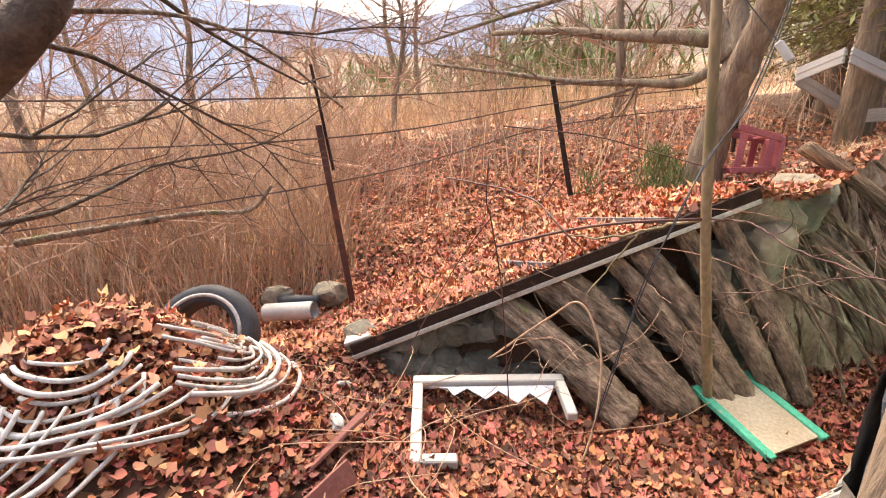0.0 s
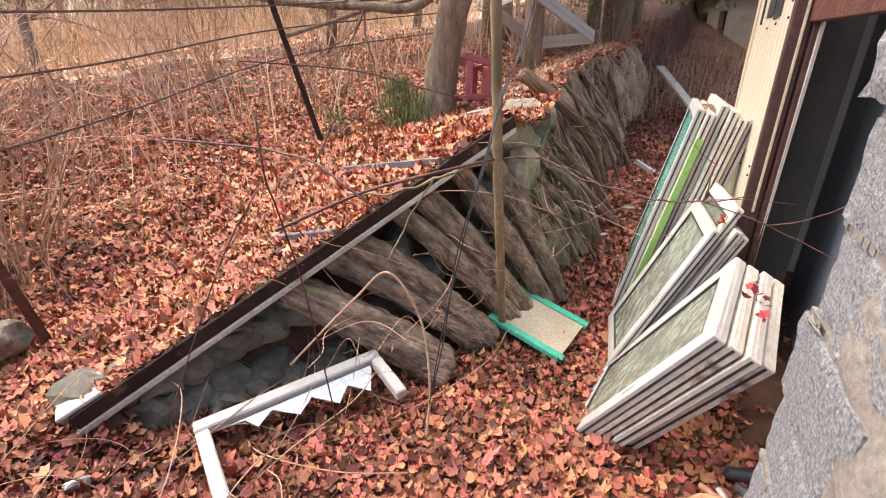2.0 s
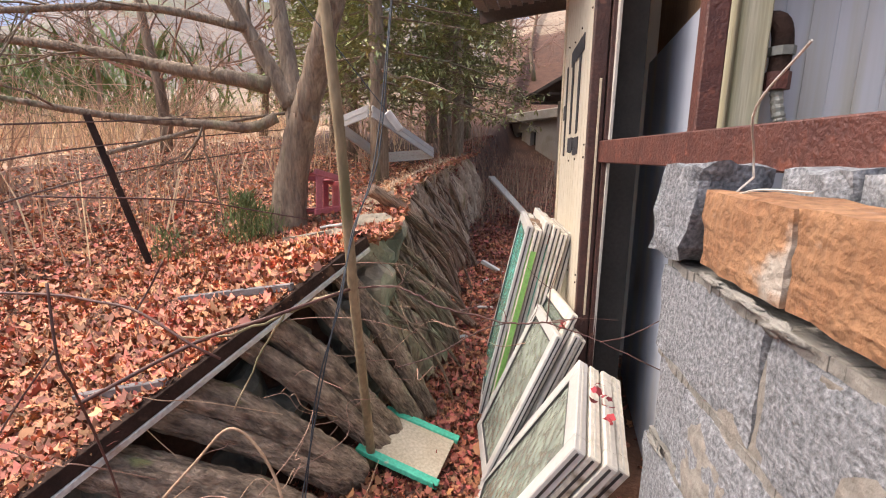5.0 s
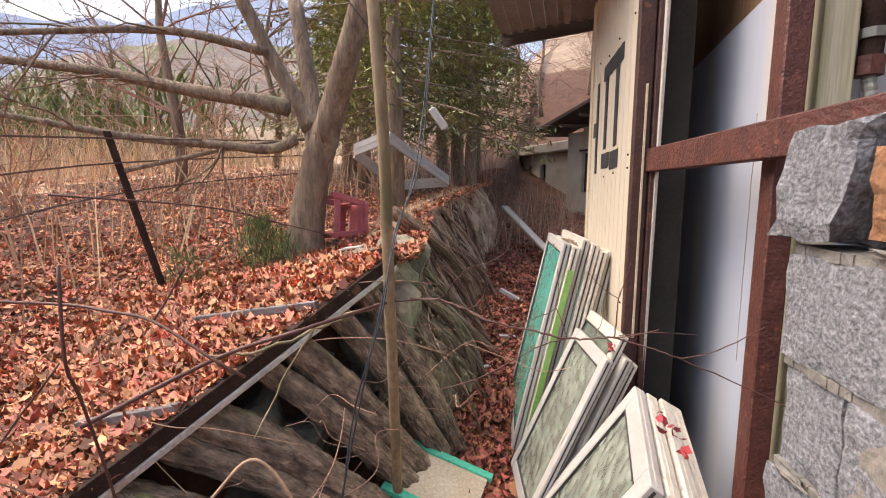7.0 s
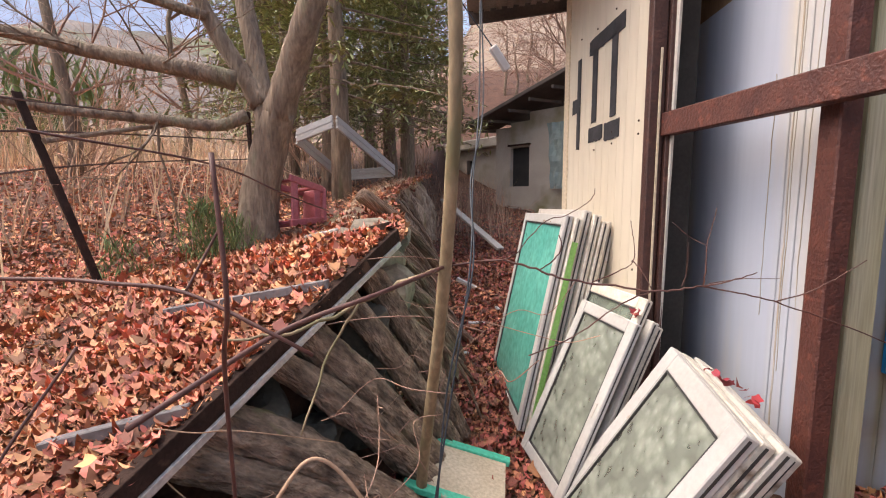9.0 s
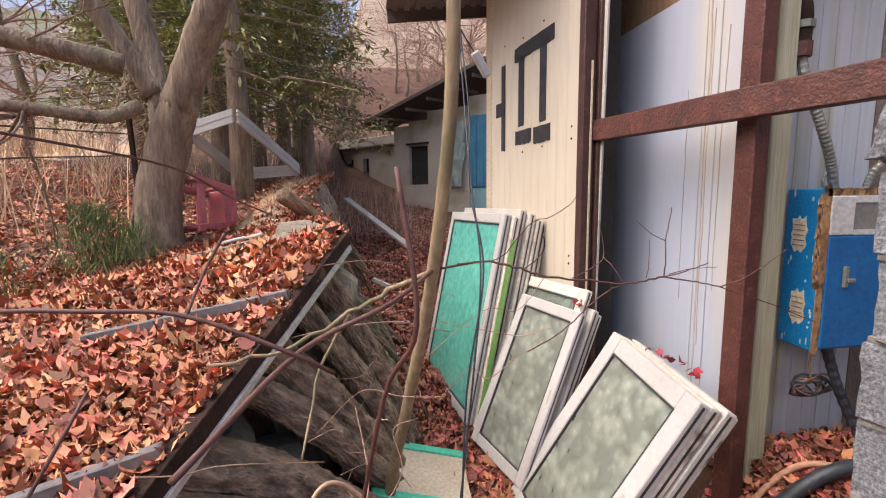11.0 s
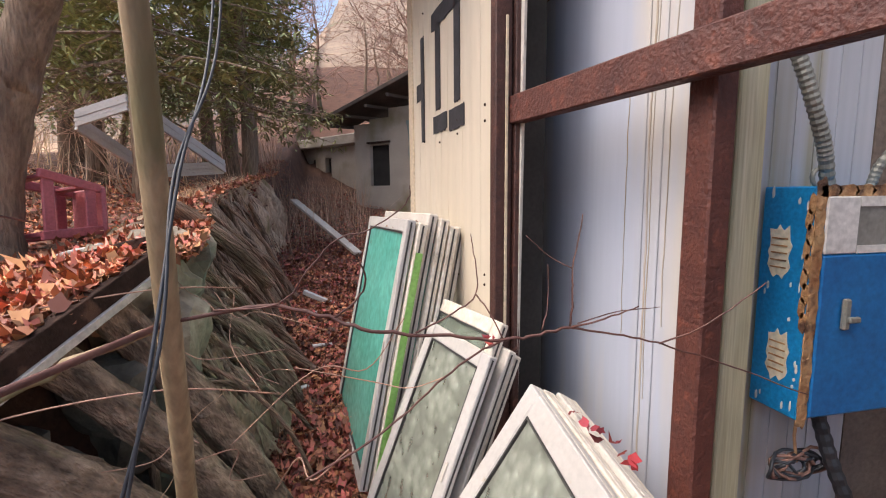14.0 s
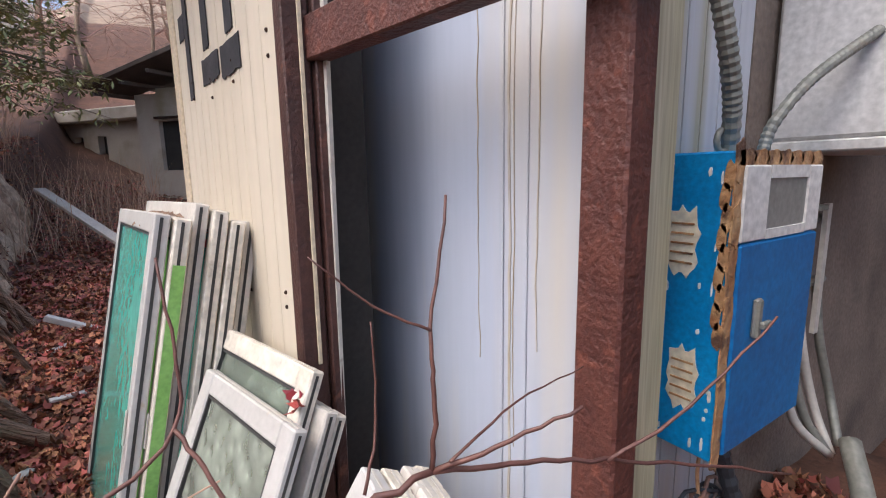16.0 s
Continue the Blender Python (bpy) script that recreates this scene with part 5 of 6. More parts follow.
for k, x in enumerate((0.02, 0.08, 0.15, 0.27)):
    bm = bmesh.new()
    tube(bm, spline([(x, 0, 0.24), (x, -0.02, 0.08), (x + 0.04, -0.05, -0.1), (x + 0.16 - 0.06 * k, -0.1, -0.22)], 5), 0.012, 8)
    part("drop_pipe", bm, STEELHOSE if k % 2 else PVC_GREY, manifold, smooth=True)
hose("drain_hose", [(1.05, 2.2, 0.6), (0.9, 2.12, 0.5), (0.75, 2.1, 0.42), (0.6, 2.12, 0.34)], 0.026, STEELHOSE, "fat grey drain hose on the ground", "hose")
hose("black_hose", [(0.52, 2.3, 0.76), (0.55, 2.26, 0.6), (0.6, 2.2, 0.42), (0.6, 2.08, 0.25), (0.4, 2.0, 0.14), (0.15, 2.02, 0.13), (-0.02, 2.1, 0.12)], 0.02, CABLE, "black ribbed hose below the cabinet", "hose", 0.012)
hose("orange_hose", [(-0.16, 2.02, 0.02), (-0.1, 1.96, 0.16), (0.05, 1.92, 0.18), (0.25, 1.9, 0.14), (0.5, 1.85, 0.13)], 0.013, ORANGEHOSE, "faded orange hose looping over the ground", "hose")
hose("orange_hose", [(-0.13, 1.9, 0.02), (-0.08, 1.86, 0.22), (0.02, 1.84, 0.26), (0.12, 1.86, 0.1)], 0.012, ORANGEHOSE, "faded orange hose looping over the ground", "hose")
hose("grey_hose", [(-0.06, 1.82, 0.02), (-0.02, 1.8, 0.2), (0.08, 1.8, 0.24), (0.2, 1.82, 0.08)], 0.011, material("purple_grey_hose", (0.15, 0.12, 0.13), (0.2, 0.17, 0.18), 6, 0.6, 0.1), "purple-grey hose looping over the ground", "hose")
coil = thing("cable_coil", pose(0.47, 2.3, 0.66), "tangled coil of old cables hanging under the cabinet", "cable coil")
for k in range(7):
    bm = bmesh.new()
    r = 0.035 + 0.012 * (k % 3)
    tube(bm, [(r * 1.5 * math.cos(a) + 0.01 * k - 0.03, 0.012 * math.sin(3 * a + k), -0.06 + r * 0.7 * math.sin(a) + 0.006 * math.cos(2 * a + k)) for a in np.linspace(0, 6.28, 18)], 0.0045, 6)
    part("loop", bm, TWIG if k % 2 else CABLE, coil, smooth=True)
bm = bmesh.new()
tube(bm, [(-0.01, 0, 0.105), (-0.015, 0.0, 0.03), (0.0, 0.0, -0.05)], 0.004, 6)
part("tail", bm, ORANGEHOSE, coil)

# ---- things lying in the trench ----
gb = thing("green_board", Matrix.Translation((-1.25, 2.59, 0.125)) @ pose(0, 0, 0, 3, 14, -3), "small notice board with a chipped mint-green frame lying in leaves", "board")
for name, lo, hi in (("frame_strip", (0, 0, 0), (0.46, 0.045, 0.03)), ("frame_strip", (0, 0.355, 0), (0.46, 0.4, 0.03)), ("frame_strip", (0, 0.0455, 0.001), (0.045, 0.3545, 0.029))):
    bm = bmesh.new()
    block(bm, lo, hi, None, 0.003)
    part(name, bm, MINT, gb)
bm = bmesh.new()
block(bm, (0.046, 0.046, 0.004), (0.44, 0.354, 0.018))
part("board", bm, CREAMBOARD, gb, "dirty cream board")

wf = thing("white_window_frame", Matrix.Translation((-1.79, 1.2, 0.2)) @ pose(0, 0, 0, 0, 8, -21.6), "dirty white window frame lying half under leaves", "window frame")
for name, lo, hi in (("rail", (0.0, 0.0, 0), (0.055, 0.78, 0.05)), ("stile", (0.056, 0.0, 0.001), (0.55, 0.05, 0.049)), ("stile", (0.056, 0.73, 0.001), (0.29, 0.78, 0.049)), ("rail", (0.5, 0.051, 0.0), (0.549, 0.2, 0.048))):
    bm = bmesh.new()
    block(bm, lo, hi, None, 0.006)
    part(name, bm, PVC, wf)
bm = bmesh.new()
teeth = [bm.verts.new((0.066, 0.07, 0.02))]
tri = [(0.075, 0.2), (0.13, 0.24), (0.08, 0.32), (0.16, 0.42), (0.1, 0.5), (0.19, 0.6), (0.12, 0.68), (0.2, 0.76), (0.09, 0.83)]
for x, y in tri:
    teeth.append(bm.verts.new((x, y * 0.86, 0.02)))
teeth.append(bm.verts.new((0.066, 0.72, 0.02)))
f = bm.faces.new(teeth)
r = bmesh.ops.extrude_face_region(bm, geom=[f])
bmesh.ops.translate(bm, vec=(0, 0, 0.005), verts=[v for v in r["geom"] if isinstance(v, bmesh.types.BMVert)])
part("broken_pane", bm, material("pale_broken_glass", (0.5, 0.55, 0.62), (0.58, 0.62, 0.68), 4, 0.2, 0.02), wf, "jagged remains of a pale pane")

vf = thing("white_frame_corner", pose(0, 0, 0), "broken corner of a white plastic frame on the leaves", "plastic frame")
bm = bmesh.new()
bar(bm, (-1.19, 6.08, 0.36), (-0.864, 5.98, 0.22), 0.05, 0.045, 0.004)
part("strip", bm, PVC, vf)
bm = bmesh.new()
bar(bm, (-0.90, 5.97, 0.20), (-1.12, 5.62, 0.22), 0.05, 0.045, 0.004)
part("strip", bm, PVC, vf)
plank = thing("pale_plank", pose(0, 0, 0), "long pale weathered plank leaning on the bank", "plank")
bm = bmesh.new()
bar(bm, (-1.62, 9.5, 1.24), (-0.6, 7.85, 0.5), 0.13, 0.04, 0.004)
part("board", bm, material("bleached_board", (0.5, 0.42, 0.34), (0.58, 0.51, 0.43), 5, 0.8, 0.3), plank)
for k, (x, y, dx) in enumerate(((-0.95, 4.9, 0.16), (-1.05, 4.3, 0.1), (-0.75, 5.3, 0.12))):
    ob = thing("white_scrap", Matrix.Translation((x, y, ground_z(x, y) + 0.03)) @ pose(0, 0, 0, 5, 4, 20 + 40 * k), "small white plastic scrap among leaves", "scrap", "plastic scraps")
    bm = bmesh.new()
    block(bm, (-dx / 2, -0.02, 0), (dx / 2, 0.02, 0.015), None, 0.003)
    part("scrap", bm, PVC, ob)

# ---- rubbish heap ----
rnd = random.Random(12)
heap = "coiled white hoses on the heap"


def heap_hose(cx, cy, r, a0, a1, w, lift, squash=0.75):
    ob = thing("white_hose", pose(0, 0, 0), "loop of dirty white plastic hose on the heap", "hose", heap)
    bm = bmesh.new()
    pts = []
    a0, a1 = a0 + (a1 - a0) * 0.2 * rnd.random(), a1 - (a1 - a0) * 0.25 * rnd.random()
    w *= 0.5 + 0.4 * rnd.random()
    lift += 0.025 + 0.02 * rnd.random()
    for a in np.linspace(a0, a1, 18):
        x, y = cx + r * math.cos(a) * squash, cy + r * math.sin(a)
        pts.append((x, y, ground_z(x, y) + lift + 0.02 * math.sin(a * 2 + r * 20)))
    tube(bm, pts, w, 7)
    part("tube", bm, HOSE, ob, smooth=True)


for k in range(9):
    heap_hose(-1.95 + 0.02 * k, 0.02 + 0.012 * k, 0.30 + 0.028 * k, 0.2 + 0.1 * (k % 3), 2.9 - 0.15 * (k % 4), 0.013, 0.03 + 0.01 * (k % 4))
for k in range(10):
    heap_hose(-1.62 + 0.02 * (k % 3), -0.12 + 0.01 * k, 0.12 + 0.032 * k, -1.5 + 0.12 * (k % 4), 1.5 - 0.1 * (k % 3), 0.012, 0.035 + 0.012 * (k % 3), 0.95)
for k in range(7):
    heap_hose(-1.45, -0.45 + 0.02 * k, 0.2 + 0.04 * k, 0.0, 1.7, 0.012, 0.03 + 0.01 * (k % 2), 0.9)
for k in range(8):
    heap_hose(-2.0 + 0.03 * k, 0.05, 0.26 + 0.035 * k, 0.5, 2.4, 0.013, 0.05 + 0.012 * (k % 3), 0.8)
for k in range(4):
    heap_hose(-1.75, 0.1, 0.34 + 0.05 * k, 0.1, 1.3, 0.012, 0.05 + 0.02 * k)

tyre = thing("tyre", Matrix.Translation((-2.36, 0.22, 0.4)) @ pose(0, 0, 0, 62, 0, 66), "worn black tyre with a pale sidewall ring", "tyre")
bm = bmesh.new()
prof = [(0.17, -0.055), (0.19, -0.075), (0.235, -0.08), (0.265, -0.065), (0.275, -0.03), (0.275, 0.03), (0.265, 0.065), (0.235, 0.08), (0.19, 0.075), (0.17, 0.055), (0.185, 0.0)]
n = 40
rows_ = [[bm.verts.new((r * math.cos(2 * math.pi * k / n), r * math.sin(2 * math.pi * k / n), z)) for r, z in prof] for k in range(n)]
for k in range(n):
    a, b = rows_[k], rows_[(k + 1) % n]
    for i in range(len(prof)):
        j = (i + 1) % len(prof)
        bm.faces.new((a[i], b[i], b[j], a[j]))
part("carcass", bm, RUBBER, tyre, smooth=True)
bm = bmesh.new()
tube(bm, [(0.212 * math.cos(a), 0.212 * math.sin(a), 0.078) for a in np.linspace(0, 2 * math.pi, 41)], 0.011, 6)
part("sidewall_ring", bm, HOSE, tyre, "pale dusty sidewall ring", True)

pipe = thing("white_pipe", Matrix.Translation((-2.78, 0.66, 0.3)) @ pose(0, 0, 0, 0, 82, 55), "length of white plastic pipe on the ground", "pipe")
bm = bmesh.new()
tube(bm, [(0, 0, -0.16), (0, 0, 0.2)], 0.06, 16, 0.0, False)
tube(bm, [(0, 0, 0.2), (0, 0, -0.16)], 0.052, 16, 0.0, False)
part("wall", bm, PVC, pipe, smooth=True)
pipe = thing("black_pipe", Matrix.Translation((-3.02, 0.68, 0.28)) @ pose(0, 0, 0, 0, 84, 48), "short black pipe beside the rusty post", "pipe")
bm = bmesh.new()
tube(bm, [(0, 0, -0.2), (0, 0, 0.25)], 0.05, 14)
part("wall", bm, CABLE, pipe, smooth=True)
for k, (x, y, s) in enumerate(((-3.0, 0.98, 0.09), (-3.12, 0.62, 0.08))):
    stone((x, y, 0.3), (s, s, s * 0.9), 200 + k, "small dark stone by the rusty post", "stones by the post")
for k, (x, y, m) in enumerate(((-1.36, 0.72, (25, -30, 10)), (-1.1, 0.62, (5, 60, 40)))):
    ob = thing("rusty_plate", Matrix.Translation((x, y, ground_z(x, y) + 0.08)) @ pose(0, 0, 0, *m), "red-brown steel plate standing in the leaves", "steel plate", "red steel plates")
    bm = bmesh.new()
    block(bm, (-0.045, -0.14, -0.008), (0.045, 0.16, 0.008), None, 0.003)
    part("plate", bm, material("red_oxide_paint", (0.2, 0.07, 0.06), (0.27, 0.1, 0.08), 6, 0.6, 0.2) if k == 0 else bpy.data.materials["red_oxide_paint"], ob)
for k, (x, y) in enumerate(((-1.5, 0.75), (-1.95, 0.62), (-1.62, 0.42), (-1.85, 0.85))):
    ob = thing("foam_scrap", Matrix.Translation((x, y, ground_z(x, y) + 0.05)) @ pose(0, 0, 0, 40 * k, 20, 30 * k), "torn white foam scrap among leaves", "scrap", "foam scraps")
    bm = bmesh.new()
    bmesh.ops.create_icosphere(bm, subdivisions=2, radius=0.045)
    for v in bm.verts:
        v.co = Vector((v.co.x, v.co.y * 0.6, v.co.z * 0.45)) * (1 + 0.5 * noise.noise(v.co * 30 + Vector((k, 0, 0))))
    part("lump", bm, PVC, ob)

# ---- fence ----
fence = thing("wire_fence", pose(0, 0, 0), "leaning rusty posts strung with slack wire", "fence")
posts = (((-2.92, 1.16, 0.1), (-3.04, 1.0, 1.5), 0.04, RUST), ((-2.97, 3.12, 0.8), (-3.28, 3.05, 1.88), 0.05, DARKRUST), ((-3.44, 5.77, 1.2), (-3.46, 5.75, 2.25), 0.05, DARKRUST))
for a, b, w, mt in posts:
    bm = bmesh.new()
    bar(bm, a, b, w, 0.008, 0.001, (0, 1, 0))
    bar(bm, Vector(a) + Vector((w / 2, -w / 2, 0)), Vector(b) + Vector((w / 2, -w / 2, 0)), 0.008, w, 0.001, (0, 1, 0))
    part("post", bm, mt, fence)
bm = bmesh.new()
tube(bm, [(-3.0, 1.06, 1.2), (-3.1, 0.97, 1.89)], 0.011, 6)
part("rod", bm, DARKRUST, fence, "thin iron rod wired to the post")
for za, zb, zc, zd in ((0.7, 1.12, 1.5, 1.75), (1.3, 1.42, 1.69, 1.95), (1.6, 1.68, 1.84, 2.12)):
    bm = bmesh.new()
    tube(bm, spline([(-3.6, -2.2, za), (-2.99, 1.08, zb), (-3.2, 3.07, zc), (-3.45, 5.76, zd)], 8), 0.0055, 5)
    part("wire", bm, WIRE, fence)
bm = bmesh.new()
tube(bm, spline([(-3.17, 3.06, 1.64), (-3.3, 4.4, 1.93), (-3.45, 5.8, 2.16)], 5), [0.016] * 11, 8, 0.08)
part("rail", bm, BARK, fence, "grey wooden rail")

# ---- red plastic stool and white siding frame ----
stool = thing("red_stool", Matrix.Translation((-2.46, 4.6, 1.27)) @ pose(0, 0, 0, 96, 6, 150), "faded red plastic stool lying on its side", "stool")
bm = bmesh.new()
block(bm, (-0.15, -0.15, 0.15), (0.15, 0.15, 0.185), None, 0.015)
part("seat", bm, REDPLASTIC, stool)
for sx, sy in ((-1, -1), (-1, 1), (1, -1), (1, 1)):
    bm = bmesh.new()
    bar(bm, (0.13 * sx, 0.13 * sy, 0.15), (0.18 * sx, 0.18 * sy, -0.22), 0.055, 0.03, 0.006, (1, 0, 0))
    part("leg", bm, REDPLASTIC, stool)
for z, o in ((0.08, 0.14), (-0.17, 0.17)):
    for a in range(4):
        bm = bmesh.new()
        c, s = math.cos(a * math.pi / 2), math.sin(a * math.pi / 2)
        bar(bm, (o * c - o * s, o * s + o * c, z), (o * c + o * s, o * s - o * c, z), 0.02, 0.06, 0.004)
        part("brace", bm, REDPLASTIC, stool)

tray = thing("white_siding_frame", pose(0, 0, 0), "skewed frame of white ribbed siding caught on a tree", "siding")
corners = [Vector((-3.0, 5.9, 2.0)), Vector((-2.5, 5.8, 2.15)), Vector((-2.09, 7.1, 1.66)), Vector((-2.75, 6.75, 1.6))]
for a, b in ((0, 1), (1, 2), (3, 2), (0, 3)):
    bm = bmesh.new()
    for k in range(4):
        o = Vector((0, 0, 0.035 * k - 0.05))
        bar(bm, corners[a] + o, corners[b] + o, 0.02 if k % 2 else 0.03, 0.033, 0.002, ext=-0.03)
    part("siding_strip", bm, PVC, tray)

# ---- cable by the young tree and the thing hung on it ----
for o in (0.0, 0.012):
    hose("black_cable", [(-0.9, 2.5 + o, 2.9), (-0.925, 2.35 + o, 2.1), (-0.93 + o, 2.2, 1.62), (-0.945 - o * 0.5, 2.05, 1.39), (-0.95 + o * 0.6, 1.93, 1.18), (-0.99 - o, 1.86, 0.9), (-1.05 + o, 1.8, 0.5), (-1.1 - o, 1.76, 0.1)], 0.0024, CABLE, "slack twisted black cable hanging by the young tree", "cable", steps=8)
drop = thing("wire_connector", Matrix.Translation((-0.87, 2.24, 1.75)) @ pose(0, 0, 0, 10, -35, 0), "small white connector hanging from a thin wire", "connector")
bm = bmesh.new()
block(bm, (-0.012, -0.012, -0.04), (0.012, 0.012, 0.04), None, 0.004)
part("case", bm, PVC, drop)
bm = bmesh.new()
tube(bm, [(0, 0, 0.04), (-0.02, 0, 0.5), (-0.1, 0.02, 1.3)], 0.002, 5)
part("wire", bm, CABLE, drop)


# ---- leaves, grass, brush ----
def scatter(name, places, mat, lo, hi, label, category, seed, tilt=0.4, parent=None):
    """Many small lobed leaves, curled and turned at random, joined into one mesh."""
    rs = np.random.RandomState(seed)
    n = len(places)
    ang = np.linspace(0, 2 * np.pi, 10, endpoint=False)
    rad = np.array([1.0, 0.7, 0.88, 0.64, 0.74, 0.5, 0.74, 0.64, 0.88, 0.7])
    base = np.stack([rad * np.cos(ang), rad * np.sin(ang), 0 * ang], 1)
    size = rs.uniform(lo, hi, n)[:, None, None] * 0.5
    pts = base[None] * rs.uniform(0.7, 1.25, (n, 10, 1)) * size
    pts[:, :, 2] += (rs.uniform(-1.3, 1.9, n)[:, None] * (pts[:, :, 0] ** 2 + pts[:, :, 1] ** 2) / size[:, :, 0])
    a, b, c = rs.uniform(0, 6.28, n), rs.normal(0, tilt, n), rs.normal(0, tilt, n)
    ca, sa, cb, sb, cc, sc = np.cos(a), np.sin(a), np.cos(b), np.sin(b), np.cos(c), np.sin(c)
    x, y, z = pts[:, :, 0], pts[:, :, 1], pts[:, :, 2]
    y, z = y * cb[:, None] - z * sb[:, None], y * sb[:, None] + z * cb[:, None]
    x, z = x * cc[:, None] + z * sc[:, None], -x * sc[:, None] + z * cc[:, None]
    x, y = x * ca[:, None] - y * sa[:, None], x * sa[:, None] + y * ca[:, None]
    v = np.stack([x, y, z], 2) + np.asarray(places)[:, None, :]
    me = bpy.data.meshes.new(name)
    me.vertices.add(n * 10)
    me.vertices.foreach_set("co", v.reshape(-1))
    me.loops.add(n * 10)
    me.loops.foreach_set("vertex_index", np.arange(n * 10))
    me.polygons.add(n)
    me.polygons.foreach_set("loop_start", np.arange(0, n * 10, 10))
    me.update(calc_edges=True)
    me.materials.append(mat)
    ob = new(name, me)
    if parent is not None:
        ob.parent = parent
    return tagged(ob, label, category, kind="stuff")


rnd = random.Random(21)
upper, trench = [], []
for k in range(132000):
    if k >= 118000:
        x, y = rnd.gauss(-1.6, 1.1), rnd.gauss(-1.2, 0.8)
        if x > -0.1 or y < -3.2:
            continue
    elif k >= 104000:
        x, y = rnd.gauss(-4.2, 0.9), rnd.gauss(2.2, 1.6)
        if x > ledge_x(y):
            continue
    elif k >= 92000:
        x, y = rnd.uniform(-1.7, -0.1), rnd.uniform(3.0, 7.5)
    elif k < 34000:
        x, y = rnd.uniform(-3.4, -1.25), rnd.uniform(-0.6, 4.2)
    elif k < 46000:
        x, y = rnd.uniform(-7.0, -1.4), rnd.uniform(-1.0, 9.5)
    elif k > 78000:
        x, y = rnd.uniform(-9.5, -2.8), rnd.uniform(1.2, 11.0)
    else:
        x, y = rnd.uniform(-2.1, 0.0) + (0.4 if rnd.random() < 0.1 else 0), (rnd.uniform(-0.5, 4.6) if k < 66000 else rnd.uniform(3.0, 9.0))
    xl = ledge_x(y)
    if xl - 0.02 < x < xl + 0.02 and 1.0 < y < 3.3:
        continue
    if y > 3.1 and xl - 0.12 < x < xl + 0.25 and rnd.random() < 0.8:
        continue
    z = (upper_z(x, y) + (0.012 if y > 2.96 else 0) if x < xl and y > 1.0 and x > -3 else ground_z(x, y)) + rnd.uniform(0.0, 0.035)
    if -1.2 < x < -0.87 and 2.62 < y < 2.96:
        continue
    (upper if x < xl else trench).append((x, y, z))
for k in range(1000):
    x, y = rnd.gauss(-1.75, 0.3), rnd.gauss(0.05, 0.35)
    upper.append((x, y, ground_z(x, y) + rnd.uniform(0.03, 0.09)))
for k in range(22000):
    x, y = rnd.uniform(-3.0, -1.3), rnd.uniform(1.0, 4.0)
    if x < ledge_x(y) - 0.02:
        upper.append((x, y, upper_z(x, y) + rnd.uniform(0.0, 0.03)))
for k in range(12000):
    x, y = rnd.uniform(-1.6, -0.4), rnd.uniform(0.6, 4.6)
    if x > ledge_x(y) + 0.1 and not (-1.2 < x < -0.87 and 2.6 < y < 2.96):
        trench.append((x, y, ground_z(x, y) + rnd.uniform(0.0, 0.03)))
for k in range(11000):
    y = rnd.uniform(7.0, 14.0)
    x = rnd.uniform(-3.2, 0.4)
    trench.append((x, y, ground_z(x, y) + rnd.uniform(0.0, 0.04)))
for k in range(3200):
    y = rnd.uniform(3.0, 8.5)
    t = rnd.random() ** 1.3
    x = ledge_x(y) - 0.13 - 0.1 * t + 0.14 * (1 - t) ** 2 + rnd.gauss(0, 0.03)
    low = along(TRENCH, y)
    trench.append((x, y + 0.2 * (1 - t), low + (upper_z(x, y) - low) * t))
for k in range(3000):
    x, y = rnd.uniform(-0.1, 1.2), rnd.uniform(1.8, 2.38)
    trench.append((x, y, ground_z(x, y) + rnd.uniform(0, 0.04)))
scatter("fallen_leaves", upper, LEAF, 0.03, 0.066, "thick carpet of dry orange-brown leaves on the slope", "leaves", 1)
scatter("damp_leaves", trench, LEAF_DARK, 0.03, 0.062, "red-brown leaves filling the trench, toned darker for its shade", "leaves", 2)
red = [(-0.168 + 0.861 * q, 2.2 + 0.42 * rnd.random(), 0.768 - 0.498 * q) for q in [0.03 + rnd.random() * 0.1 for _ in range(12)]] + [(-0.36 + 0.02 * rnd.uniform(-1, 1), 3.35 + 0.1 * rnd.random(), 1.12 + 0.07 * rnd.random()) for _ in range(16)] + [(-0.24, 2.8 + 0.08 * rnd.random(), 0.83) for _ in range(6)]
scatter("crimson_leaves", red, LEAF_RED, 0.03, 0.05, "curled crimson leaves caught on the sash tops", "leaves", 3, 0.9)


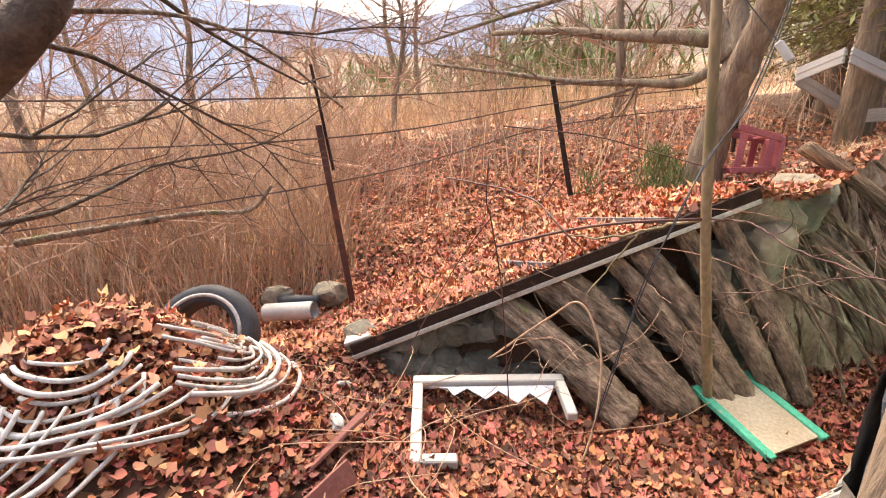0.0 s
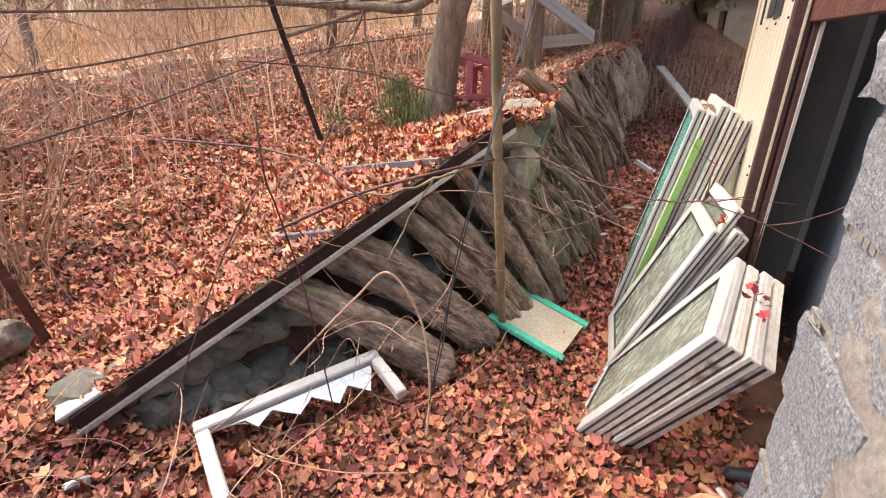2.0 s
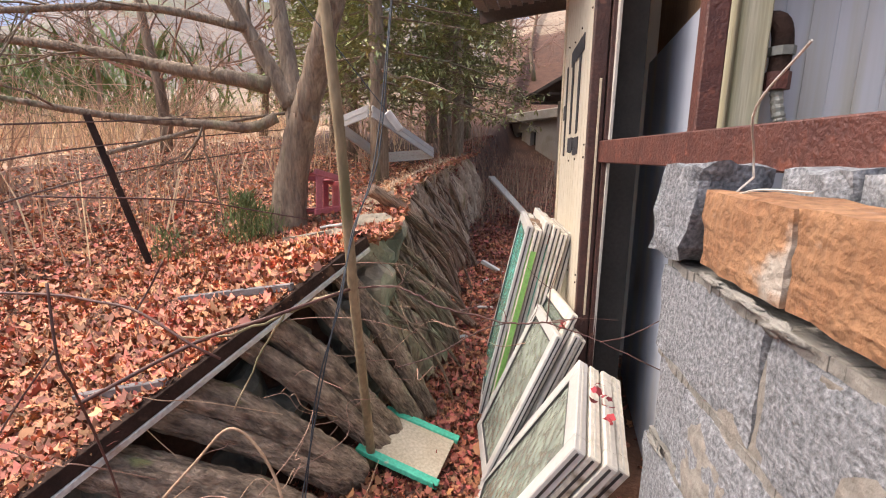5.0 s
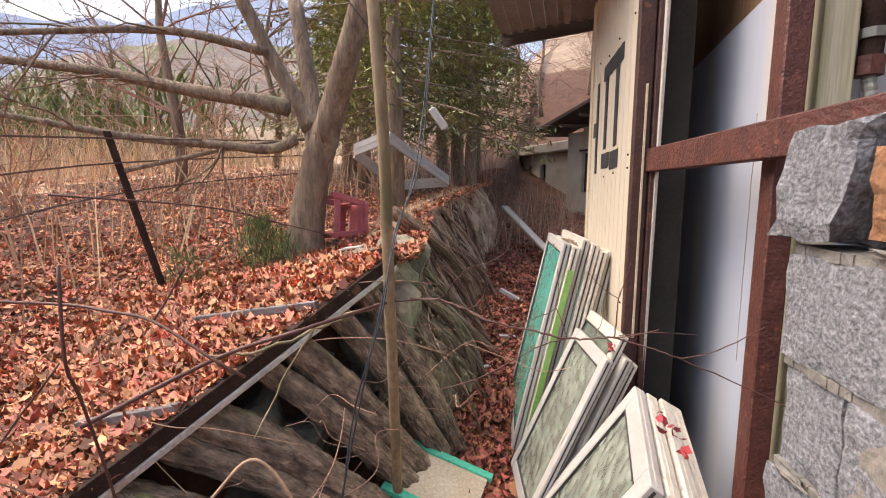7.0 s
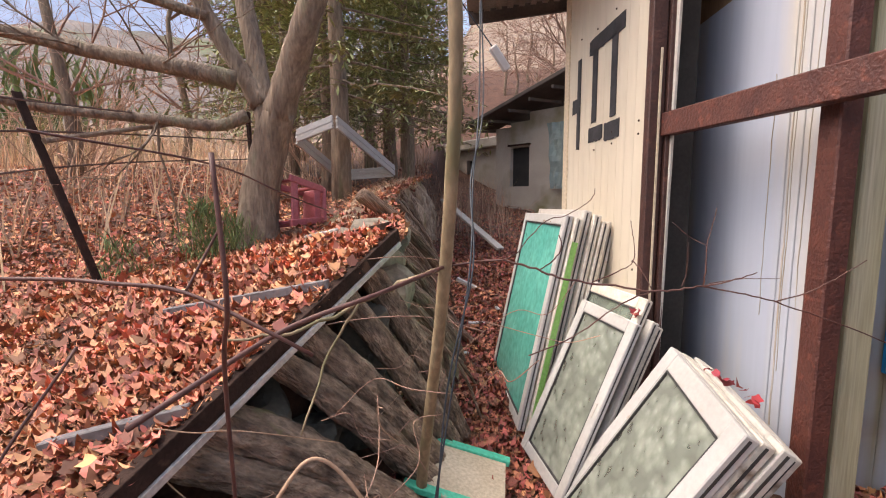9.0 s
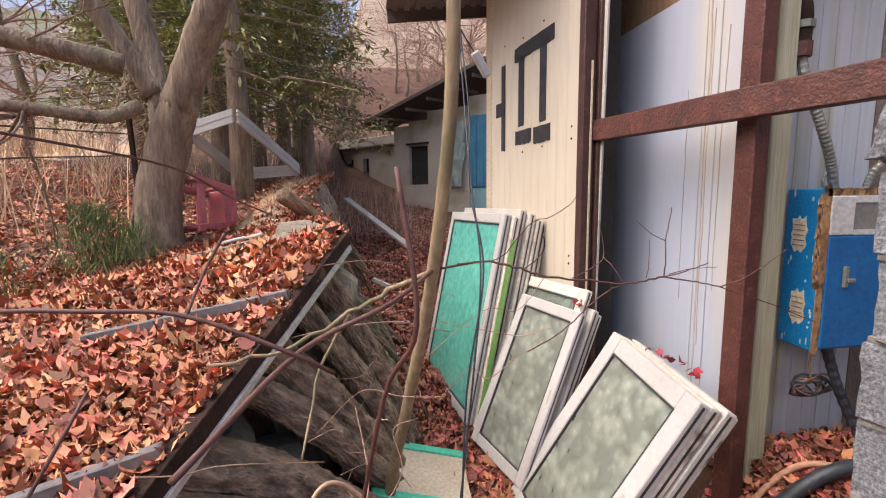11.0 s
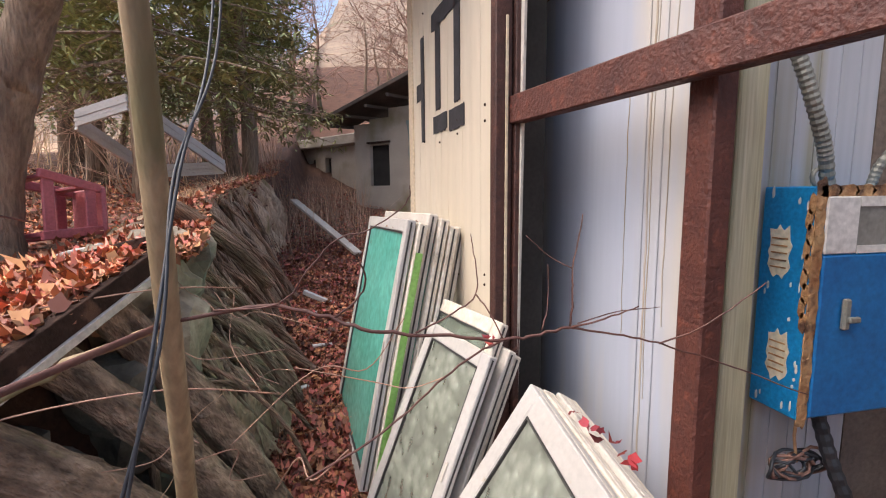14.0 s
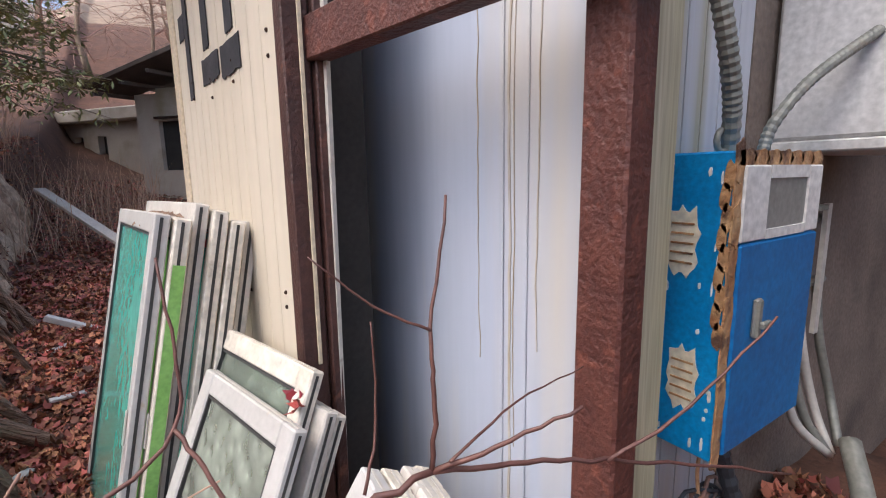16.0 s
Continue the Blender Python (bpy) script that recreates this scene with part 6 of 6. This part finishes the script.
def blades(name, roots, mat, lo, hi, width, label, category, seed, lean=0.18):
    """Thin upright stems with a bend, joined into one mesh."""
    rs = np.random.RandomState(seed)
    n = len(roots)
    r = np.asarray(roots)
    h = rs.uniform(lo, hi, n)
    d = rs.normal(0, lean, (n, 2)) * h[:, None]
    a = rs.uniform(0, 6.28, n)
    w = width * rs.uniform(0.5, 1.2, n)
    s = np.stack([np.cos(a) * w, np.sin(a) * w, 0 * a], 1)
    mid = r + np.stack([d[:, 0] * 0.35, d[:, 1] * 0.35, h * 0.55], 1)
    top = r + np.stack([d[:, 0], d[:, 1], h], 1)
    v = np.stack([r - s, r + s, mid + s * 0.8, mid - s * 0.8, top], 1)
    me = bpy.data.meshes.new(name)
    me.vertices.add(n * 5)
    me.vertices.foreach_set("co", v.reshape(-1))
    o = np.arange(n) * 5
    idx = np.stack([o, o + 1, o + 2, o + 3, o + 3, o + 2, o + 4], 1).reshape(-1)
    me.loops.add(n * 7)
    me.loops.foreach_set("vertex_index", idx)
    me.polygons.add(n * 2)
    st = np.stack([np.arange(n) * 7, np.arange(n) * 7 + 4], 1).reshape(-1)
    me.polygons.foreach_set("loop_start", st)
    me.update(calc_edges=True)
    me.materials.append(mat)
    return tagged(new(name, me), label, category, kind="stuff")


roots = []
for k in range(34000):
    t = rnd.random()
    x = -3.5 - 24 * t * t * (0.4 + 0.6 * rnd.random()) - rnd.random() * 1.2
    y = rnd.uniform(-9, 17)
    if y > 1.4 and x > -8.2 - 0.1 * y + rnd.random() * 1.8 and rnd.random() < 0.93:
        continue
    roots.append((x, y, ground_z(x, y) - 0.03))
blades("dry_grass", roots, STRAW, 0.4, 1.3, 0.007, "tall dry straw-coloured grass and weeds in the field", "grass", 5, 0.3)
roots = []
for k in range(7500):
    x, y = rnd.uniform(-6.8, -2.75), rnd.uniform(-3.5, 2.6)
    if (x > -3.1 and y > 0.4) or (y > 1.0 + 0.3 * (-x - 2.9) and rnd.random() < 0.93):
        continue
    roots.append((x, y, ground_z(x, y) - 0.03))
for k in range(700):
    x, y = rnd.uniform(-2.6, -0.3), rnd.uniform(8.2, 13.0)
    roots.append((x, y, ground_z(x, y) - 0.03))
blades("brush_stems", roots, BRUSH, 0.3, 1.1, 0.004, "dense red-brown leafless brush stems", "brush", 6, 0.25)

bush = thing("bare_bush", pose(0, 0, 0), "leafless many-stemmed bush in the rough grass", "bush", "bare bushes")
for k in range(9):
    bm = bmesh.new()
    twigs(bm, (rnd.uniform(-0.1, 0.1), rnd.uniform(-0.1, 0.1), -0.05), (rnd.uniform(-0.5, 0.5), rnd.uniform(-0.5, 0.5), 1), 0.7 + 0.5 * rnd.random(), 0.009, 3, rnd, 4)
    part("stem", bm, BRUSH, bush)
spots = [(-3.3, 0.2, 0.9), (-3.7, 0.8, 0.9), (-4.6, 1.0, 1.2), (-4.2, -0.6, 1.2), (-5.2, 0.4, 1.3), (-3.4, -0.5, 1.1), (-4.1, 0.3, 1.2), (-4.6, -1.3, 1.4), (-3.9, 1.4, 1.0), (-5.4, 1.4, 1.3), (-5.0, 3.1, 1.0), (-6.2, 0.2, 1.4), (-6.4, 4.4, 1.1), (-5.8, 6.0, 1.2), (-4.4, 7.0, 1.1), (-3.6, 8.3, 1.1), (-7.5, 2.4, 1.5), (-8.4, 5.0, 1.5), (-7.2, 7.5, 1.5), (-9.5, 0.6, 1.7)]
bush.matrix_basis = pose(-3.0, -1.2, ground_z(-3.0, -1.2))
for k, (x, y, s) in enumerate(spots):
    copy_thing(bush, pose(x, y, ground_z(x, y), 0, 0, 67 * k) @ Matrix.Diagonal((s, s, s, 1)))

blades("brow_straw", hang, STRAW, 0.05, 0.2, 0.003, "dry straw and moss hanging over the brow of the bank", "straw", 71, 0.9)

# small evergreen shoots
for k, (x, y, h, n) in enumerate(((-2.95, 4.05, 0.42, 700), (-3.0, 3.3, 0.28, 160), (-2.72, 4.0, 0.3, 300))):
    pts = []
    for i in range(n):
        t = rnd.random()
        pts.append((x + rnd.gauss(0, 0.11) * (1 - 0.5 * t), y + rnd.gauss(0, 0.1) * (1 - 0.5 * t), ground_z(x, y) + h * t))
    blades("evergreen_shrub", pts, SHRUB, 0.05, 0.14, 0.004, "small fine-leaved green shrub at the tree's foot", "shrub", 40 + k, 0.6)

# pale vines over the ledge and heap
rnd = random.Random(33)
for k in range(46):
    if k < 24:
        x, y = rnd.uniform(-1.9, -1.0), rnd.uniform(0.4, 1.2)
    else:
        x, y = rnd.uniform(-1.9, -1.35), rnd.uniform(1.0, 2.9)
    z = ground_z(x, y)
    a = rnd.uniform(0, 6.28)
    ln = rnd.uniform(0.3, 0.9)
    up = rnd.uniform(0.05, 0.2)
    pts = [(x, y, z), (x + ln * 0.3 * math.cos(a), y + ln * 0.3 * math.sin(a), z + up * 0.8), (x + ln * 0.7 * math.cos(a + 0.3), y + ln * 0.7 * math.sin(a + 0.3), z + up), (x + ln * math.cos(a + 0.5), y + ln * math.sin(a + 0.5), z + up * rnd.uniform(0.3, 1.1))]
    hose("dry_vine", pts, 0.0012 + 0.0018 * rnd.random(), VINE if k % 3 else TWIG, "thin dry vine arching over the leaves", "vine", group="dry vines", steps=5)
hose("pale_branch", [(-1.62, 1.55, 0.35), (-1.42, 1.75, 0.62), (-1.32, 1.85, 0.72), (-1.18, 1.86, 0.55), (-1.1, 1.8, 0.3), (-1.07, 1.72, 0.1)], 0.005, VINE, "pale broken branch arching in front of the stones", "branch")

# bare branches reaching in beside the start of the path
near_tree = thing("roadside_tree", pose(0, 0, 0), "dark leafless tree beside the heap", "tree")
bm = bmesh.new()
tube(bm, spline([(-1.75, -0.75, 0.3), (-1.68, -0.6, 1.0), (-1.6, -0.35, 1.45), (-1.5, -0.05, 1.72), (-1.52, 0.08, 1.95), (-1.6, 0.1, 2.6)], 5), [0.09 - 0.0018 * i for i in range(26)], 10, 0.05)
part("trunk", bm, DARKBARK, near_tree, smooth=True)
rnd = random.Random(8)
for base, d, ln, r, dep in (((-1.5, -0.05, 1.74), (-0.9, 0.6, 0.05), 0.9, 0.01, 3), ((-1.58, -0.3, 1.5), (-0.8, 0.6, -0.1), 1.0, 0.01, 3), ((-1.66, -0.5, 1.15), (-0.9, 0.7, 0.1), 1.0, 0.014, 3), ((-1.55, 0.08, 2.05), (-0.7, 0.8, -0.1), 1.2, 0.011, 3), ((-1.7, -0.6, 0.9), (-0.9, 0.5, 0.3), 1.0, 0.009, 3)):
    bm = bmesh.new()
    twigs(bm, base, d, ln, r, dep, rnd, 6)
    part("branch", bm, DARKBARK, near_tree, smooth=True)

for pts, r in (([(-2.2, -0.42, 1.02), (-2.25, -0.1, 1.05), (-2.3, 0.25, 1.08), (-2.35, 0.5, 1.07), (-2.3, 0.62, 1.2)], 0.018), ([(-1.55, 0.05, 1.82), (-1.7, 0.35, 1.86), (-1.85, 0.62, 1.8), (-2.0, 0.95, 1.58)], 0.009)):
    bm = bmesh.new()
    p = spline(pts, 5)
    tube(bm, p, [r * (1 - 0.5 * i / len(p)) for i in range(len(p))], 7, 0.12)
    part("branch", bm, LOGBARK, near_tree, "broken weathered branch", True)

sap2 = thing("leaning_stem", pose(0, 0, 0), "smooth brown leaning stem close to the path", "tree")
bm = bmesh.new()
tube(bm, spline([(0.165, 0.86, 0.28), (0.158, 0.79, 1.0), (0.145, 0.755, 1.33), (0.1, 0.92, 1.75)], 5), 0.022, 12, 0.04)
part("stem", bm, BARK, sap2, smooth=True)

# long shoots in front of the ledge
for pts in ([(-1.32, 1.5, 0.2), (-1.27, 1.42, 0.7), (-1.246, 1.375, 0.94), (-1.207, 1.306, 1.17), (-1.176, 1.267, 1.256), (-1.19, 1.28, 1.4)], [(-1.72, 1.1, 0.35), (-1.7, 1.4, 0.85), (-1.62, 1.55, 1.1)]):
    hose("red_shoot", pts, 0.0026, REDTWIG, "slender red-brown shoot rising past the ledge", "shoot", group="red shoots", steps=6)

for pts, r in (([(-2.3, 1.6, 1.2), (-1.9, 1.74, 1.18), (-1.72, 1.75, 1.17), (-1.56, 1.757, 1.15), (-1.37, 1.76, 1.06), (-1.3, 1.8, 1.0)], 0.0045), ([(-1.9, 1.75, 1.5), (-1.74, 2.2, 1.45), (-1.7, 2.6, 1.36), (-1.63, 2.92, 1.28)], 0.0032), ([(-1.56, 1.757, 1.15), (-1.54, 1.8, 1.22), (-1.5, 1.82, 1.3)], 0.003), ([(-1.03, 2.2, 1.14), (-1.17, 1.9, 1.12), (-1.36, 1.78, 1.06), (-1.5, 1.5, 0.98)], 0.006)):
    hose("red_shoot", pts, r, REDTWIG, "slender red-brown shoot rising past the ledge", "shoot", group="red shoots", steps=6)
rnd = random.Random(55)
for k in range(34):
    s = 0.25 + 0.75 * rnd.random()
    p = EDGE_A + (EDGE_B - EDGE_A) * s
    x, y, z = p.x + 0.1 + 0.45 * rnd.random(), p.y + 0.1, p.z - 0.1 - 0.5 * rnd.random()
    d = Vector((rnd.uniform(-1, 1), rnd.uniform(-1, 1), rnd.uniform(-0.3, 0.7))).normalized() * rnd.uniform(0.2, 0.6)
    mid = Vector((x, y, max(z, 0.1))) + d * 0.5 + Vector((rnd.uniform(-0.06, 0.06), rnd.uniform(-0.06, 0.06), rnd.uniform(-0.06, 0.08)))
    hose("dry_vine", [(x, y, max(z, 0.1)), mid, Vector((x, y, max(z, 0.1))) + d * 0.75 + Vector((rnd.uniform(-0.05, 0.05), rnd.uniform(-0.05, 0.05), rnd.uniform(-0.05, 0.05))), Vector((x, y, max(z, 0.1))) + d], 0.001 + 0.001 * rnd.random(), VINE if k % 4 == 0 else TWIG, "thin dry twig caught against the logs", "twig", group="dry vines", steps=6)
thick = []
for cx, cy in ((-15, 10), (-19, 13), (-12.5, 12), (-22, 7)):
    for k in range(420):
        x, y = rnd.gauss(cx, 1.5), rnd.gauss(cy, 1.5)
        thick.append((x, y, ground_z(x, y) + rnd.uniform(0, 2.2)))
blades("evergreen_thicket", thick, SHRUB, 0.5, 1.2, 0.05, "distant yellow-green evergreen thicket", "thicket", 61, 0.5)

# ---- background trees ----
def conifer(name, height, seed, label):
    rs = random.Random(seed)
    ob = thing(name, pose(0, 0, 0), label, "tree", "conifers on the bank")
    bm = bmesh.new()
    tube(bm, [(0.03 * math.sin(i), 0.03 * math.cos(i * 1.7), height * i / 8 - 0.2) for i in range(9)], [0.13 - 0.0135 * i for i in range(9)], 9, 0.06)
    part("trunk", bm, BARK, ob, smooth=True)
    bm = bmesh.new()
    pts = []
    for k in range(62):
        z = height * (0.22 + 0.76 * k / 62)
        r = (1 - z / height) * 0.42 * height + 0.25
        r *= rs.uniform(0.6, 1.1)
        a = k * 2.4 + rs.random()
        tip = Vector((r * math.cos(a), r * math.sin(a), z - 0.22 * r + rs.uniform(-0.1, 0.1)))
        b = Vector((0, 0, z))
        limb(bm, b, tip, 0.018, 0.004, 0.06, 4, 4, k)
        for i in range(54):
            t = rs.uniform(0.22, 1.02)
            c = b + (tip - b) * t
            side = rs.gauss(0, 0.13 + 0.1 * (1 - t))
            pts.append(c + Vector((-math.sin(a) * side + rs.gauss(0, 0.04), math.cos(a) * side + rs.gauss(0, 0.04), rs.gauss(-0.05, 0.06))))
    tagged(part("bough", bm, BARK, ob), kind="stuff")
    rr = np.random.RandomState(seed)
    v, f = [], []
    for p in pts:
        for q in range(3):
            d = Vector(rr.normal(0, 1, 3))
            d.z = -abs(d.z) * 0.4
            d = d.normalized() * rs.uniform(0.07, 0.16)
            s = d.cross(Vector((0, 0, 1))).normalized() * 0.016
            o = len(v)
            v += [p, p + d * 0.5 + s, p + d, p + d * 0.5 - s]
            f.append((o, o + 1, o + 2, o + 3))
    crown = flat("needles", [tuple(q) for q in v], f, NEEDLE, ob)
    tagged(crown, kind="stuff")
    return ob


con = conifer("conifer", 6.0, 3, "dark green drooping conifer above the bank")
con.matrix_basis = pose(-2.62, 6.3, 1.25)
con2 = conifer("conifer", 5.0, 9, "dark green drooping conifer above the bank")
con2.matrix_basis = pose(-2.25, 9.2, 1.5)
for k, (x, y, s, a, src) in enumerate(((-3.4, 8.2, 1.1, 40, con2), (-5.6, 10.8, 1.0, 110, con), (-2.9, 11.0, 1.25, 200, con), (-4.6, 9.6, 1.2, 75, con2), (-3.2, 14.6, 1.2, 15, con2), (-4.0, 13.5, 1.4, 320, con), (-6.3, 12.5, 1.3, 140, con2))):
    copy_thing(src, pose(x, y, ground_z(x, y), 0, 0, a) @ Matrix.Diagonal((s, s, s, 1)))


def bare_tree(seed, height):
    rs = random.Random(seed)
    ob = thing("bare_tree", pose(0, 0, 0), "leafless grey-brown tree in the rough field", "tree", "bare field trees")
    bm = bmesh.new()
    trunk = [Vector((0.08 * math.sin(i * 1.3 + seed), 0.08 * math.cos(i + seed), height * 0.75 * i / 7 - 0.15)) for i in range(8)]
    tube(bm, trunk, [0.07 * (1 - 0.11 * i) * height / 4 for i in range(8)], 7, 0.06)
    part("trunk", bm, BARK, ob, smooth=True)
    bm = bmesh.new()
    for k in range(22):
        q = trunk[rs.randint(2, 7)]
        a = rs.uniform(0, 6.28)
        twigs(bm, q, (math.cos(a), math.sin(a), rs.uniform(0.2, 1.1)), height * rs.uniform(0.2, 0.34), 0.014 * height / 4, 3, rs, 4)
    tagged(part("twig_crown", bm, TWIG, ob), kind="stuff")
    return ob


bt = bare_tree(2, 4.0)
bt.matrix_basis = pose(-7.5, 3.0, ground_z(-7.5, 3.0))
bt2 = bare_tree(5, 4.4)
bt2.matrix_basis = pose(-6.0, -1.6, ground_z(-6.0, -1.6))
rnd = random.Random(77)
for k in range(46):
    if k < 14:
        x, y = rnd.uniform(-14, -7), rnd.uniform(-6, 12)
    elif k < 30:
        x, y = rnd.uniform(-30, -10), rnd.uniform(-8, 26)
    else:
        x, y = rnd.uniform(-7, 4.5), rnd.uniform(14.5, 26)
    s = rnd.uniform(0.8, 1.7)
    copy_thing(bt if k % 2 else bt2, pose(x, y, ground_z(x, y), 0, 0, rnd.uniform(0, 360)) @ Matrix.Diagonal((s, s, s, 1)))

# hoses on the leaf heap under the blue cabinet
ORANGEHOSE = material("faded_orange_hose", (0.36, 0.17, 0.1), (0.46, 0.25, 0.16), 8, 0.6, 0.1)
for pts, r, mat, label in (
        ([(-0.04, 2.2), (0.1, 2.14), (0.26, 2.06), (0.44, 2.02), (0.7, 1.98)], 0.024, CABLE, "thick black hose lying on red-brown leaves"),
        ([(-0.05, 2.0), (0.05, 2.13), (0.15, 2.19), (0.27, 2.14), (0.36, 2.02), (0.4, 1.9)], 0.011, ORANGEHOSE, "faded orange hose looped on red-brown leaves"),
        ([(-0.12, 2.1), (0.0, 2.03), (0.12, 1.98), (0.25, 1.93), (0.34, 1.86)], 0.012, ORANGEHOSE, "faded orange hose looped on red-brown leaves"),
        ([(-0.06, 2.12), (-0.02, 2.04), (0.03, 1.95), (0.05, 1.86)], 0.012, PVC_GREY, "grey plastic hose lying on red-brown leaves")):
    hose("heap_hose", [(x, y, ground_z(x, y) + r + 0.045) for x, y in pts], r, mat, label, "hose", group="hoses on the leaf heap", steps=7)
